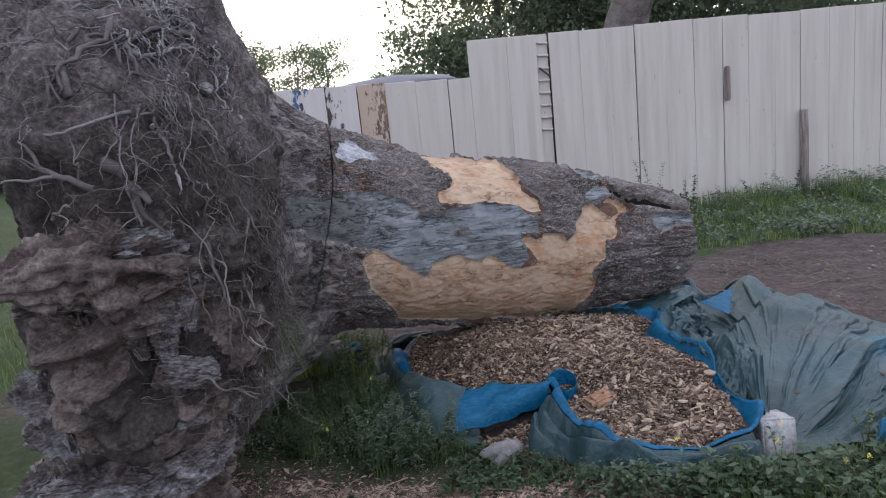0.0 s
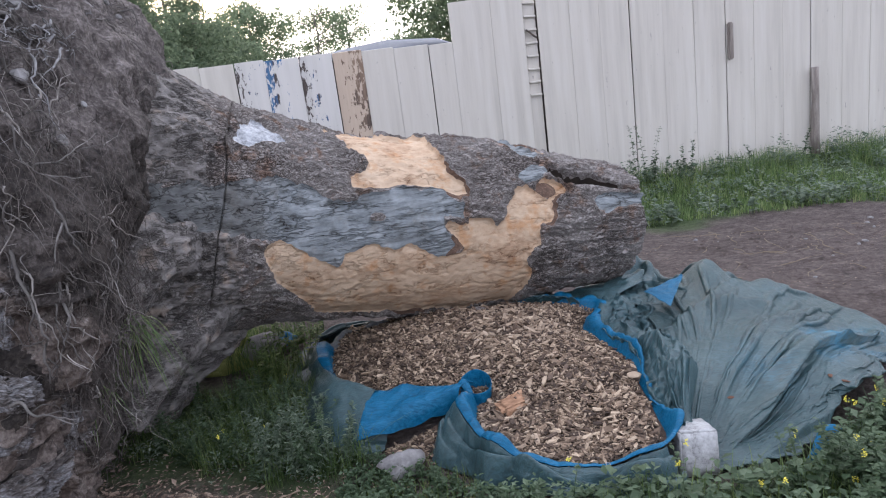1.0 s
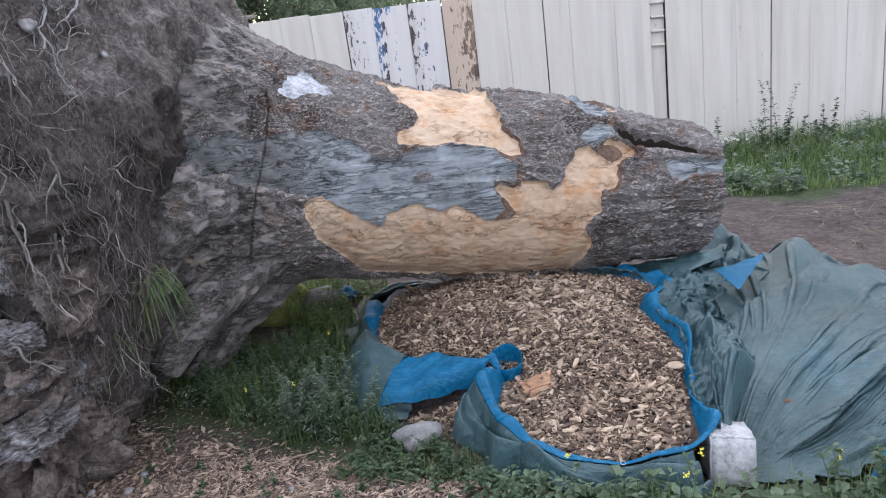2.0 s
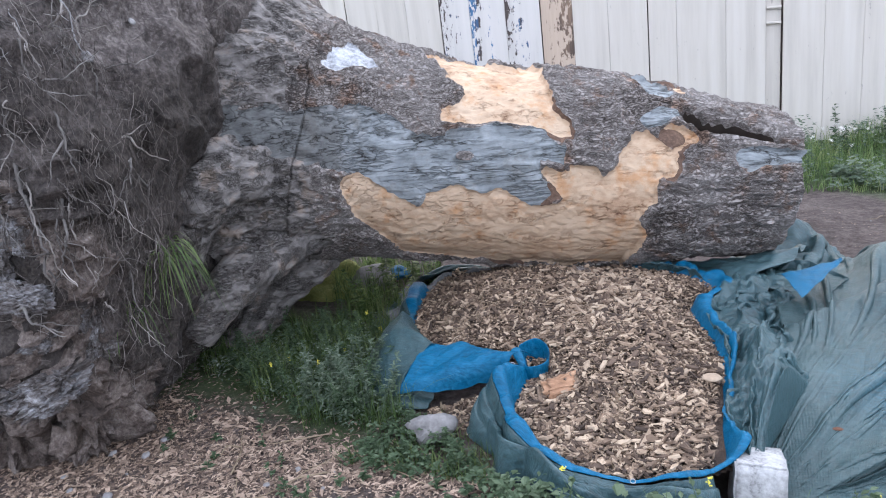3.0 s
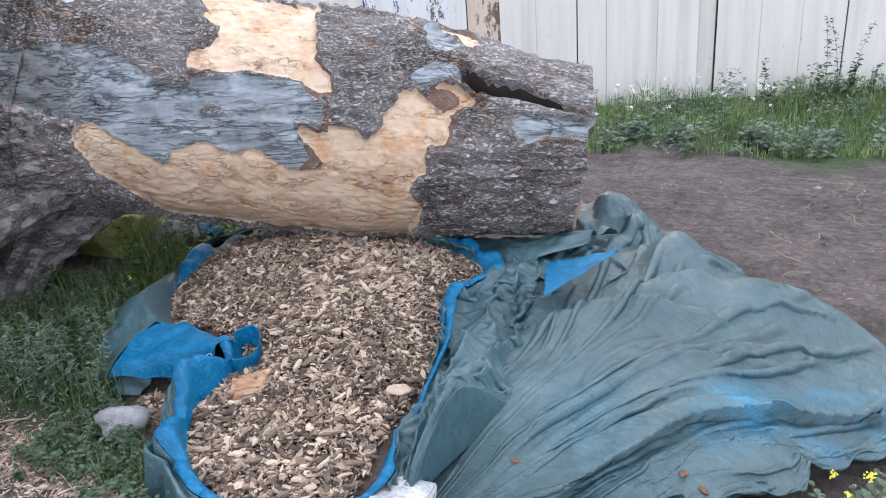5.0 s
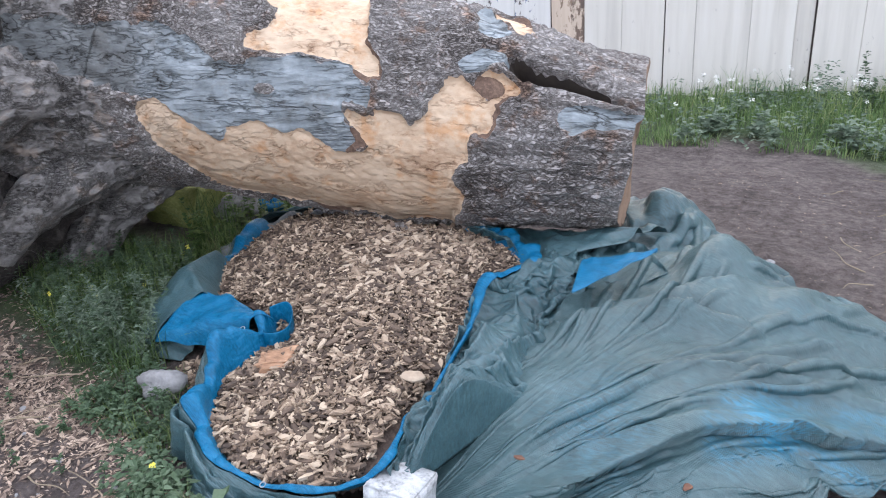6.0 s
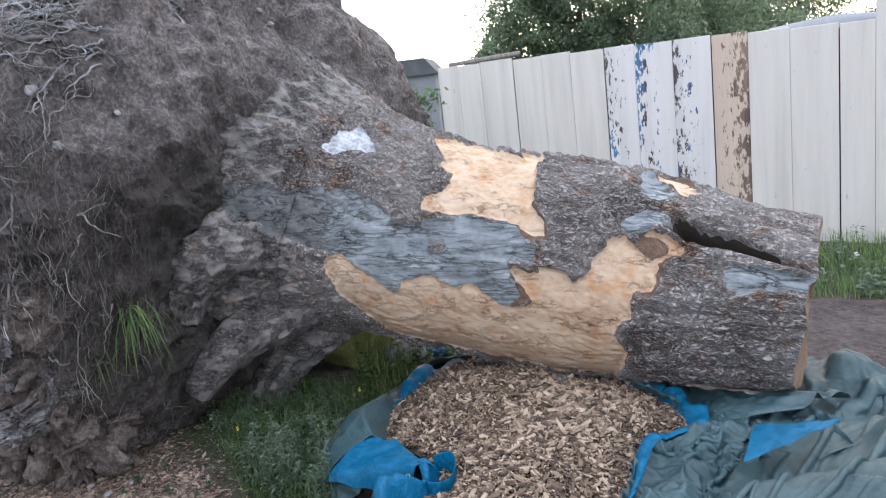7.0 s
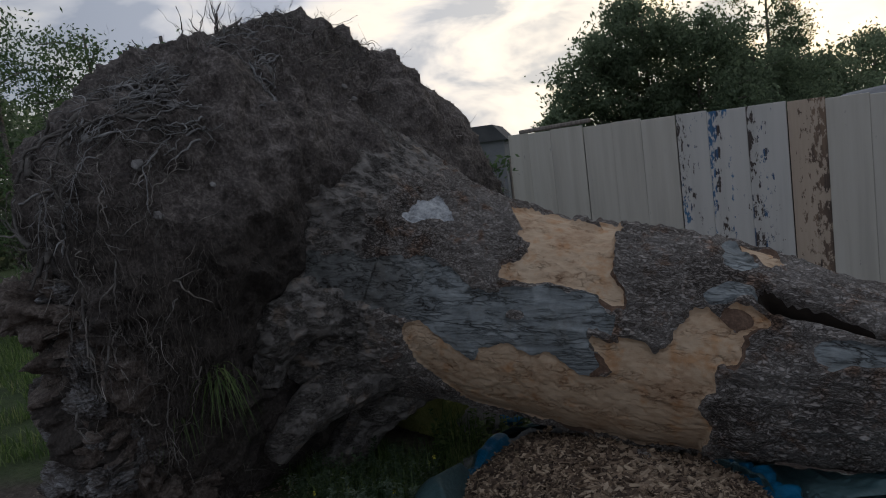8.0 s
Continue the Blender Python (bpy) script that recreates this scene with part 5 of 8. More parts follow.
def chip_mesh(rng, centres, sizes, tilt):
    """Many flat splinters, each a bent six-sided sliver with its own size and lie."""
    n = len(centres)
    base = np.array([(-1, -0.7, -1), (0.1, -1, -1), (1, -0.5, -1), (0.9, 0.6, -1), (-0.2, 1, -1), (-1, 0.5, -1)], float)
    shape = np.vstack([base, base * np.array([0.92, 0.85, -1])])
    v = np.repeat(shape[None], n, axis=0)
    v[:, :, :2] += rng.normal(0, 0.14, (n, 12, 2))
    v[:, :, 2] += 0.9 * rng.normal(0, 0.5, (n, 1)) * v[:, :, 0] ** 2
    v *= sizes[:, None, :]
    yaw, pit, rol = rng.uniform(0, 2 * np.pi, n), rng.normal(0, tilt, n), rng.normal(0, tilt, n)
    cy, sy, cp, sp, cr, sr = np.cos(yaw), np.sin(yaw), np.cos(pit), np.sin(pit), np.cos(rol), np.sin(rol)
    rot = np.stack([cy * cp, cy * sp * sr - sy * cr, cy * sp * cr + sy * sr, sy * cp, sy * sp * sr + cy * cr, sy * sp * cr - cy * sr, -sp, cp * sr, cp * cr], axis=-1).reshape(n, 3, 3)
    v = np.einsum("nij,nkj->nki", rot, v) + centres[:, None, :]
    faces = [(5, 4, 3, 2, 1, 0), (6, 7, 8, 9, 10, 11)] + [(i, (i + 1) % 6, (i + 1) % 6 + 6, i + 6) for i in range(6)]
    out = []
    for k in range(n):
        b = 12 * k
        out.extend(tuple(i + b for i in q) for q in faces)
    return v.reshape(-1, 3), out


def scatter(rng, poly, count):
    poly = np.asarray(poly)
    lo, hi = poly.min(axis=0), poly.max(axis=0)
    pts = rng.uniform(lo, hi, (count * 3, 2))
    return pts[inside(pts[:, 0], pts[:, 1], poly)][:count]


def build_heap():
    xs, ys = np.arange(-0.42, 1.46, 0.02), np.arange(3.36, 5.30, 0.02)
    gx, gy = np.meshgrid(xs, ys)
    keep = inside(gx, gy, HEAP) | (edge_distance(gx, gy, HEAP) < 0.012)
    v = np.stack([gx, gy, heap_z(gx, gy) - 0.012], axis=-1).reshape(-1, 3)
    f = grid_faces(len(ys), len(xs))
    f = f[keep.ravel()[f].all(axis=1)]
    used, back = np.unique(f, return_inverse=True)
    bed = mesh_ob("wood_chip_bed", v[used], back.reshape(-1, 4), "mulch")
    tagged(bed, "dark bed of shredded wood under loose chips", "wood chips", kind="stuff")
    rng = np.random.default_rng(5)
    pts = scatter(rng, HEAP, 40000)
    pts = pts[edge_distance(pts[:, 0], pts[:, 1], HEAP) > 0.004 + 0.02 * rng.random(len(pts)) + 0.04 * smoothstep(1.1, 1.2, pts[:, 0]) * smoothstep(4.1, 3.95, pts[:, 1]) * smoothstep(3.58, 3.68, pts[:, 1])]
    n = len(pts)
    ln = np.clip(rng.gamma(1.9, 0.0039, n), 0.0028, 0.036)
    near = 1 + 0.25 * smoothstep(4.3, 3.6, pts[:, 1])
    light = np.exp(-((pts[:, 0] - 0.75) ** 2 + (pts[:, 1] - 4.6) ** 2) / 0.08)
    fine = smoothstep(0.85, 1.05, pts[:, 0]) * smoothstep(4.3, 4.55, pts[:, 1])
    ln = ln * near * (1 + 0.7 * light) * (1 - 0.4 * fine)
    sizes = np.stack([ln, np.clip(ln * rng.uniform(0.2, 0.6, n), 0.002, 0.012), np.clip(ln * rng.uniform(0.08, 0.2, n), 0.001, 0.0045)], axis=1)
    z = heap_z(pts[:, 0], pts[:, 1]) + rng.uniform(-0.006, 0.016, n)
    v, f = chip_mesh(rng, np.column_stack([pts, z]), sizes, 0.38)
    mid = rng.normal((0.76, 4.60), (0.13, 0.16), (150, 2))
    ln = rng.uniform(0.014, 0.040, 150)
    sizes = np.stack([ln, rng.uniform(0.004, 0.011, 150), rng.uniform(0.002, 0.005, 150)], axis=1)
    sv, sf = chip_mesh(rng, np.column_stack([mid, heap_z(mid[:, 0], mid[:, 1]) + rng.uniform(0.006, 0.02, 150)]), sizes, 0.22)
    tagged(mesh_ob("pale_splinters", sv, sf, "pale_wood", smooth=False), "long pale wood splinters on top of the chips", "wood chips", kind="stuff")
    tagged(mesh_ob("wood_chips", v, f, "chip", smooth=False), "heap of loose tan and brown wood chips on the tarpaulin", "wood chips", kind="stuff")


build_heap()


def build_spill():
    """Chips that have rolled out below the turned-over flap."""
    rng = np.random.default_rng(15)
    pts = scatter(rng, [(0.12, 3.92), (0.46, 4.02), (0.56, 3.88), (0.52, 3.74), (0.30, 3.76), (0.14, 3.82)], 900)
    n = len(pts)
    ln = np.clip(rng.gamma(2.2, 0.0045, n), 0.004, 0.03)
    sizes = np.stack([ln, ln * rng.uniform(0.2, 0.5, n), np.clip(ln * 0.15, 0.001, 0.004)], axis=1)
    z = ground_z(pts[:, 0], pts[:, 1]) + rng.uniform(0.002, 0.012, n)
    v, f = chip_mesh(rng, np.column_stack([pts, z]), sizes, 0.25)
    tagged(mesh_ob("spilled_chips", v, f, "chip", smooth=False), "loose wood chips spilled beside the tarpaulin", "wood chips", kind="stuff")


build_spill()


def lump(name, size, at, turn, mat, label, category, seed, rough=0.12, sub=3, square=0.0):
    """A worn block or stone, its corners rounded and its faces uneven."""
    bm = bmesh.new()
    if square:
        bmesh.ops.create_cube(bm, size=2.0)
        bmesh.ops.bevel(bm, geom=list(bm.edges), offset=square, segments=2, affect="EDGES")
        bmesh.ops.subdivide_edges(bm, edges=list(bm.edges), cuts=5, use_grid_fill=True)
    else:
        bmesh.ops.create_icosphere(bm, subdivisions=sub, radius=1.0)
    co = np.array([v.co for v in bm.verts])
    d = fbm(co * 1.6 + seed, 4, seed) * rough
    for v, k in zip(bm.verts, d):
        v.co *= 1 + k
        v.co = Vector((v.co.x * size[0], v.co.y * size[1], v.co.z * size[2]))
    ob = part(name, bm, mat, None, "", smooth=True)
    ob.matrix_world = pose(*at, *turn)
    return tagged(ob, label, category)


lump("wood_block", (0.068, 0.046, 0.032), (0.715, 3.90, 0.05), (8, -6, 25), "red_wood", "reddish split chunk of wood among the chips", "wood chunk", 3, 0.34, square=0.3)
lump("wood_flake", (0.038, 0.024, 0.009), (1.235, 3.965, 0.125), (12, 10, 40), "pale_wood", "large pale flake of wood among the chips", "wood chunk", 8, 0.2)
lump("pebble", (0.016, 0.011, 0.009), (0.943, 4.528, 0.10), (0, 0, 70), "pale_stone", "small white pebble on the chips", "stone", 9)
lump("bark_scrap", (0.055, 0.03, 0.02), (0.52, 4.80, 0.17), (10, 0, 15), "bark", "grey scrap of bark on the chips", "bark scrap", 19, 0.25)
lump("concrete_block", (0.074, 0.078, 0.088), (1.405, 3.66, -0.052), (-10, 4, 10), "concrete", "white rough concrete block weighing down the tarpaulin", "block", 12, 0.07, square=0.08)
lump("stone", (0.080, 0.062, 0.055), (0.24, 3.74, -0.105), (14, 10, 20), "stone", "grey angular stone beside the tarpaulin", "stone", 15, 0.45)
for k, (phi, psi, size) in enumerate(((0.60, 0.93, 0.028), (0.89, 1.00, 0.032), (0.44, 0.78, 0.022), (0.78, 0.82, 0.016))):
    q = on_plate(phi, psi, 0.012)
    at = place(q[0], q[1], q[2])
    lump("stone", (size, 0.8 * size, 0.75 * size), tuple(float(c) for c in at), (20 * k, 35, 50 * k), "stone", "grey stone held in the earth of the roots", "stone", 60 + k, 0.35)
# moss, its yellow-green lifted to carry the light from behind it
M["moss"] = material("moss", [(0.3, (0.13, 0.15, 0.04)), (0.5, (0.24, 0.26, 0.075)), (0.7, (0.38, 0.38, 0.14))], scale=14, fine=80, bump=1.0, distance=0.03, fine_amount=0.5)
lump("mossy_mound", (0.30, 0.22, 0.17), (-1.10, 4.96, -0.09), (0, 0, 20), "moss", "low mound covered with yellow-green moss behind the trunk", "mound", 14, 0.3, sub=4)
lump("tarp_scrap", (0.08, 0.05, 0.035), (-0.74, 5.16, -0.04), (0, 20, 30), "tarp_blue", "crumpled scrap of blue tarpaulin under the trunk", "tarpaulin scrap", 18, 0.5)
lump("stone", (0.13, 0.09, 0.08), (-0.84, 4.98, -0.03), (0, 0, 50), "stone", "grey stone in the weeds under the trunk", "stone", 16, 0.28)
lump("stone", (0.06, 0.05, 0.04), (-0.12, 4.95, -0.05), (0, 0, 110), "stone", "grey stone in the weeds under the trunk", "stone", 17, 0.28)


# the tarpaulin: a rim round the heap and a wide sheet thrown to one side
def outline(points, count):
    p = np.array(points, float)
    closed = np.vstack([p[-1:], p, p[:2]])
    t = np.linspace(0, len(points) - 1e-6, count, endpoint=False)
    i = t.astype(int)
    f = (t - i)[:, None]
    a, b, c, d = closed[i], closed[i + 1], closed[i + 2], closed[(i + 3) % len(closed)]
    return 0.5 * (2 * b + (c - a) * f + (2 * a - 5 * b + 4 * c - d) * f * f + (3 * b - 3 * c + d - a) * f ** 3)


def spring(p, q, rest, free_p, free_q, stiff):
    """Pull the points p and q (views, changed in place) towards their distance at rest."""
    d = q - p
    ln = np.sqrt((d * d).sum(axis=-1)) + 1e-9
    w = free_p + free_q + 1e-9
    k = (stiff * (ln - rest) / ln / w)[..., None] * d
    p += k * free_p[..., None]
    q -= k * free_q[..., None]


def settle(p, along, across, floor, free, steps, passes=6, wrap=False, bend=0.06, pull=0.0011):
    """Let a grid of cloth sink and buckle onto a floor. p: rows x columns x 3; along: lengths at rest between columns, across: between rows."""
    rows, cols = p.shape[:2]
    old = p.copy()
    diag = np.sqrt(np.minimum(along[:-1, :cols - 1], along[1:, :cols - 1]) ** 2 + across[:, :cols - 1] ** 2)
    for step in range(steps):
        v = (p - old) * 0.93
        old = p.copy()
        p = p + v * free[..., None]
        p[..., 2] -= pull * free
        for _ in range(passes):
            for a in (0, 1):
                spring(p[:, a:cols - 1:2], p[:, a + 1:cols:2], along[:, a:cols - 1:2], free[:, a:cols - 1:2], free[:, a + 1:cols:2], 0.9)
                spring(p[a:rows - 1:2], p[a + 1:rows:2], across[a:rows - 1:2], free[a:rows - 1:2], free[a + 1:rows:2], 0.9)
            if wrap:
                spring(p[:, -1], p[:, 0], along[:, -1], free[:, -1], free[:, 0], 0.9)
            for a in (0, 1):
                spring(p[a:rows - 1:2, :-1], p[a + 1:rows:2, 1:], diag[a:rows - 1:2], free[a:rows - 1:2, :-1], free[a + 1:rows:2, 1:], 0.12)
                spring(p[a:rows - 1:2, 1:], p[a + 1:rows:2, :-1], diag[a:rows - 1:2], free[a:rows - 1:2, 1:], free[a + 1:rows:2, :-1], 0.12)
            for a in (0, 1, 2, 3):
                spring(p[:, a:cols - 2:4], p[:, a + 2:cols:4][:, :p[:, a:cols - 2:4].shape[1]], 2 * along[:, a:cols - 2:4], free[:, a:cols - 2:4], free[:, a + 2:cols:4][:, :p[:, a:cols - 2:4].shape[1]], bend)
        z = floor(p[..., 0], p[..., 1])
        low = (p[..., 2] < z) & (free > 0)
        p[..., 2] = np.where(low, z, p[..., 2])
        p[..., :2] = np.where(low[..., None], old[..., :2] + 0.25 * (p[..., :2] - old[..., :2]), p[..., :2])
    return p


def height_map(f, x0, x1, y0, y1, step):
    """A quick look-up of a height function on a fine grid."""
    xs, ys = np.arange(x0, x1 + step, step), np.arange(y0, y1 + step, step)
    gx, gy = np.meshgrid(xs, ys)
    table = f(gx, gy)

    def at(x, y):
        u = np.clip((x - x0) / step, 0, len(xs) - 1.001)
        v = np.clip((y - y0) / step, 0, len(ys) - 1.001)
        i, j = u.astype(int), v.astype(int)
        fu, fv = u - i, v - j
        return (table[j, i] * (1 - fu) + table[j, i + 1] * fu) * (1 - fv) + (table[j + 1, i] * (1 - fu) + table[j + 1, i + 1] * fu) * fv
    return at


CORNER = (1.37, 3.62)                     # the gathered corner of the sheet, under the block
REACH_DEG = [-6, 0, 5, 10, 16, 20, 25, 30, 34, 38, 45, 53, 60, 65, 76, 82, 89, 96, 99, 106, 113]
REACH = [0.16, 0.23, 0.33, 0.45, 0.58, 0.67, 0.80, 1.02, 1.22, 1.50, 1.86, 1.94, 1.94, 1.74, 1.94, 2.06, 2.30, 2.28, 2.0, 1.66, 1.50]


def log_underside(x, y):
    """How low the log hangs over a place; high where it is not overhead."""
    s = (x - O.x) * U.x + (y - O.y) * U.y
    lat = (x - O.x) * N.x + (y - O.y) * N.y - 0.03
    r, mid = np.interp(s, LOG_S, LOG_R), np.interp(s, LOG_S, LOG_Z)
    gap = mid - (mid - np.interp(s, SIDE_S, LOG_BOTTOM)) * np.sqrt(np.clip(1 - (lat / r) ** 2, 0, None))
    return np.where((np.abs(lat) < r) & (s < 1.24), gap, 9.0)


def under_log(x, y, z, gap=0.012):
    return np.minimum(z, np.maximum(log_underside(x, y) - gap, ground_z(x, y) + 0.006))


def sheet_floor(x, y):
    """What lies under the sheet: the ground, the chips' edge and a low heap."""
    hump = np.exp(-(((x - 1.56) / 0.80) ** 4 + ((y - 4.62) / 0.78) ** 4))
    loop = 0.15 * np.exp(-(((x - 1.80) / 0.12) ** 2 + ((y - 5.12) / 0.18) ** 2)) + 0.08 * np.exp(-(((x - 2.08) / 0.09) ** 2 + ((y - 4.98) / 0.12) ** 2))
    back = 0.30 * np.exp(-(((x - 1.40) / 0.22) ** 2 + ((y - 5.64) / 0.20) ** 2))
    z = ground_z(x, y) + 0.008 + 0.26 * hump + loop + back
    z = np.where(inside(x, y, HEAP), np.maximum(z, heap_z(x, y) + 0.04), z)
    return under_log(x, y, z, 0.02)


def wad_floor(x, y):
    """The crumpled strip beside the chips rises from their edge to the sheet."""
    d = np.where(inside(x, y, HEAP), 0, edge_distance(x, y, HEAP))
    z = 0.03 + 0.18 * smoothstep(0.02, 0.13, d) * smoothstep(3.62, 3.95, y) * (1 - 0.75 * smoothstep(4.2, 4.5, y)) * (1 - 0.85 * smoothstep(0.15, 0.27, d)) + 0.05 * smoothstep(4.2, 4.7, y) - 0.05 * smoothstep(3.85, 3.6, y)
    z = np.where(inside(x, y, HEAP), np.maximum(z, heap_z(x, y) + 0.03), z)
    return under_log(x, y, np.maximum(z, ground_z(x, y) + 0.01), 0.02)


def cloth(name, p, mat, parent, label, wear, keep=None, smoother=True):
    """A sheet of cloth with a little thickness, from a grid of points."""
    rows, cols = p.shape[:2]
    f = grid_faces(rows, cols)
    if keep is not None:
        f = f[keep.ravel()[f].all(axis=1)]
    used, back = np.unique(f, return_inverse=True)
    w = np.broadcast_to(wear, (rows, cols)).ravel()[used] if np.ndim(wear) else np.full(len(used), wear)
    ob = mesh_ob(name, p.reshape(-1, 3)[used], back.reshape(-1, 4), mat, parent, label, attribute=("wear", w))
    thick = ob.modifiers.new("thickness", "SOLIDIFY")
    thick.thickness, thick.offset = 0.003, -1
    if smoother:
        fine = ob.modifiers.new("finer", "SUBSURF")
        fine.levels = fine.render_levels = 1
    return ob


def fan(deg, inner, reach, rows, limit, floor, slack, stretch, rise, seed, steps):
    """Cloth that fans out from the gathered corner and settles into folds along the fan."""
    cols = len(deg)
    tt = np.linspace(0, 1, rows)[:, None]
    rad = inner[None] + tt * (reach - inner)[None]
    turn = np.broadcast_to(deg, (rows, cols)) + (limit(rad) - 88) * smoothstep(62, 88, np.broadcast_to(deg, (rows, cols)))
    ang = np.radians(turn)
    p = np.stack([CORNER[0] + rad * np.cos(ang), CORNER[1] + rad * np.sin(ang), 0 * rad], axis=-1)
    seedling = np.stack([deg[None] * 0.35 + 0 * rad, 1.2 * rad, 0 * rad], axis=-1).reshape(-1, 3)
    bumps = fbm(seedling, 3, seed).reshape(rows, cols)
    phase = 2 * np.pi * deg / (8.5 + 3.5 * smoothstep(30, 50, deg)) + 2.6 * fbm(np.stack([deg * 0.05, 0 * deg, 0 * deg], axis=1), 3, seed + 2)
    wave = np.sin(phase[None] + 1.2 * bumps) + 0.4 * np.sin(2.3 * phase[None] + 2 * rad)
    p[..., 2] = floor(p[..., 0], p[..., 1]) + 0.05 + wave * rise * (0.2 + np.clip(rad, 0, 1.4)) + 0.012 * bumps
    base = floor(p[..., 0], p[..., 1]) + 0.012
    p[..., 2] = base + (p[..., 2] - base) * smoothstep(2, 12, np.arange(rows))[:, None]
    along = np.linalg.norm(np.diff(p[..., :2], axis=1, append=2 * p[:, -1:, :2] - p[:, -2:-1, :2]), axis=-1) * slack[None]
    across = np.linalg.norm(np.diff(p[..., :2], axis=0), axis=-1) * stretch[None]
    free = np.ones((rows, cols))
    free[:4] = 0
    p = settle(p, along, across, floor, free, steps, 8, bend=0.2, pull=0.0007)
    p[..., 2] = under_log(p[..., 0], p[..., 1], p[..., 2])
    return p


FOLD = np.array([(1.49, 4.50, 0.215), (1.40, 4.77, 0.205), (1.63, 4.90, 0.235)])   # the blue corner that is folded back


def press(p):
    """Keep cloth below the folded-back corner."""
    a, b, c = FOLD[0], FOLD[1], FOLD[2]
    n = np.cross(b - a, c - a)
    plane = a[2] - ((p[..., 0] - a[0]) * n[0] + (p[..., 1] - a[1]) * n[1]) / n[2]
    tri = FOLD[:, :2]
    near = np.where(inside(p[..., 0], p[..., 1], tri), 0, edge_distance(p[..., 0], p[..., 1], tri))
    w = smoothstep(0.05, 0.01, near)
    p[..., 2] = np.minimum(p[..., 2], p[..., 2] * (1 - w) + w * (plane - 0.014))
    return p


def finer(p):
    """The same grid of cloth with points halfway between its own."""
    for axis in (0, 1):
        q = np.moveaxis(p, axis, 0)
        out = np.empty((2 * len(q) - 1, *q.shape[1:]))
        out[::2] = q
        wide = np.concatenate([q[:1], q, q[-1:]])
        out[1::2] = (9 * (wide[1:-2] + wide[2:-1]) - wide[:-3] - wide[3:]) / 16
        p = np.moveaxis(out, 0, axis)
    return p


def wrinkle(p, seed, deep=1.0):
    """Sharp small creases that run out from the gathered corner, and a fine crumple."""
    x, y = p[..., 0] - CORNER[0], p[..., 1] - CORNER[1]
    ang, rad = np.arctan2(y, x), np.hypot(x, y)
    bend = ang + 0.10 * fbm(np.stack([x * 2.2, y * 2.2, 0 * x], axis=-1).reshape(-1, 3), 3, seed).reshape(x.shape)
    def crease(across, along, octaves, k):
        q = np.stack([bend * across, rad * along, 0 * x], axis=-1).reshape(-1, 3)
        return np.clip(1 - 1.6 * np.abs(fbm(q, octaves, seed + k)), 0, 1).reshape(x.shape) ** 2
    where = smoothstep(-0.35, 0.5, fbm(np.stack([x * 1.8, y * 1.8, 0 * x], axis=-1).reshape(-1, 3), 2, seed + 9).reshape(x.shape))
    out = smoothstep(0.10, 0.45, rad)
    small = fbm(np.stack([x * 17, y * 17, 0 * x], axis=-1).reshape(-1, 3), 3, seed + 4).reshape(x.shape)
    p[..., 2] += deep * out * (0.013 * crease(6.0, 0.9, 2, 1) * where + (0.008 * crease(14.0, 2.2, 2, 2) * where + 0.0035 * crease(30.0, 4.5, 2, 3)) * smoothstep(0.25, 0.9, rad) + 0.0035 * small)
    return p


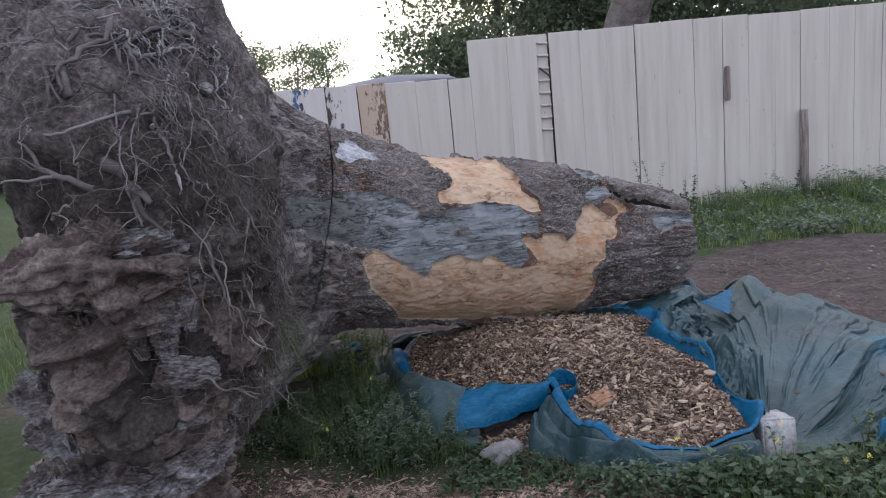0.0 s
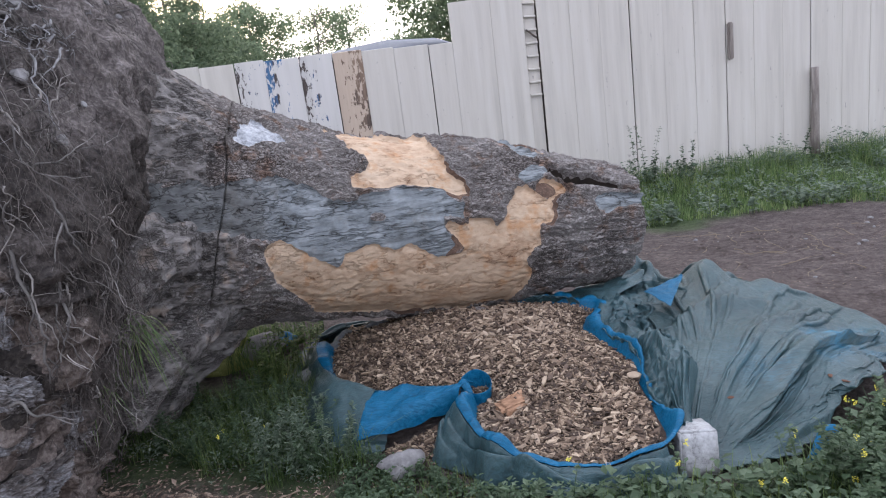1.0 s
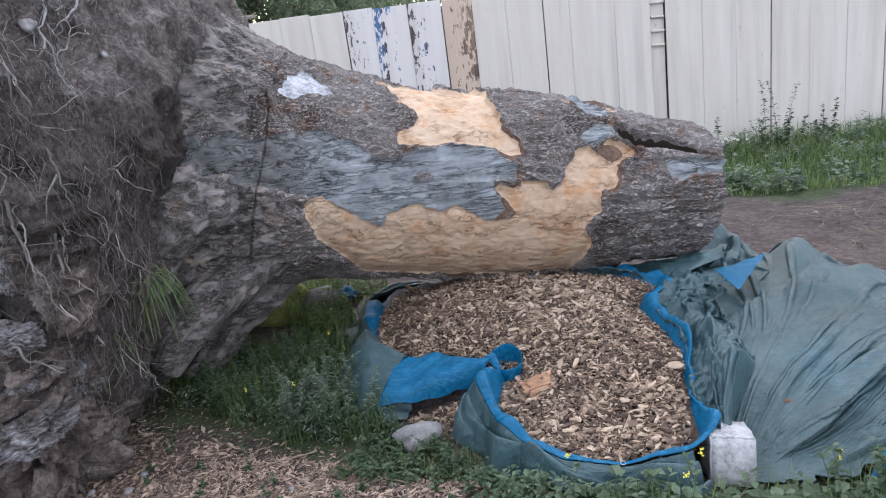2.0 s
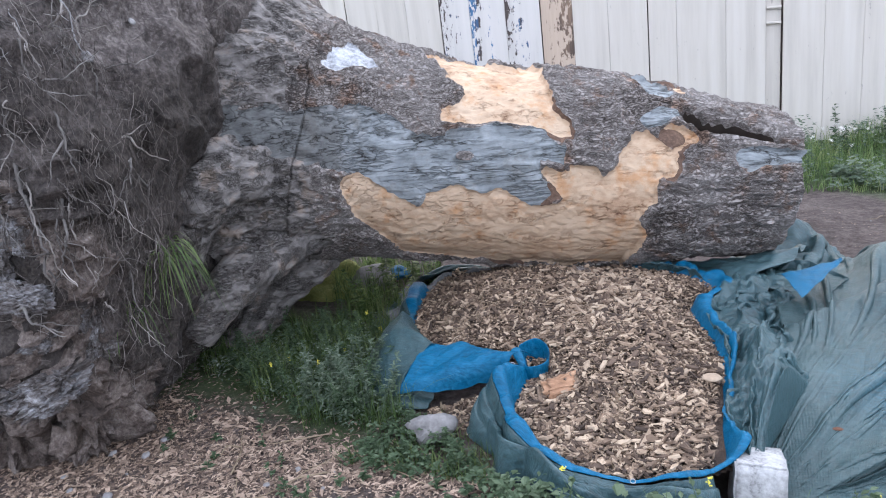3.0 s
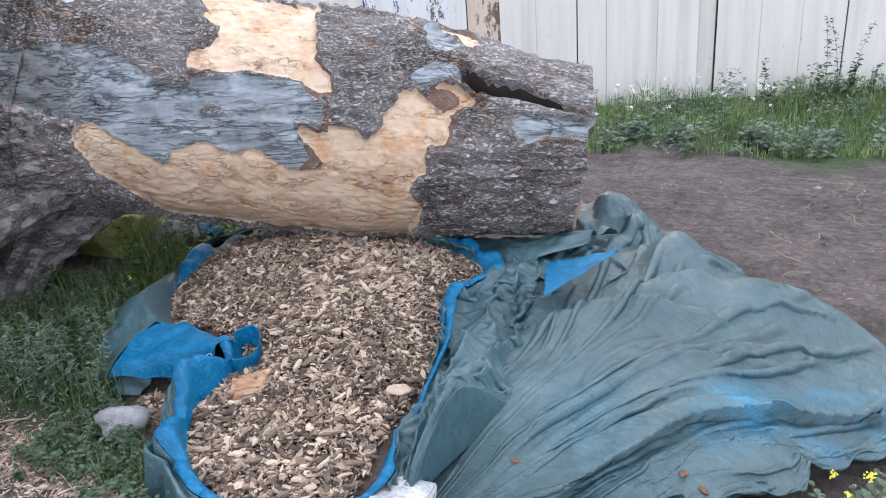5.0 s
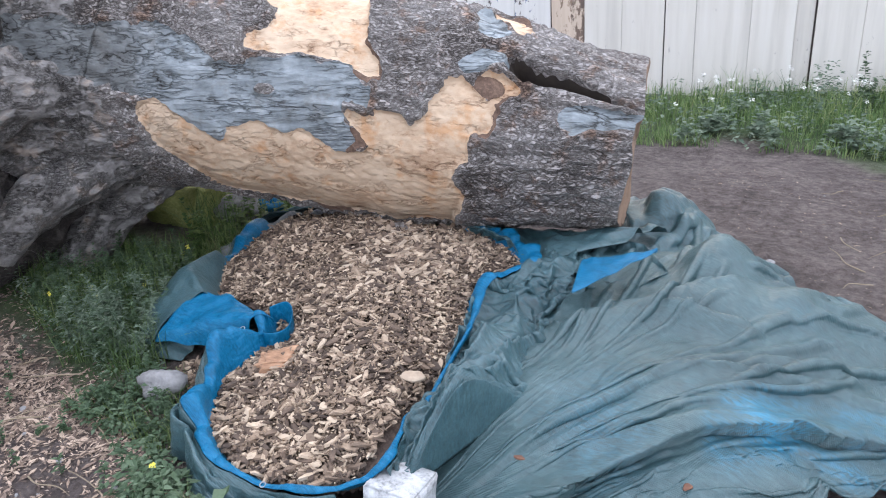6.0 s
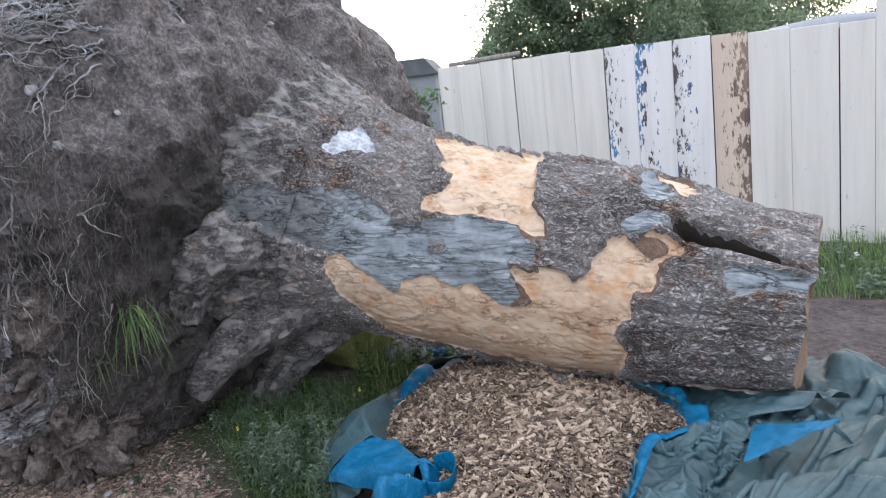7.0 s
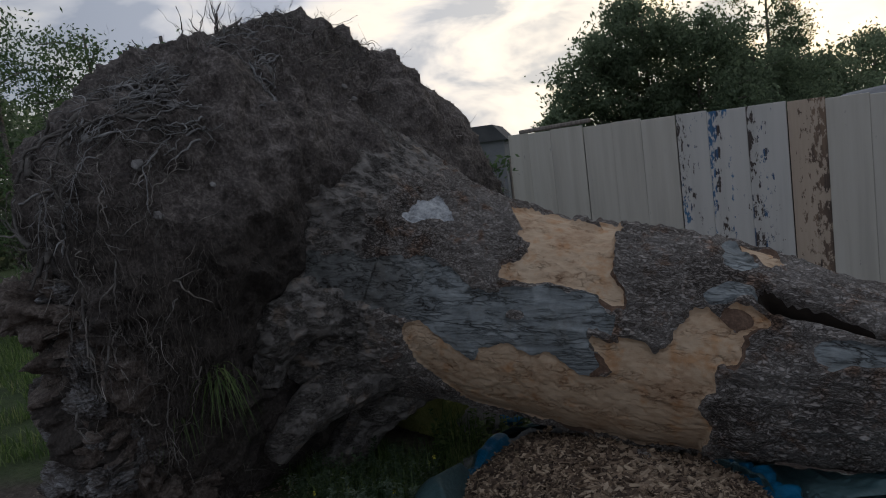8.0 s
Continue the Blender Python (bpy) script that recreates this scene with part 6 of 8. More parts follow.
def build_sheet(tarp):
    floor = height_map(sheet_floor, 0.5, 3.4, 3.2, 6.3, 0.02)

    def limit(r):
        return np.interp(r, [0, 0.22, 0.40, 0.55, 0.75, 0.90, 1.14, 1.4], [104, 103, 93, 87, 82, 85, 87, 87])

    deg = np.linspace(-6, 88, 170)
    one = np.ones(len(deg))
    reach = np.interp(deg, REACH_DEG, REACH) * (1 + 0.02 * fbm(np.stack([deg * 0.11, 0 * deg, 0 * deg], axis=1), 3, 305))
    slack = 1.05 + 0.08 * fbm(np.stack([deg * 0.06, 0 * deg, 0 * deg], axis=1), 2, 313) + 0.10 * smoothstep(42, 30, deg)
    p = fan(deg, 0.05 * one, reach, 110, limit, floor, slack, one, 0.018, 309, 60)
    p = wrinkle(finer(p), 331)
    # one deep crease, where the upper part laps over the lower
    d, along = line_distance(p[..., 0], p[..., 1], (1.54, 3.66), (2.43, 4.58))
    wob = 0.012 * fbm(np.stack([along.ravel() * 4, 0 * along.ravel(), 0 * along.ravel()], axis=1), 2, 317).reshape(d.shape)
    d = d + wob
    on = smoothstep(0.02, 0.2, along) * smoothstep(1.25, 0.9, along)
    p[..., 2] += on * np.where(d > 0, 0.042 * np.exp(-(d / 0.050) ** 2), -0.026 * np.exp(-(d / 0.045) ** 2))
    shift = on * 0.046 * np.where(d > 0, np.exp(-(d / 0.030) ** 2), 0)
    p[..., 0] += shift * 0.72
    p[..., 1] -= shift * 0.69
    for a, b, up, w in (((1.46, 3.72), (2.3, 5.0), 0.018, 0.030), ((1.60, 3.62), (2.75, 4.30), 0.022, 0.03), ((1.62, 3.60), (2.85, 4.02), 0.026, 0.035),
                        ((1.60, 3.57), (2.7, 3.78), 0.022, 0.03), ((1.85, 4.35), (2.50, 4.80), 0.014, 0.03), ((2.02, 5.06), (1.46, 4.40), 0.060, 0.12), ((2.06, 4.74), (1.74, 4.66), 0.045, 0.05),
                        ((2.36, 4.80), (2.02, 4.56), 0.035, 0.05), ((2.30, 4.66), (1.84, 4.34), 0.020, 0.035), ((2.10, 4.22), (1.70, 3.95), 0.018, 0.03)):
        d, along = line_distance(p[..., 0], p[..., 1], a, b)
        p[..., 2] += up * smoothstep(0, 0.25, along) * smoothstep(1.1, 0.8, along) * np.where(d > 0, np.exp(-(d / w) ** 2), np.exp(-(d / (0.35 * w)) ** 2) * 1.4 - 0.4 * np.exp(-(d / (0.8 * w)) ** 2))
    gx, gy = p[..., 0], p[..., 1]
    p[..., 2] = np.maximum(p[..., 2], ground_z(gx, gy) + 0.006)
    p = press(p)
    flatp = np.stack([gx.ravel(), gy.ravel(), 0 * gx.ravel()], axis=1)
    streak = fbm(flatp * 1.7, 3, 341).reshape(gx.shape)
    wd, wl = line_distance(gx, gy, (2.00, 4.20), (2.42, 4.52))
    patch = fbm(flatp * np.array([7.0, 7.0, 1.0]), 3, 343).reshape(gx.shape)
    rub = smoothstep(0.19, 0.07, np.abs(wd)) * smoothstep(-0.06, 0.12, wl) * np.clip(0.40 + 0.55 * patch, 0.05, 0.8)
    wear = np.clip(rub + 0.16 * smoothstep(0.25, 0.8, streak), 0, 1)
    cloth("sheet", p, "tarp_green", tarp, "faded grey-green woven sheet with worn blue streaks", wear, smoother=False)
    # the part that runs on under the log and lies crumpled behind its end
    deg = np.linspace(82, 113, 80)
    one = np.ones(len(deg))
    reach = np.interp(deg, REACH_DEG, REACH) * (1 + 0.04 * fbm(np.stack([deg * 0.3, 0 * deg, 0 * deg], axis=1), 3, 306))
    inner = np.interp(deg, [82, 88, 95, 101, 107, 113], [1.22, 1.18, 1.20, 1.24, 1.33, 1.42])
    slack = 1.3 + 0.35 * smoothstep(93, 104, deg)
    b = fan(deg, inner, reach, 80, lambda r: 88 + 0 * r, floor, slack, one * 1.22, 0.022, 323, 60)
    crumple = fbm(np.stack([b[..., 0].ravel() * 9, b[..., 1].ravel() * 9, 0 * b[..., 0].ravel()], axis=1), 3, 327).reshape(b.shape[:2])
    b[..., 2] += 0.05 * np.abs(crumple) * smoothstep(5.2, 5.5, b[..., 1])
    b = wrinkle(b, 335, 1.2)
    b[..., 2] = under_log(b[..., 0], b[..., 1], b[..., 2] - 0.012 * smoothstep(90, 86, deg)[None])
    cloth("back_sheet", press(b), "tarp_green", tarp, "crumpled end of the sheet behind the log", 0.05)
    return np.vstack([p.reshape(-1, 3), b.reshape(-1, 3)])


# along the chips' edge, one row for each corner of the heap: height of the blue hem, its run outwards, width of the green skirt
RIM = np.array([(.01, .02, .20), (.034, .05, .20), (.04, .04, .22), (.03, .02, .22), (.03, .02, .08), (.10, .04, .08), (.125, .05, .10), (.085, .04, .09), (.03, .022, .08),
                (.03, .022, .08), (.05, .025, .06), (.055, .02, .05), (.045, .012, .05), (.045, .012, .05), (.055, .045, .05), (.05, .06, .05), (.045, .06, .05), (.012, .03, .05)])


def build_rim(tarp):
    n = 620
    path = outline(HEAP, n)
    high, run, skirt = outline(RIM, n).T
    step = outline(np.arange(len(HEAP))[:, None] * np.ones((1, 1)), n)[:, 0]
    tan = np.roll(path, -1, axis=0) - np.roll(path, 1, axis=0)
    tan = np.stack([sum(np.roll(tan[:, c], j) for j in range(-9, 10)) for c in (0, 1)], axis=1)
    tan /= np.linalg.norm(tan, axis=1)[:, None]
    nrm = np.stack([-tan[:, 1], tan[:, 0]], axis=1)
    if 0.5 * np.sum(path[:, 0] * np.roll(path[:, 1], -1) - np.roll(path[:, 0], -1) * path[:, 1]) > 0:
        nrm = -nrm
    turn_ = np.linspace(0, 2 * np.pi, n, endpoint=False)
    circle = np.stack([np.cos(turn_), np.sin(turn_), 0 * turn_], axis=1)
    slow, mid, quick = fbm(circle * 3, 2, 351), fbm(circle * 7, 2, 352), fbm(circle * 20, 2, 353)
    sway = 0.020 * slow + 0.014 * mid
    z0 = heap_z(path[:, 0], path[:, 1])
    high = high * np.clip(1 + 0.6 * slow + 0.6 * mid + 0.12 * quick, 0.25, 2)
    run = run * (1 + 0.5 * mid)
    rows = []
    # blue: from under the chips up the inner side and over the crest
    for inset, up in ((-0.035, -0.25), (-0.014, 0.15), (-0.004, 0.55), (0.0, 0.88), (0.35, 1.0), (0.75, 0.97), (1.0, 0.84)):
        off = inset if inset <= 0 else inset * run
        crimp = 0.006 * quick * up
        rows.append(np.column_stack([path + nrm * (off + sway * max(up, 0) + crimp)[:, None] if np.ndim(off + sway) else path, z0 - 0.012 * (up < 0) + high * up + 0.004 * quick * (up > 0.5)]))
    hem = np.stack(rows)
    cols_hem = ((path[:, 1] < 4.80) | (path[:, 0] > 0.72)) & ~((path[:, 0] > -0.21) & (path[:, 0] < 0.44) & (path[:, 1] < 4.42) & (path[:, 1] > 4.08))
    loop = np.arange(n + 1) % n
    cloth("folded_hem", hem[:, loop], "tarp_blue", tarp, "bright blue underside folded outwards", 0.06, np.broadcast_to(cols_hem[loop], (7, n + 1)))
    # green: from the crest down to the earth
    m = 22
    lip = hem[-1]
    t = np.linspace(0, 1, m)[:, None]
    drop = np.clip(t * 1.0, 0, 1)
    # folds that sag along the rim
    at = np.stack([np.broadcast_to(circle[:, 0] * 3.2, (m, n)), np.broadcast_to(circle[:, 1] * 3.2, (m, n)), np.broadcast_to(t * 4.0, (m, n))], axis=-1).reshape(-1, 3)
    sag = fbm(at, 3, 355).reshape(m, n)
    fold = 0.05 * slow[None] * t + 0.02 * mid[None] * t
    off = skirt[None] * (1 + 0.25 * slow[None]) * t + fold
    q = np.empty((m, n, 3))
    q[..., :2] = lip[None, :, :2] + nrm[None] * off[..., None]
    g = ground_z(q[..., 0], q[..., 1]) + 0.008
    q[..., 2] = lip[None, :, 2] * (1 - drop ** 0.75) + g * drop ** 0.75 + (0.025 + 0.07 * sag) * np.sin(np.pi * np.clip(t * 0.95 + 0.02, 0, 1)) - 0.004 * (1 - t)
    q[..., 2] += 0.05 * np.sin(np.pi * np.clip(t * 0.9, 0, 1)) * (smoothstep(0.15, 0.0, path[:, 0]) * smoothstep(4.6, 4.3, path[:, 1]))[None]
    q[..., 2] = np.maximum(q[..., 2], g)
    out = ~((path[:, 0] > 0.14) & (path[:, 0] < 0.64) & (path[:, 1] > 3.90) & (path[:, 1] < 4.4)) & (path[:, 0] < 1.28) & (path[:, 1] < 5.1) & ((path[:, 0] < 0.62) | (path[:, 1] < 4.0))
    cloth("rim", q[:, loop], "tarp_green", tarp, "grey-green rim hanging over the chips' edge", 0.04, np.broadcast_to(out[loop], (m, n + 1)))
    # the crumpled strip between the chips and the sheet
    pick = np.where((path[:, 0] > 0.9) & (path[:, 1] > 3.66))[0]
    pick = pick[(step[pick] > 10) & (step[pick] < 15.35)]
    pick = pick[path[pick, 1] > 3.66]
    a = hem[-1, pick] - np.array([0, 0, 0.006])
    lap = smoothstep(3.78, 3.95, a[:, 1]) * smoothstep(4.62, 4.45, a[:, 1])
    a[:, :2] -= nrm[pick] * (lap * (0.024 + 0.02 * mid[pick] + 0.012 * quick[pick]))[:, None]
    a[:, 2] += lap * (0.012 + 0.008 * quick[pick])
    far = np.array([(1.41, 3.64), (1.42, 3.78), (1.48, 3.98), (1.55, 4.15), (1.63, 4.33), (1.60, 4.52), (1.56, 4.75), (1.66, 4.95), (1.50, 5.12), (1.24, 5.18)])
    u = np.linspace(0, 1, len(pick))
    k = np.linspace(0, 1, len(far))
    b = np.column_stack([np.interp(u, k, far[:, 0]), np.interp(u, k, far[:, 1]), np.interp(u, k, [-.06, -.03, .0, .03, .06, .08, .11, .14, .15, .13])])
    w = np.linspace(0, 1, 34)[:, None, None]
    s = a[None] * (1 - w) + b[None] * w
    ridge = fbm(np.stack([np.broadcast_to(u[None] * 3.5, (34, len(pick))), np.broadcast_to(w[..., 0] * 3.2, (34, len(pick))), 0 * s[..., 0]], axis=-1).reshape(-1, 3), 3, 361).reshape(34, len(pick))
    floor = height_map(wad_floor, 0.6, 1.9, 3.3, 5.4, 0.02)
    span = s.copy()
    s[..., 2] += (0.07 + 0.16 * ridge) * np.sin(np.pi * w[..., 0])
    along = np.linalg.norm(np.diff(span, axis=1, append=2 * span[:, -1:] - span[:, -2:-1]), axis=-1) * 1.12
    across = np.linalg.norm(np.diff(span, axis=0), axis=-1) * 1.55
    free = np.ones(s.shape[:2])
    free[0] = free[-1] = 0
    s = settle(s, along, across, floor, free, 40, 8, bend=0.10, pull=0.0005)
    s[..., 2] = under_log(s[..., 0], s[..., 1], s[..., 2])
    s = finer(s)
    ridge = finer(ridge[..., None])[..., 0]
    run_u = np.linspace(0, 1, s.shape[1])
    ww = np.broadcast_to(np.linspace(0, 1, s.shape[0])[:, None], s.shape[:2])
    uu = np.broadcast_to(run_u[None], s.shape[:2])
    turns = 1.7 * ww + 1.1 * ridge + 0.6 * np.sin(5 * uu)
    swing = 0.7 - 1.6 * np.abs(np.sin(np.pi * turns)) ** 0.85
    s[..., 2] += 0.042 * swing * np.sin(np.pi * ww) * smoothstep(0.0, 0.2, uu) * (1 - 0.55 * smoothstep(0.5, 0.65, uu))
    s[..., 0] += 0.016 * np.cos(np.pi * turns) * np.sin(np.pi * ww)
    flat = np.stack([s[..., 0].ravel(), s[..., 1].ravel(), 0 * s[..., 0].ravel()], axis=1)
    nick = np.clip(1 - 1.7 * np.abs(fbm(flat * np.array([16.0, 8.0, 1.0]), 2, 367)), 0, 1) ** 2 + 0.5 * np.clip(1 - 1.7 * np.abs(fbm(flat * 26, 2, 368)), 0, 1) ** 2
    s[..., 2] += 0.016 * nick.reshape(s.shape[:2]) * np.sin(np.pi * ww)
    low = np.interp(run_u, u, a[:, 2])
    span_w = np.interp(run_u, u, np.linalg.norm(b - a, axis=1))
    cap = low[None] + 0.004 + 0.5 * ww * span_w[None]
    open_ = smoothstep(0.58, 0.70, uu)
    s[..., 2] = s[..., 2] * (1 - open_) + np.minimum(s[..., 2], cap) * open_
    s[..., 2] = under_log(s[..., 0], s[..., 1], s[..., 2])
    cloth("gathered_edge", press(s), "tarp_green", tarp, "crumpled grey-green folds beside the chips", 0.05)
    return path, hem


def build_tarp():
    tarp = thing("tarpaulin", "rumpled green tarpaulin with blue underside around the chips", "tarpaulin")
    pts = build_sheet(tarp)
    path, hem = build_rim(tarp)
    # turned-over flap and curl on the western side
    uu, vv = np.meshgrid(np.linspace(0, 1, 40), np.linspace(0, 1, 24), indexing="ij")
    rear = np.array([(0.05, 4.10, 0.065), (0.55, 4.055, 0.085)])
    front = np.array([(0.00, 3.845, -0.05), (0.455, 3.965, 0.03)])
    top = rear[0] + (rear[1] - rear[0]) * uu[..., None]
    bot = front[0] + (front[1] - front[0]) * uu[..., None]
    fl = top + (bot - top) * vv[..., None]
    fl[..., 2] += 0.065 * np.sin(np.pi * np.clip(vv * 0.75 + 0.1, 0, 1)) * (0.4 + 0.6 * uu) + 0.012 * fbm(np.stack([uu * 2.2, vv * 0.9, 0 * uu], axis=-1).reshape(-1, 3) * 3, 3, 381).reshape(uu.shape)
    fl[..., 2] -= 0.055 * smoothstep(0.72, 1.0, vv) * (0.3 + 0.7 * smoothstep(0.1, 0.5, uu))
    fl[..., 1] += 0.02 * np.sin(uu * 5) * (1 - vv) + 0.02 * smoothstep(0.85, 1.0, vv)
    fl[..., 2] = np.maximum(fl[..., 2], ground_z(fl[..., 0], fl[..., 1]) + 0.012)
    within = inside(fl[..., 0], fl[..., 1], HEAP)
    fl[..., 2] = np.where(within, np.maximum(fl[..., 2], heap_z(fl[..., 0], fl[..., 1]) + 0.025), fl[..., 2])
    cloth("flap", fl, "tarp_blue", tarp, "turned-over blue flap", 0.08)
    # grey-green outer side beside the flap
    uu, vv = np.meshgrid(np.linspace(0, 1, 36), np.linspace(0, 1, 24), indexing="ij")
    crest = smooth_path([(-0.26, 4.42, 0.05), (-0.15, 4.24, 0.085), (-0.03, 4.14, 0.09), (0.08, 4.085, 0.075)], 36)
    foot = smooth_path([(-0.36, 4.30, -0.09), (-0.30, 4.05, -0.10), (-0.17, 3.90, -0.10), (0.01, 3.842, -0.055)], 36)
    tuck = crest + np.array([0.06, 0.06, -0.10])
    low, high_ = np.clip((vv - 0.16) / 0.84, 0, 1)[..., None], np.clip(1 - vv / 0.16, 0, 1)[..., None]
    outer = (crest[:, None] * (1 - low) + foot[:, None] * low) * (1 - high_) + tuck[:, None] * high_
    belly = np.sin(np.pi * np.clip(vv, 0, 1)) * (0.6 + 0.4 * np.sin(np.pi * uu))
    fold = np.clip(1 - 1.6 * np.abs(fbm(np.stack([uu * 2.0, vv * 3.0, 0 * uu], axis=-1).reshape(-1, 3), 3, 383)), 0, 1).reshape(uu.shape)
    outer[..., 0] -= 0.025 * belly
    outer[..., 2] += 0.035 * belly + 0.022 * fold * np.sin(np.pi * vv)
    outer[..., 2] = np.maximum(outer[..., 2], ground_z(outer[..., 0], outer[..., 1]) + 0.01)
    cloth("outer_side", outer, "tarp_green", tarp, "grey-green side beside the blue flap", 0.04)
    curl_t = np.linspace(0, 1, 48)
    curl_r = 0.085 - 0.045 * curl_t
    curl_a = 2.6 - 5.2 * curl_t
    cx, cy = 0.54 + curl_r * np.cos(curl_a), 4.03 + curl_r * np.sin(curl_a)
    cz = heap_z(cx, cy)
    rows = np.stack([np.column_stack([cx + 0.012 * h, cy + 0.006 * np.sin(curl_t * 14) * h, cz - 0.02 + (0.11 - 0.03 * curl_t) * h + 0.008 * np.sin(curl_t * 9)]) for h in (0, 0.2, 0.45, 0.7, 0.9, 1.0)])
    cloth("curl", rows, "tarp_blue", tarp, "curled blue hem", 0.08)
    # torn grey corner, crumpled between the chips and the weeds
    line = smooth_path([(0.02, 4.93, 0.10), (-0.16, 4.86, 0.08), (-0.30, 4.70, 0.03), (-0.40, 4.52, -0.04)], 46)
    cu, cv = np.meshgrid(np.linspace(0, 1, 46), np.linspace(-1, 1, 22), indexing="ij")
    q = np.stack([cu * 7, cv * 1.6, 0 * cu], axis=-1).reshape(-1, 3)
    crush = fbm(q, 4, 391).reshape(cu.shape)
    torn = line[:, None, :] + np.stack([-0.06 - cv * (0.035 + 0.02 * crush) * 0.75, 0.05 + cv * (0.035 + 0.02 * crush) * 0.6, 0.01 * (1 - cv ** 2) + 0.035 * crush - 0.02], axis=-1)
    torn[..., 2] = np.maximum(torn[..., 2], ground_z(torn[..., 0], torn[..., 1]) + 0.01)
    cloth("torn_corner", torn, "tarp_grey", tarp, "torn pale grey corner of the sheet", 0.02)
    # the strip that runs from the hem to the log and on under it
    near_edge = smooth_path([(0.70, 5.03, 0.125), (0.90, 4.95, 0.125), (1.10, 4.905, 0.12), (1.21, 4.89, 0.125), (1.33, 4.98, 0.15), (1.44, 5.08, 0.16)], 60)
    far_edge = smooth_path([(0.66, 5.16, 0.03), (0.90, 5.22, 0.03), (1.08, 5.28, 0.04), (1.22, 5.33, 0.05), (1.36, 5.36, 0.08), (1.50, 5.38, 0.10)], 60)
    cu, cv = np.meshgrid(np.linspace(0, 1, 60), np.linspace(0, 1, 30), indexing="ij")
    strip = near_edge[:, None] * (1 - cv[..., None]) + far_edge[:, None] * cv[..., None]
    pleat = np.stack([cu * 5 + cv * 1.5, cv * 2.0, 0 * cu], axis=-1).reshape(-1, 3)
    strip[..., 2] += 0.045 * np.sin(np.pi * cv) ** 0.7 * (0.55 + np.clip(1 - 1.6 * np.abs(fbm(pleat, 3, 395)), 0, 1).reshape(cu.shape)) * smoothstep(0, 0.15, cu)
    strip[..., 2] = under_log(strip[..., 0], strip[..., 1], strip[..., 2], 0.008)
    cloth("rear_edge", strip, "tarp_green", tarp, "grey-green edge drawn under the log", 0.04)
    # blue corner where the sheet is folded back
    a, b, c = FOLD[0], FOLD[1], FOLD[2]
    uu, vv = np.meshgrid(np.linspace(0, 1, 26), np.linspace(0, 1, 18), indexing="ij")
    tri = a + (c - a) * uu[..., None] + (b - a) * (vv * (1 - 0.95 * uu))[..., None]
    tri[..., 2] += 0.012 * np.sin(np.pi * vv) * (1 - uu) + 0.006 * fbm(np.stack([uu * 3, vv * 1.2, 0 * uu], axis=-1).reshape(-1, 3) * 2, 2, 385).reshape(uu.shape)
    cloth("fold", tri, "tarp_blue", tarp, "bright blue fold with a frayed edge", 0.08)
    # a blue corner that hangs out below the sheet's edge
    cu, cv = np.meshgrid(np.linspace(0, 1, 14), np.linspace(0, 1, 10), indexing="ij")
    hang = np.array([1.935, 3.70, -0.03]) + cu[..., None] * np.array([-0.085, -0.085, -0.095]) + (cv * (0.25 + 0.75 * (1 - cu)) - 0.5)[..., None] * np.array([0.075, -0.02, 0.01])
    hang[..., 2] += 0.02 * np.sin(np.pi * cv) + 0.006 * np.sin(cu * 7)
    cloth("corner", hang, "tarp_blue", tarp, "blue corner hanging out under the sheet", 0.05)
    # eyelets along the hem
    centre_deg = np.degrees(np.arctan2(path[:, 1] - 4.3, path[:, 0] - 0.6))
    for want in (-158, -128, -100, -60, 75):
        i = int(np.argmin(np.abs(centre_deg - want)))
        ring_path = [(0.008 * math.cos(a), 0.008 * math.sin(a), 0) for a in np.linspace(0, 2 * math.pi, 13)]
        v, f = tube(ring_path, 0.002, 5)
        e = mesh_ob("eyelet", v, f, "metal", tarp)
        e.matrix_world = pose(hem[5, i, 0], hem[5, i, 1], hem[5, i, 2] + 0.004, 20, 10, 0)
    return pts


def line_distance(x, y, a, b):
    """Signed distance from the line a-b (positive on its left), and how far along it."""
    d = np.array(b) - np.array(a)
    ln = np.hypot(*d)
    d = d / ln
    return (x - a[0]) * -d[1] + (y - a[1]) * d[0], ((x - a[0]) * d[0] + (y - a[1]) * d[1]) / ln


TARP_POINTS = build_tarp()

for i, (x, y, a) in enumerate(((1.62, 3.93, 20), (2.05, 4.02, 70), (2.10, 4.0, 130))):
    leaf_z = TARP_POINTS[np.argmin((TARP_POINTS[:, 0] - x) ** 2 + (TARP_POINTS[:, 1] - y) ** 2), 2]
    lump("dry_leaf", (0.022, 0.010, 0.004), (x, y, float(leaf_z) + 0.004), (10, 5, a), "dead_leaf", "curled rust-brown dry leaf on the tarpaulin", "leaf", 40 + i, 0.3)


# ---- plants ----
def blade_mesh(rng, roots, height, width, lean):
    """Grass blades: tapered strips of three segments that bend over."""
    n = len(roots)
    yaw = rng.uniform(0, 2 * np.pi, n)
    side = np.stack([np.cos(yaw), np.sin(yaw), 0 * yaw], axis=1)
    bend = np.stack([-np.sin(yaw), np.cos(yaw), 0 * yaw], axis=1) * (np.abs(rng.normal(0, lean, n)) * height)[:, None]
    rows = []
    for t, w in ((0, 1.0), (0.4, 0.8), (0.75, 0.5), (1.0, 0.05)):
        c = roots + bend * (t ** 2) + np.outer(height * (t - 0.25 * t * t * lean), (0, 0, 1))
        rows.append(c - side * (width * w)[:, None])
        rows.append(c + side * (width * w)[:, None])
    v = np.stack(rows, axis=1).reshape(-1, 3)
    b = np.arange(n)[:, None] * 8
    f = np.concatenate([b + np.array([[0, 1, 3, 2]]), b + np.array([[2, 3, 5, 4]]), b + np.array([[4, 5, 7, 6]])], axis=0)
    return v, f


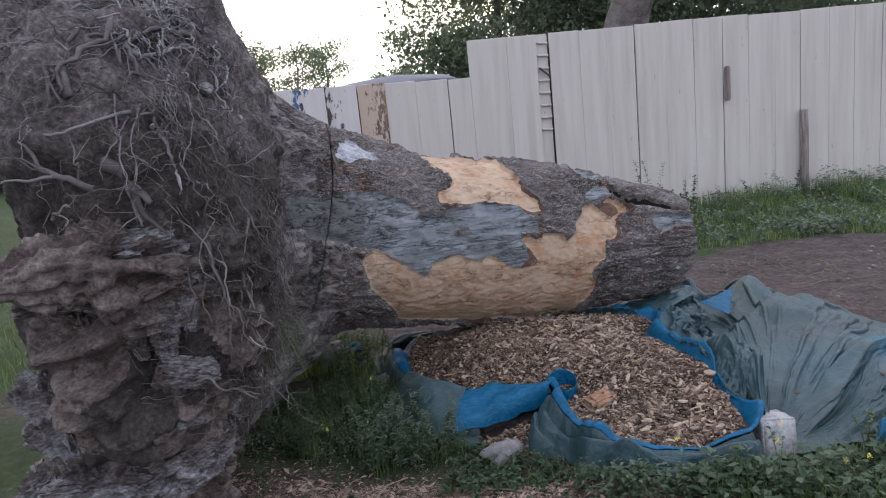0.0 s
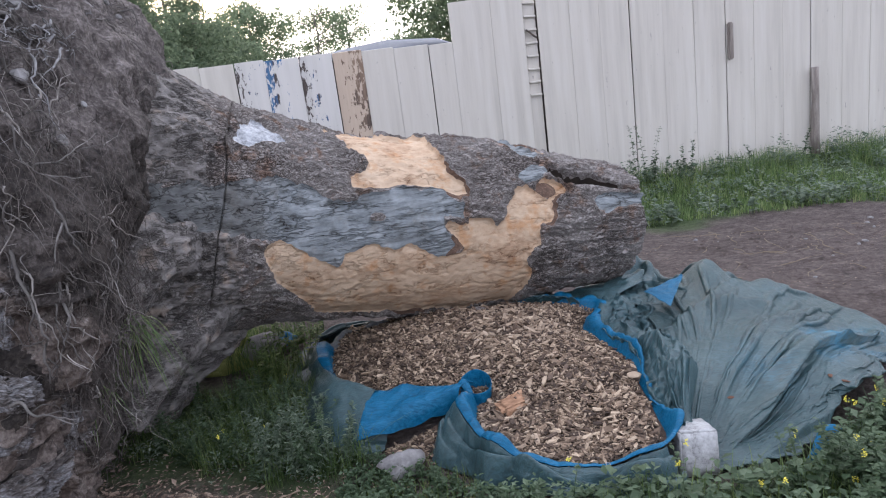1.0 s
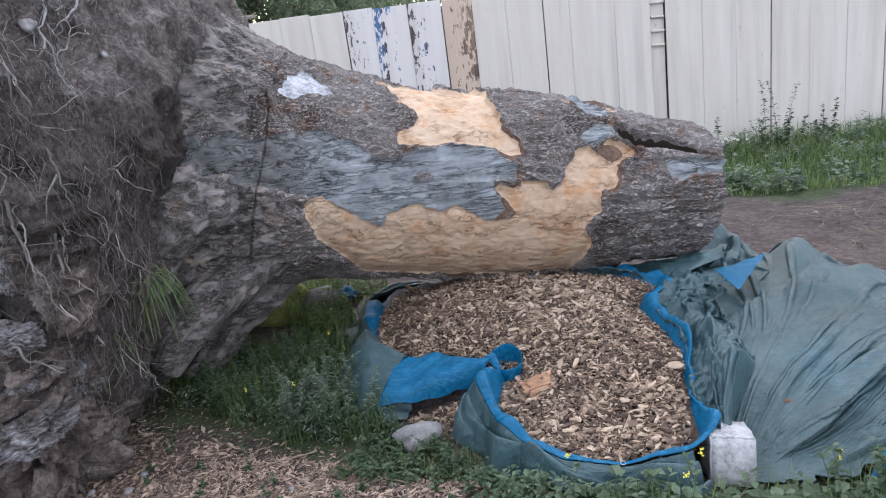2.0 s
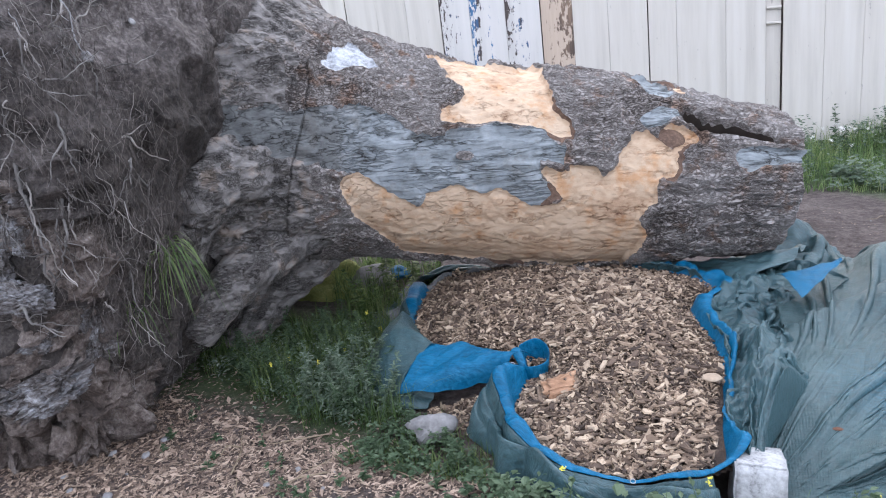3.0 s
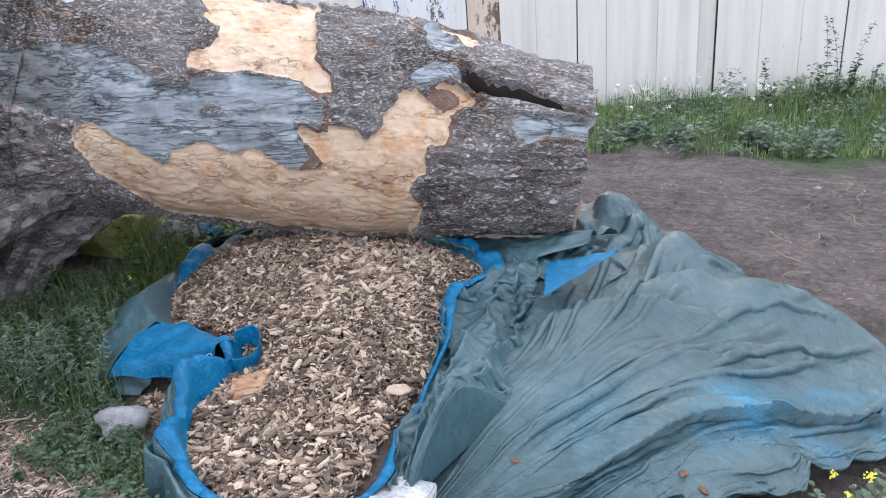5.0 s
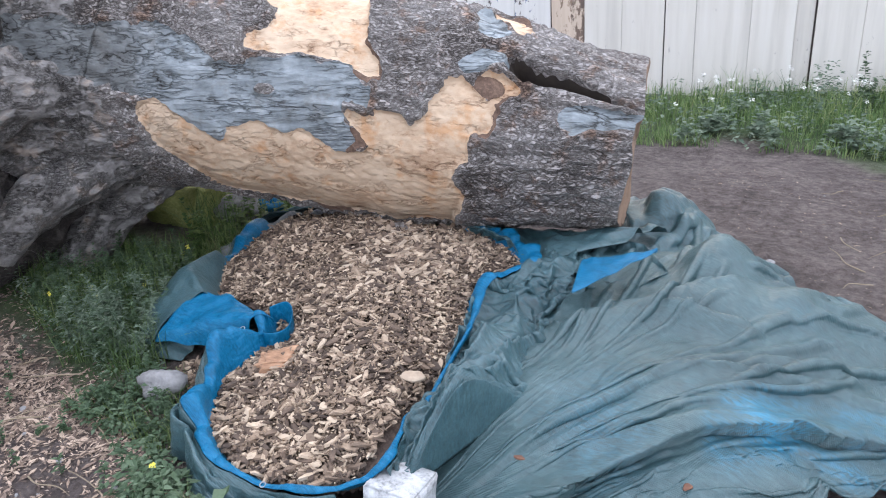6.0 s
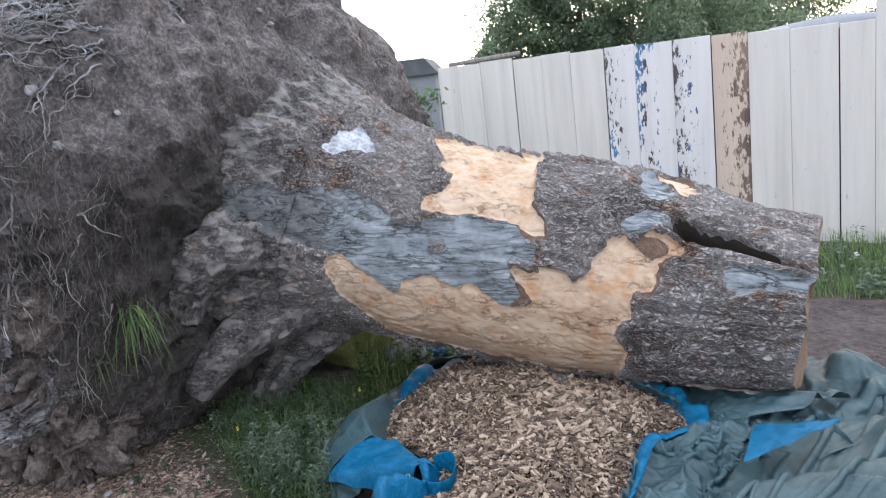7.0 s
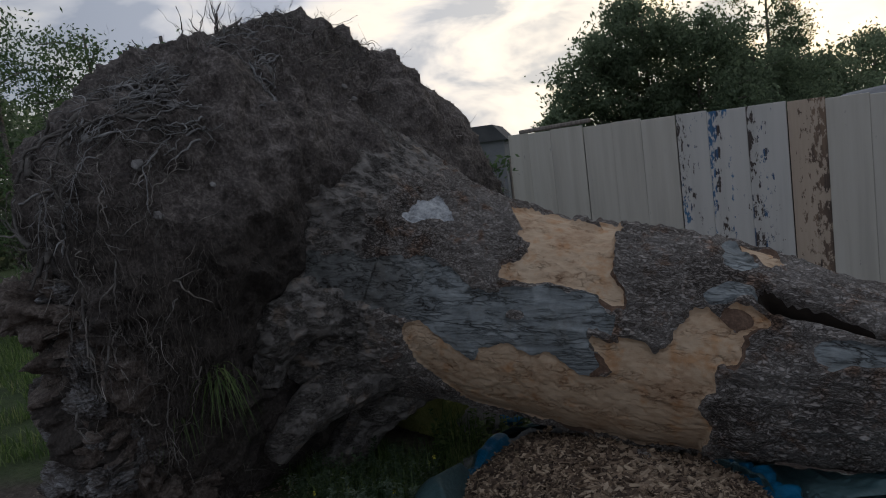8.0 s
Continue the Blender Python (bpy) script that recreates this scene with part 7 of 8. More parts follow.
def grass_patch(name, poly, count, low, high, width, label, mat="grass", seed=1, lean=0.5, taller=None):
    rng = np.random.default_rng(seed)
    pts = scatter(rng, poly, count)
    clump = fbm(np.column_stack([pts * 2.0, 0 * pts[:, 0]]), 3, seed)
    pts = pts[clump > -0.45]
    n = len(pts)
    z = ground_z(pts[:, 0], pts[:, 1])
    h = rng.uniform(low, high, n) * (1 + 0.35 * clump[clump > -0.45])
    if taller is not None:
        h = h * taller(pts[:, 0], pts[:, 1])
    v, f = blade_mesh(rng, np.column_stack([pts, z - 0.01]), h, rng.uniform(0.6, 1.2, n) * width, lean)
    return tagged(mesh_ob(name, v, f, mat), label, "grass", kind="stuff")


BANK = [(0.3, 7.95), (2.4, 8.3), (5.0, 8.45), (9.0, 8.5), (9.3, 12.6), (5.0, 11.35), (2.0, 10.5), (-2.0, 9.35), (-2.0, 8.0)]
grass_patch("grass", BANK, 36000, 0.05, 0.19, 0.004, "rough green grass on the bank before the fence", "bank_grass", seed=3,
            taller=lambda x, y: 0.75 + 0.9 * smoothstep(8.4, 10.5, y - 0.29 * x * 0.4))
UNDER = [(-1.2, 3.95), (-1.0, 3.78), (-0.86, 3.90), (-0.66, 3.70), (-0.5, 3.82), (-0.34, 3.64), (-0.2, 3.78), (-0.04, 3.68), (0.12, 3.78), (0.0, 4.0), (-0.22, 4.3), (-0.34, 4.6), (-0.38, 4.85), (-0.7, 4.72), (-1.0, 4.45), (-1.5, 4.3)]
grass_patch("grass", UNDER, 4600, 0.05, 0.22, 0.0018, "green grass and weeds under the trunk", seed=4)
LAWN = [(-3.2, 1.0), (-2.9, 5.0), (-3.0, 9.0), (-9.0, 7.4), (-16.0, 9.0), (-20.0, -2.0), (-6.0, -2.0)]
grass_patch("grass", [(-0.95, 4.72), (-0.6, 4.6), (-0.45, 4.8), (-0.55, 5.4), (-1.2, 5.5)], 1100, 0.10, 0.26, 0.003, "bright green grass behind the trunk", seed=14)
grass_patch("grass", LAWN, 30000, 0.05, 0.16, 0.006, "mown green lawn beyond the roots", seed=5)
grass_patch("grass", [(-3.1, 2.5), (-3.1, 4.1), (-12.0, 5.4), (-12.0, 2.0)], 15000, 0.05, 0.15, 0.006, "green lawn grass beside the roots", seed=15)
FRONT = [(0.95, 3.30), (1.42, 3.46), (1.80, 3.60), (2.05, 3.80), (2.35, 4.05), (2.6, 4.25), (2.95, 4.0), (2.8, 3.4), (2.2, 2.98), (1.3, 2.98)]
grass_patch("grass", FRONT, 5200, 0.04, 0.15, 0.0024, "low green grass at the tarpaulin's edge", seed=6)
ROCKY = [(-0.1, 3.5), (0.35, 3.5), (0.6, 3.45), (0.55, 3.65), (0.2, 3.85)]
grass_patch("grass", ROCKY, 500, 0.03, 0.10, 0.0028, "low green grass around the stone", seed=7)


def weed_mesh(rng, height, leaves, size, droop=0.3, spread=0.35):
    """One plant: a thin stem, and small pointed leaves in a loose spiral."""
    lean = np.array([rng.uniform(-0.25, 0.25), rng.uniform(-0.25, 0.25)]) * height
    pts = [(lean[0] * t * t, lean[1] * t * t, height * t - 0.01) for t in (0, 0.35, 0.7, 1.0)]
    stem = tube(pts, [0.0025, 0.002, 0.0016, 0.001], 4)
    v, f = [], []
    for i in range(leaves):
        t = rng.uniform(0.12, 1.0)
        a = rng.uniform(0, 2 * math.pi)
        ln = size * rng.uniform(0.6, 1.25) * (1.15 - 0.6 * t)
        c = np.array([lean[0] * t * t, lean[1] * t * t, height * t])
        d = np.array([math.cos(a), math.sin(a), rng.uniform(0.0, 0.7)])
        s = np.array([-math.sin(a), math.cos(a), 0]) * ln * spread
        sag = np.array([0, 0, droop * ln])
        b = len(v)
        v += [c, c + d * ln * 0.4 + s, c + d * ln * 0.45 - sag * 0.25, c + d * ln * 0.4 - s, c + d * ln * 0.75 + s * 0.6 - sag * 0.4, c + d * ln * 0.75 - s * 0.6 - sag * 0.4, c + d * ln - sag]
        f += [(b, b + 1, b + 2), (b, b + 2, b + 3), (b + 1, b + 4, b + 2), (b + 2, b + 5, b + 3), (b + 2, b + 4, b + 6), (b + 2, b + 6, b + 5)]
    return stem, (np.array(v), f)


def plant(name, at, label, category, group, height, leaves, size, spread, mat, r):
    ob = thing(name, label, category, group, at=at)
    stem, foliage = weed_mesh(r, height, leaves, size, spread=spread)
    mesh_ob("stem", *stem, mat, ob)
    mesh_ob("foliage", *foliage, mat, ob, smooth=False)["kind"] = "stuff"
    return ob


def weeds(name, poly, count, low, high, leaves, size, label, category, seed, mat="weed", spread=0.35, group=""):
    rng = np.random.default_rng(seed)
    r = random.Random(seed)
    for x, y in scatter(rng, poly, count):
        z = float(ground_z(np.array([x]), np.array([y]))[0])
        plant(name, (x, y, z), label, category, group, r.uniform(low, high), leaves, size, spread, mat, r)


def undergrowth(poly, clumps, per, height, size, spread, label, seed, mat="weed"):
    """Low leafy growth: clumps of small leaves at all heights up to the clump's own."""
    rng = np.random.default_rng(seed)
    pts = scatter(rng, poly, clumps)
    n = len(pts)
    top = height * rng.uniform(0.35, 1.0, n)
    pick = np.repeat(np.arange(n), per)
    m = len(pick)
    t = rng.uniform(0.1, 1.0, m)
    a = rng.uniform(0, 2 * np.pi, m)
    rad = top[pick] * rng.uniform(0.05, 0.6, m) * (1.1 - 0.7 * t)
    c = np.column_stack([pts[pick, 0] + rad * np.cos(a), pts[pick, 1] + rad * np.sin(a), 0 * t])
    c[:, 2] = ground_z(pts[:, 0], pts[:, 1])[pick] + top[pick] * t
    a2 = a + rng.normal(0, 0.7, m)
    ln = size * rng.uniform(0.5, 1.3, m)
    d = np.stack([np.cos(a2), np.sin(a2), rng.uniform(-0.2, 0.7, m)], axis=1) * ln[:, None]
    e = np.stack([-np.sin(a2), np.cos(a2), rng.normal(0, 0.25, m)], axis=1) * (ln * spread)[:, None]
    v = np.stack([c, c + d * 0.5 + e, c + d - np.array([0, 0, 0.25]) * ln[:, None], c + d * 0.5 - e], axis=1).reshape(-1, 3)
    tagged(mesh_ob("undergrowth", v, np.arange(4 * m).reshape(-1, 4), mat, smooth=False), label, "weeds", kind="stuff")


undergrowth([(0.4, 8.0), (2.4, 8.3), (6.0, 8.45), (9.0, 8.5), (9.0, 12.3), (4.5, 11.1), (1.5, 10.25), (-1.0, 9.5)], 420, 26, 0.24, 0.05, 0.30, "low leafy weeds on the bank before the fence", 201, "pale_weed")
undergrowth([(1.4, 9.6), (5.6, 10.8), (9.0, 11.8), (9.0, 12.4), (4.5, 11.2), (1.2, 10.2)], 130, 50, 0.37, 0.05, 0.28, "leafy weeds along the fence", 202, "pale_weed")
undergrowth([(-1.2, 3.95), (-0.95, 3.78), (-0.78, 3.90), (-0.56, 3.68), (-0.4, 3.80), (-0.22, 3.64), (-0.1, 3.76), (0.08, 3.78), (-0.12, 4.05), (-0.36, 4.3), (-0.42, 4.45), (-0.75, 4.28), (-1.2, 4.1)], 130, 26, 0.16, 0.022, 0.20, "feathery green weeds under the trunk", 203, "pale_weed")
undergrowth(FRONT, 190, 20, 0.19, 0.040, 0.34, "leafy green weeds at the tarpaulin's edge", 204)
undergrowth([(0.55, 3.50), (0.75, 3.43), (1.0, 3.37), (1.3, 3.42), (1.35, 3.2), (0.6, 3.28)], 75, 22, 0.13, 0.028, 0.3, "small green weeds before the chips", 206)
undergrowth([(-0.05, 3.5), (0.45, 3.46), (0.6, 3.5), (0.3, 3.72), (0.05, 3.85)], 60, 20, 0.09, 0.025, 0.3, "small green weeds around the stone", 205)


HERBS = [(-1.0, 3.88), (-0.76, 3.76), (-0.6, 3.86), (-0.4, 3.66), (-0.24, 3.76), (-0.08, 3.66), (0.05, 3.82), (-0.1, 4.05), (-0.35, 4.3), (-0.6, 4.5), (-1.0, 4.3)]
weeds("weed", HERBS, 84, 0.10, 0.26, 54, 0.036, "feathery grey-green weed under the trunk", "weed", 21, group="weeds under the trunk", spread=0.22)
weeds("weed", [(-0.70, 4.5), (-0.42, 4.6), (-0.42, 5.2), (-0.8, 5.2)], 22, 0.12, 0.3, 30, 0.045, "bright green weed behind the trunk", "weed", 22, mat="grass", group="weeds under the trunk")
weeds("wormwood", [(-0.42, 3.72), (-0.2, 3.68), (0.02, 3.76), (-0.04, 4.0), (-0.2, 4.12), (-0.45, 3.95)], 30, 0.16, 0.30, 80, 0.04, "feathery silver-green wormwood under the trunk", "weed", 36, mat="pale_weed", spread=0.18, group="weeds under the trunk")
weeds("broad_weed", FRONT, 90, 0.06, 0.17, 14, 0.06, "broad-leaved green weed at the tarpaulin's edge", "weed", 23, spread=0.48, group="weeds by the tarpaulin")
weeds("leafy_weed", [(1.62, 3.30), (1.86, 3.58), (2.05, 3.72), (2.4, 4.0), (2.7, 4.1), (2.8, 3.5), (2.1, 3.06)], 80, 0.16, 0.34, 52, 0.045, "bushy dark green weed at the tarpaulin's edge", "weed", 28, spread=0.26, group="weeds by the tarpaulin")
weeds("weed", [(0.0, 3.52), (0.4, 3.5), (0.55, 3.62), (0.3, 3.72), (0.05, 3.85)], 24, 0.05, 0.13, 30, 0.03, "small green weed beside the stone", "weed", 24, spread=0.25, group="weeds by the stone")
weeds("tall_weed", [(1.6, 9.7), (3.2, 10.2), (5.6, 10.9), (5.6, 11.2), (3.0, 10.55), (1.6, 10.1)], 16, 0.25, 0.5, 70, 0.06, "tall green nettle-like weed against the fence", "weed", 25, group="weeds by the fence")
weeds("tall_weed", [(2.1, 10.0), (2.35, 10.1), (2.3, 10.25), (2.1, 10.2)], 3, 0.7, 0.85, 70, 0.06, "tall slender weed against the fence", "weed", 26, group="weeds by the fence")
weeds("broad_weed", [(0.6, 7.95), (3.0, 8.25), (6.0, 8.4), (6.0, 8.9), (3.0, 9.0), (0.6, 8.8)], 60, 0.08, 0.22, 26, 0.075, "low broad-leaved weed on the bank", "weed", 27, "pale_weed", spread=0.42, group="weeds on the bank")


def flower_stalks(name, poly, count, low, high, petal, label, seed, group):
    rng = np.random.default_rng(seed)
    r = random.Random(seed)
    for x, y in scatter(rng, poly, count):
        z = float(ground_z(np.array([x]), np.array([y]))[0])
        h = r.uniform(low, high)
        ob = plant(name, (x, y, z), label, "flower", group, h, 14, 0.035, 0.35, "weed", r)
        fv, ff = [], []
        for i in range(16):
            a, rr = r.uniform(0, 6.28), r.uniform(0.0, 0.010 if petal == "petal" else 0.024)
            c = np.array([rr * math.cos(a), rr * math.sin(a), h + r.uniform(-0.012, 0.012)])
            q = 0.0022 if petal == "petal" else 0.005
            b = len(fv)
            fv += [c + (-q, -q, 0), c + (q, -q, 0.002), c + (q, q, 0), c + (-q, q, 0.003)]
            ff.append((b, b + 1, b + 2, b + 3))
        mesh_ob("blossom", np.array(fv), ff, petal, ob, smooth=False)["kind"] = "stuff"


flower_stalks("yellow_flower", [(0.9, 3.28), (1.45, 3.46), (1.85, 3.60), (2.1, 3.85), (2.45, 4.15), (2.6, 3.9), (2.1, 3.3), (1.2, 3.15)], 34, 0.10, 0.30, "petal", "yellow-flowering weed by the tarpaulin", 31, "yellow flowers")
flower_stalks("yellow_flower", [(-0.7, 3.8), (-0.2, 3.7), (0.0, 3.95), (-0.4, 4.5), (-0.6, 5.0)], 7, 0.08, 0.2, "petal", "yellow-flowering weed under the trunk", 32, "yellow flowers")
flower_stalks("white_flower", [(0.3, 8.3), (1.3, 8.4), (2.2, 9.2), (2.2, 9.9), (0.3, 9.6)], 30, 0.20, 0.40, "white_petal", "white umbel flower on the bank", 33, "white flowers")

# tufts that still grow on the root plate
for k, (s, lat, z, n, reach) in enumerate(((-1.31, 1.29, 0.70, 34, 0.30), (-1.34, 1.20, 0.66, 24, 0.26), (-1.46, 1.38, 0.56, 22, 0.24))):
    rng = np.random.default_rng(60 + k)
    root = place(s, lat, z) + rng.normal(0, 0.028, (n, 3))
    way = rng.uniform(-1.5, 1.5, n)
    out = np.cos(way)[:, None] * (0.6 * UN + 0.8 * NN) + np.sin(way)[:, None] * (0.8 * UN - 0.6 * NN)
    side = np.cross(out, np.array([0, 0, 1.0]))
    ln = reach * rng.uniform(0.45, 1.1, n)
    strips = []
    for t in np.linspace(0, 1, 7):
        mid = root + out * (ln * (0.55 * t))[:, None] + np.array([0, 0, 1.0]) * (ln * (0.55 * t - 1.25 * t * t))[:, None]
        w = (0.0035 * (1 - 0.85 * t ** 2) * rng.uniform(0.7, 1.3, n))[:, None]
        strips.append(np.stack([mid - side * w, mid + side * w], axis=1))
    v = np.stack(strips, axis=1).reshape(-1, 3)
    f = [(14 * b + 2 * r, 14 * b + 2 * r + 1, 14 * b + 2 * r + 3, 14 * b + 2 * r + 2) for b in range(n) for r in range(6)]
    tagged(mesh_ob("grass_tuft", v, f, "grass"), "drooping tuft of green grass on the root plate", "grass", "grass on the roots")


# stones caught in the root plate
_r = random.Random(88)
for k in range(26):
    phi, psi = _r.uniform(-0.5, 3.3), _r.uniform(0.5, 1.5)
    c = place(*[float(q) for q in plate_surface(np.array(phi), np.array(psi))])
    o = math.cos(psi) * UN + math.sin(psi) * (math.cos(phi) * NN + math.sin(phi) * np.array([0, 0, 1.0]))
    c = c - o * 0.004
    big = _r.choice((0.010, 0.014, 0.018, 0.024, 0.036))
    pale = _r.random() < 0.5
    lump("embedded_stone", (big, big * 0.8, big * 0.6), tuple(c), (_r.uniform(0, 90), _r.uniform(0, 90), _r.uniform(0, 180)), "pale_stone" if pale else "stone",
         "pale stone stuck in the root plate" if pale else "grey stone stuck in the root plate", "stone", 90 + k, 0.25, 2)
lump("embedded_stone", (0.03, 0.022, 0.028), tuple(place(-1.43, 1.38, 1.65)), (20, 0, 30), "pale_stone", "pale stone stuck in the root plate", "stone", 130, 0.2, 2)


# ---- litter on the earth ----
def shred_mesh(rng, centres, length, width, tilt):
    """Thin shreds: bent four-cornered slivers lying on the ground."""
    n = len(centres)
    yaw = rng.uniform(0, 2 * np.pi, n)
    d = np.stack([np.cos(yaw), np.sin(yaw), rng.normal(0, tilt, n)], axis=1) * length[:, None]
    e = np.stack([-np.sin(yaw), np.cos(yaw), rng.normal(0, tilt, n)], axis=1) * width[:, None]
    lift = np.array([0, 0, 1.0]) * (0.25 * width)[:, None]
    v = np.stack([centres - d, centres + e * 0.9 - d * 0.1 + lift, centres + d, centres - e + d * 0.15 + lift], axis=1).reshape(-1, 3)
    return v, np.arange(4 * n).reshape(-1, 4)


def build_litter():
    rng = np.random.default_rng(71)
    yard = [(-2.3, 2.4), (-2.0, 3.6), (-1.2, 3.75), (0.1, 3.62), (0.8, 3.4), (1.1, 3.1), (2.6, 2.6), (2.0, 1.5), (-1.0, 1.5)]
    near = [(-1.5, 2.9), (-1.1, 3.6), (-0.4, 3.62), (0.2, 3.6), (0.7, 3.42), (0.95, 3.25), (0.6, 2.8)]
    back = [(1.2, 6.0), (2.2, 5.4), (3.2, 4.9), (6.5, 4.6), (7.5, 7.4), (1.0, 7.6)]
    pieces = []
    for poly, n, scale in ((yard, 80000, 0.95), (near, 26000, 1.0), (back, 15000, 0.5)):
        pts = scatter(rng, poly, n)
        if poly is yard:
            pts = pts + rng.normal(0, 0.13, pts.shape)
        thick = fbm(np.column_stack([pts * 2.5, 0 * pts[:, 0]]), 3, 75)
        pts = pts[thick + rng.normal(0, 0.3, len(pts)) > -0.55]
        m = len(pts)
        ln = np.clip(rng.gamma(1.8, 0.0045, m), 0.002, 0.03) * scale
        z = ground_z(pts[:, 0], pts[:, 1]) + 0.004
        pieces.append(shred_mesh(rng, np.column_stack([pts, z]), ln, ln * rng.uniform(0.15, 0.5, m), 0.15))
    v = np.vstack([q[0] for q in pieces])
    f = np.arange(len(v)).reshape(-1, 4)
    tagged(mesh_ob("wood_litter", v, f, "litter", smooth=False), "scattered wood shreds and twigs on bare earth", "litter", kind="stuff")
    pts = scatter(rng, back, 2600)
    size = np.clip(rng.gamma(1.6, 0.008, len(pts)), 0.005, 0.045)
    unit = np.array([(1, 0, 0), (0.45, 0.85, 0.1), (-0.55, 0.8, 0), (-1, -0.1, 0.05), (-0.4, -0.9, 0), (0.6, -0.75, 0.1), (0.1, 0.05, 0.75)])
    fan_of = np.array([(k, (k + 1) % 6, 6) for k in range(6)])
    turn = rng.uniform(0, 2 * np.pi, len(pts))
    cv = (unit[None] * (1 + rng.normal(0, 0.18, (len(pts), 7, 3)))) * size[:, None, None]
    c, sn = np.cos(turn)[:, None], np.sin(turn)[:, None]
    cv = np.stack([c * cv[..., 0] - sn * cv[..., 1], sn * cv[..., 0] + c * cv[..., 1], cv[..., 2] * 0.7], axis=-1)
    cv += np.column_stack([pts, ground_z(pts[:, 0], pts[:, 1]) - 0.003])[:, None]
    cf = (fan_of[None] + 7 * np.arange(len(pts))[:, None, None]).reshape(-1, 3)
    tagged(mesh_ob("earth_clods", cv.reshape(-1, 3), cf, "earth"), "dry crumbled clods on the bare earth", "earth", kind="stuff")
    r = random.Random(72)
    for i in range(70):
        if i < 12:
            x, y = r.uniform(-0.6, 0.6), r.uniform(3.2, 3.6)
        else:
            x, y = r.uniform(1.8, 5.5), r.uniform(5.6, 7.6)
        z = float(ground_z(np.array([x]), np.array([y]))[0])
        ln, a = r.uniform(0.12, 0.4), r.uniform(0, 6.28)
        pts = [(-ln / 2, 0, 0.008), (-ln / 6, r.gauss(0, 0.02), 0.014), (ln / 6, r.gauss(0, 0.02), 0.012), (ln / 2, 0, 0.008)]
        tv, tf = tube(smooth_path(pts, 12), np.linspace(0.003, 0.001, 12), 5, 0.2, i, grain=20)
        ob = mesh_ob("twig", tv, tf, "dry_or_skylit")
        ob.matrix_world = pose(x, y, z, 0, 0, math.degrees(a))
        tagged(ob, "thin dry twig lying on the earth", "twig", "twigs on the earth")


build_litter()

_r = random.Random(73)
for k in range(46):
    x, y = (_r.uniform(-1.2, 0.7), _r.uniform(2.95, 3.6)) if k % 2 else (_r.uniform(1.7, 5.5), _r.uniform(5.4, 7.6))
    big = _r.choice((0.008, 0.011, 0.015, 0.022)) * (1 if k % 2 else 1.1)
    z = float(ground_z(np.array([x]), np.array([y]))[0])
    lump("pebble", (big, big * 0.75, big * 0.55), (x, y, z + 0.2 * big), (_r.uniform(-15, 15), _r.uniform(-15, 15), _r.uniform(0, 180)), "stone", "small grey stone on the bare earth", "stone", 200 + k, 0.25, 2)
weeds("weed", [(-0.9, 3.3), (0.1, 3.2), (0.75, 3.15), (0.6, 3.45), (-0.2, 3.58), (-0.9, 3.6)], 26, 0.03, 0.09, 16, 0.026, "tiny green weed on the bare earth", "weed", 29, spread=0.3, group="weeds on the bare earth")


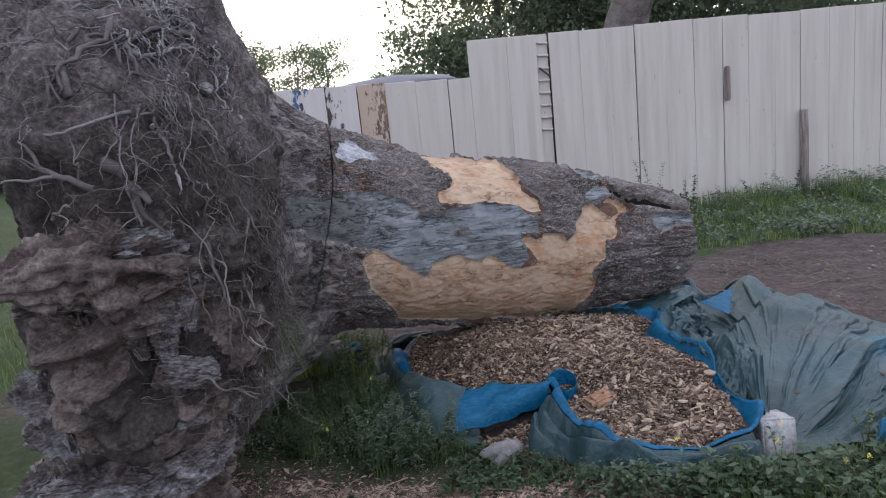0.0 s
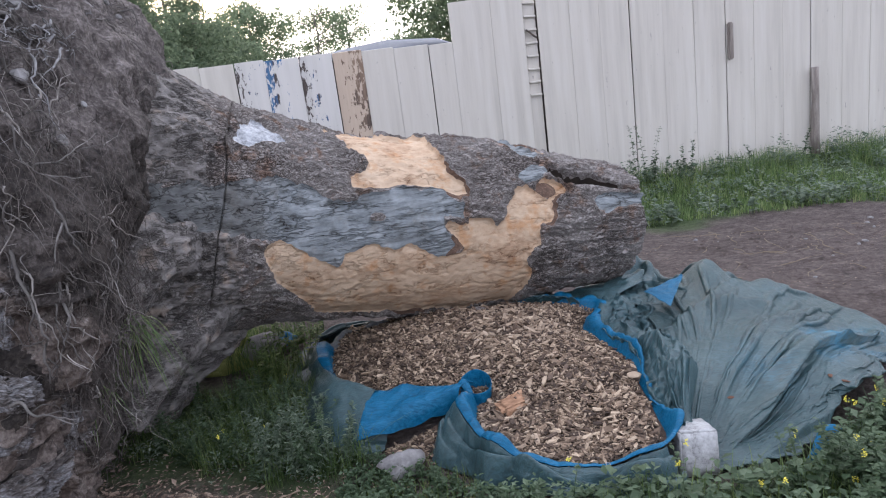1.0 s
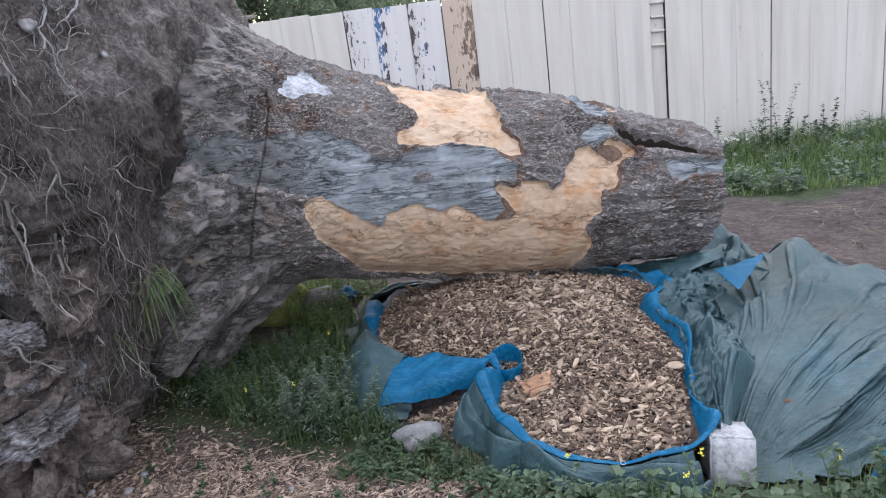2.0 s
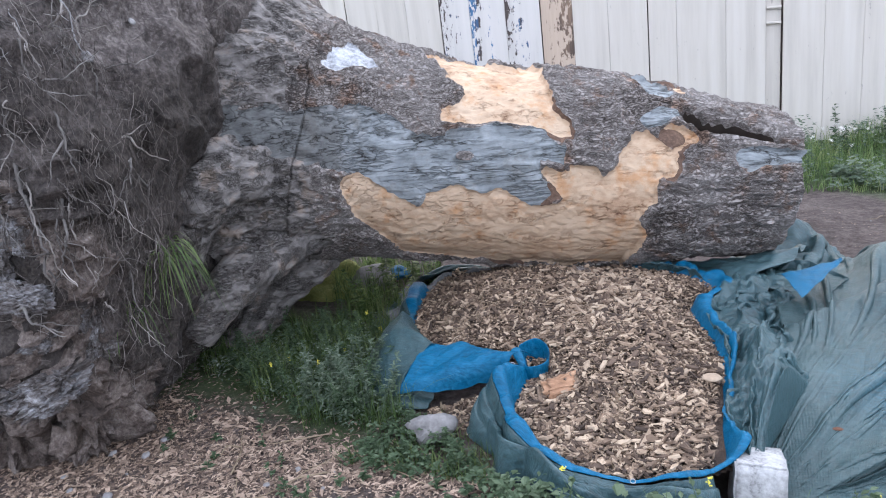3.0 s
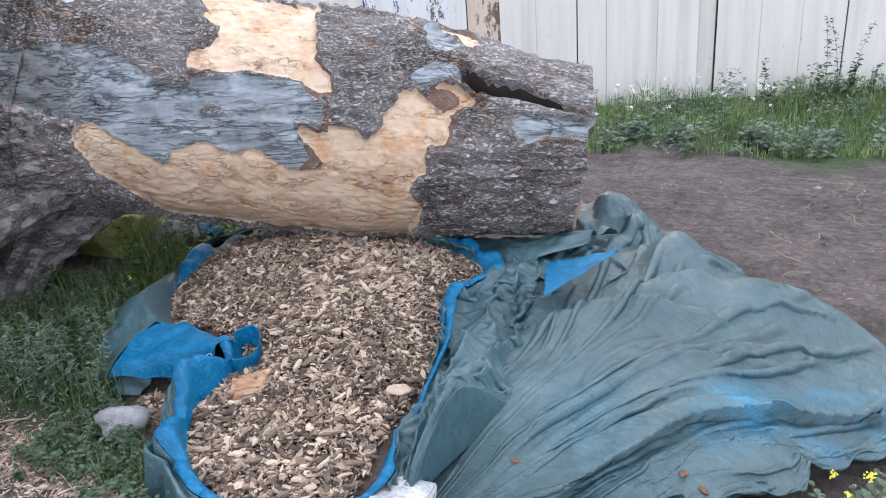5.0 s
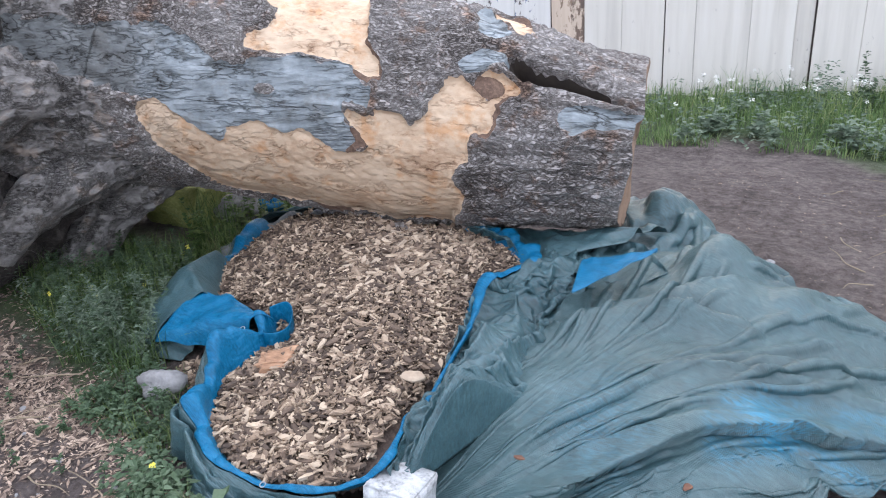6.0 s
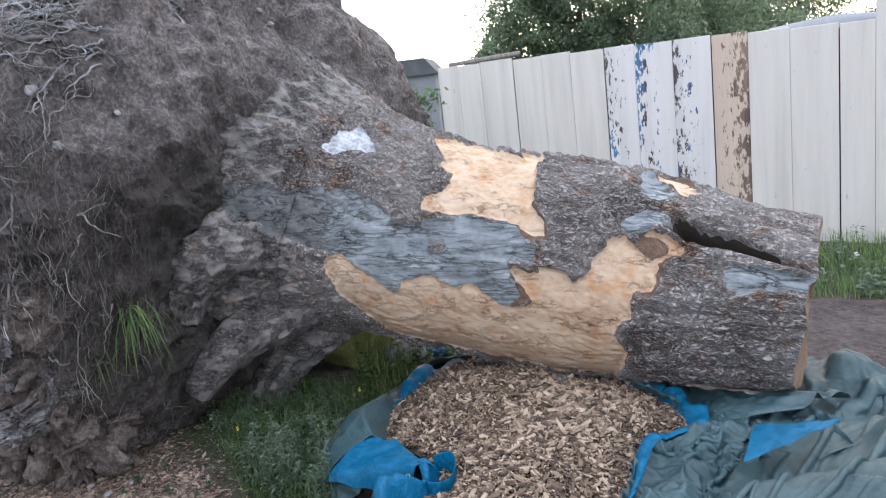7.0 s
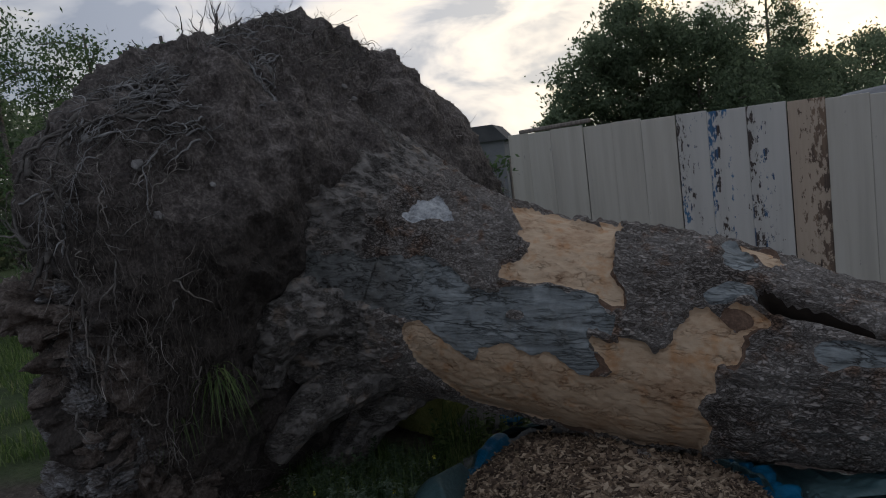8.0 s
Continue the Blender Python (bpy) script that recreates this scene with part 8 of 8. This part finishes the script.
# ---- beyond the fence ----
def build_tree_standing(name, at, height, radius, base, leaves, size, label, seed, mat="far_leaf", trunk_r=0.14, conic=0.0, lean=(0, 0), limbs=14, fill=0):
    """Tapered trunk, limbs, and a crown of many small leaves gathered in clumps with gaps between."""
    r = random.Random(seed)
    rng = np.random.default_rng(seed)
    tree = thing(name, label, "tree", "trees beyond the fence", at=at)
    top = np.array([lean[0], lean[1], height * 0.93])
    pts = [(0, 0, -0.3), tuple(top * 0.35 + (r.gauss(0, 0.1), r.gauss(0, 0.1), 0)), tuple(top * 0.7 + (r.gauss(0, 0.12), r.gauss(0, 0.12), 0)), tuple(top)]
    path = smooth_path(pts, 24)
    v, f = tube(path, np.linspace(trunk_r, 0.02, 24), 9, 0.2, seed, grain=3)
    mesh_ob("trunk", v, f, "bark", tree)
    centres, sizes = [], []
    for i in range(limbs):
        t = base + (0.97 - base) * (i + r.random()) / limbs
        o = np.array([np.interp(t, np.linspace(0, 1, 24), path[:, k]) for k in range(3)])
        a = r.uniform(0, 6.28)
        reach = radius * ((1 - t) / (1 - base) if conic else math.sqrt(max(0.05, 1 - ((t - 0.55) / 0.5) ** 2))) * r.uniform(0.65, 1.1)
        e = o + np.array([math.cos(a) * reach, math.sin(a) * reach, reach * r.uniform(0.05, 0.5) * (1 - 1.2 * conic)])
        mid = (o + e) / 2 + np.array([0, 0, 0.08 * reach])
        bv, bf = tube(smooth_path([o, mid, e], 8), np.linspace(trunk_r * 0.35, 0.012, 8), 5)
        mesh_ob("limb", bv, bf, "bark", tree)
        for k in range(7):
            u = r.uniform(0.25, 1.05)
            centres.append(o + (e - o) * u + rng.normal(0, 0.10 * radius, 3))
            sizes.append(radius * r.uniform(0.13, 0.27))
    for i in range(fill):
        t = base + (1.0 - base) * (i + r.random()) / fill
        a = r.uniform(0, 6.28)
        wide = radius * ((1 - t) / (1 - base) if conic else math.sqrt(max(0.02, 1 - ((t - 0.5 - 0.3 * base) / (0.55 - 0.2 * base)) ** 2))) * math.sqrt(r.random())
        centres.append(np.array([lean[0] * t + math.cos(a) * wide, lean[1] * t + math.sin(a) * wide, height * (t - 0.04)]))
        sizes.append(radius * r.uniform(0.12, 0.24))
    centres, sizes = np.array(centres), np.array(sizes)
    pick = rng.integers(0, len(centres), leaves)
    c = centres[pick] + rng.normal(0, 1, (leaves, 3)) * sizes[pick][:, None] * np.array([0.62, 0.62, 0.5])
    d = rng.normal(0, 1, (leaves, 3))
    d /= np.linalg.norm(d, axis=1)[:, None]
    e = np.cross(d, rng.normal(0, 1, (leaves, 3)))
    e /= np.linalg.norm(e, axis=1)[:, None]
    ln = size * rng.uniform(0.6, 1.3, leaves)[:, None]
    quad = np.stack([c - d * ln, c + e * ln * 0.45, c + d * ln, c - e * ln * 0.45], axis=1).reshape(-1, 3)
    faces = np.arange(leaves * 4).reshape(-1, 4)
    mesh_ob("crown", quad, faces, mat, tree, "loose crown of small leaves", smooth=False)
    return tree


def polar(eye, az, dist):
    a = radians(az)
    return (eye[0] + dist * math.sin(a), eye[1] + dist * math.cos(a), -0.45)


E0, E8 = (0.33, 0.61), (2.51, 2.41)
build_tree_standing("leafy_tree", polar(E8, -40.6, 30), 6.1, 2.2, 0.05, 20000, 0.095, "dense dark green tree beyond the fence", 1, fill=110)
build_tree_standing("leafy_tree", polar(E8, -37.0, 31), 7.6, 2.3, 0.05, 24000, 0.095, "dense dark green tree beyond the fence", 2, fill=150)
build_tree_standing("leafy_tree", polar(E8, -33.4, 30), 6.3, 2.4, 0.05, 21000, 0.095, "dense dark green tree beyond the fence", 3, fill=130)
build_tree_standing("birch_tree", polar(E8, -28.6, 36), 10.0, 2.0, 0.22, 15000, 0.075, "airy drooping birch beyond the fence", 4, fill=40)
build_tree_standing("leafy_tree", polar(E8, -29.6, 33), 5.2, 2.8, 0.03, 21000, 0.095, "dense dark green tree beyond the fence", 5, fill=100)
build_tree_standing("leafy_tree", polar(E8, -22.3, 46), 6.1, 2.8, 0.05, 10000, 0.12, "thin tree glowing against the low sun", 6, fill=60)
build_tree_standing("leafy_tree", polar(E8, -25.6, 40), 4.5, 2.8, 0.03, 22000, 0.12, "dense dark green tree beyond the fence", 7, fill=80)
build_tree_standing("bush", polar(E8, -43.6, 27), 3.4, 1.0, 0.05, 7000, 0.08, "small ragged bush beyond the fence", 8, fill=30)
build_tree_standing("leafy_tree", polar(E0, -14.6, 52), 6.2, 2.6, 0.10, 4200, 0.11, "thin tree glowing against the low sun", 9)
build_tree_standing("leafy_tree", polar(E0, -12.2, 55), 6.0, 2.0, 0.10, 3000, 0.11, "thin tree glowing against the low sun", 10)
build_tree_standing("bush", polar(E0, -7.2, 34), 3.0, 1.3, 0.05, 4000, 0.09, "small ragged bush beyond the fence", 11)
build_tree_standing("spruce_tree", polar(E0, 1.2, 19), 8.5, 2.9, 0.05, 70000, 0.075, "tall dark dense tree close behind the fence", 12, fill=220)
build_tree_standing("spruce_tree", polar(E0, 11.0, 21), 9.0, 3.4, 0.05, 70000, 0.085, "tall dark dense tree close behind the fence", 13, fill=220)
build_tree_standing("spruce_tree", polar(E0, 22.0, 22), 8.0, 3.4, 0.05, 60000, 0.085, "tall dark dense tree close behind the fence", 14, fill=200)
build_tree_standing("acacia_tree", polar(E8, -82.5, 11.5), 4.9, 1.5, 0.15, 10000, 0.034, "young light green tree beyond the roots", 15, mat="leaf", trunk_r=0.06)
build_tree_standing("acacia_tree", polar(E8, -77.0, 12.5), 4.9, 1.2, 0.15, 8000, 0.034, "young light green tree beyond the roots", 16, mat="leaf", trunk_r=0.05)
build_tree_standing("bush", polar(E8, -72.0, 9.5), 4.15, 0.6, 0.3, 2200, 0.034, "young light green shrub beyond the roots", 17, mat="leaf", trunk_r=0.03)
build_tree_standing("bush", polar(E8, -49.2, 8.2), 2.1, 0.45, 0.15, 1500, 0.045, "small green bush behind the fallen trunk", 20, mat="leaf", trunk_r=0.02)
build_tree_standing("leafy_tree", (-26, 6, -0.45), 6.0, 3.5, 0.08, 12000, 0.16, "dense dark green tree beyond the lawn", 18)
build_tree_standing("leafy_tree", (-27, 0, -0.45), 6.5, 3.5, 0.08, 12000, 0.16, "dense dark green tree beyond the lawn", 19)

lv, lf = tube(smooth_path([(2.2, 13.9, -0.4), (2.45, 13.9, 1.4), (3.0, 13.9, 3.2), (4.1, 13.9, 6.0)], 40), np.linspace(0.42, 0.30, 40), 24, 0.12, 5, grain=2)
tagged(mesh_ob("leaning_trunk", lv, lf, "bark"), "thick leaning tree trunk behind the fence", "tree trunk")


def build_car(at, turn):
    car = thing("parked_van", "pale silver van parked behind the fence, roof showing", "van", at=at)
    car.rotation_euler = (0, 0, radians(turn))

    def section(profile, half, name, mat, bevel=0.06):
        bm = bmesh.new()
        rows = [[bm.verts.new((x, s * half * k, 1.29 * z)) for x, z, k in profile] for s in (-1, 1)]
        n = len(profile)
        bm.faces.new(rows[0])
        bm.faces.new(rows[1][::-1])
        for i in range(n):
            bm.faces.new((rows[0][i], rows[1][i], rows[1][(i + 1) % n], rows[0][(i + 1) % n]))
        bmesh.ops.recalc_face_normals(bm, faces=bm.faces)
        bmesh.ops.bevel(bm, geom=list(bm.edges), offset=bevel, segments=3, affect="EDGES")
        return part(name, bm, mat, car, smooth=True)

    section([(-2.1, 0.3, 1), (2.1, 0.3, 1), (2.15, 0.75, 1), (1.1, 1.05, 1), (-2.05, 1.1, 1)], 0.88, "body", "car_paint")
    section([(-1.95, 1.08, 0.96), (1.05, 1.04, 0.96), (0.35, 1.60, 0.80), (-1.55, 1.62, 0.80)], 0.86, "window_glass", "glass")
    section([(-1.75, 1.58, 0.82), (0.45, 1.56, 0.82), (0.1, 1.68, 0.74), (-0.7, 1.73, 0.72), (-1.45, 1.68, 0.74)], 0.86, "roof", "car_paint", 0.03)
    for x in (-1.35, 1.35):
        for y in (-0.8, 0.8):
            bm = bmesh.new()
            bmesh.ops.create_cone(bm, cap_ends=True, segments=24, radius1=0.32, radius2=0.32, depth=0.2)
            bmesh.ops.bevel(bm, geom=list(bm.edges), offset=0.03, segments=2, affect="EDGES")
            bmesh.ops.rotate(bm, matrix=Matrix.Rotation(radians(90), 3, "X"), verts=bm.verts)
            bmesh.ops.translate(bm, vec=(x, y, 0.32), verts=bm.verts)
            part("wheel", bm, "rubber", car)


build_car((-0.65, 13.2, float(ground_z(np.array([-0.65]), np.array([13.2]))[0])), 14)


def build_shed(at, turn):
    shed = thing("shed", "small dark grey shed beyond the fence's end", "shed", at=at)
    shed.rotation_euler = (0, 0, radians(turn))
    part("wall", box((1.1, 1.6, 2.3), (0, 0, 1.15), 0.02), "shed_wall", shed)
    bm = bmesh.new()
    a = [bm.verts.new((x, y, z)) for y in (-0.9, 0.9) for x, z in ((-0.65, 2.27), (0.65, 2.27), (0.35, 2.62), (-0.35, 2.62))]
    for q in ((0, 1, 2, 3), (7, 6, 5, 4), (0, 4, 5, 1), (1, 5, 6, 2), (2, 6, 7, 3), (3, 7, 4, 0)):
        bm.faces.new([a[i] for i in q])
    bmesh.ops.recalc_face_normals(bm, faces=bm.faces)
    part("roof", bm, "slate", shed)
    part("door", box((0.04, 0.8, 1.8), (0.57, 0, 0.95), 0.01), "old_board", shed)


build_shed(polar(E8, -49.4, 17)[:2] + (-0.4,), 41)
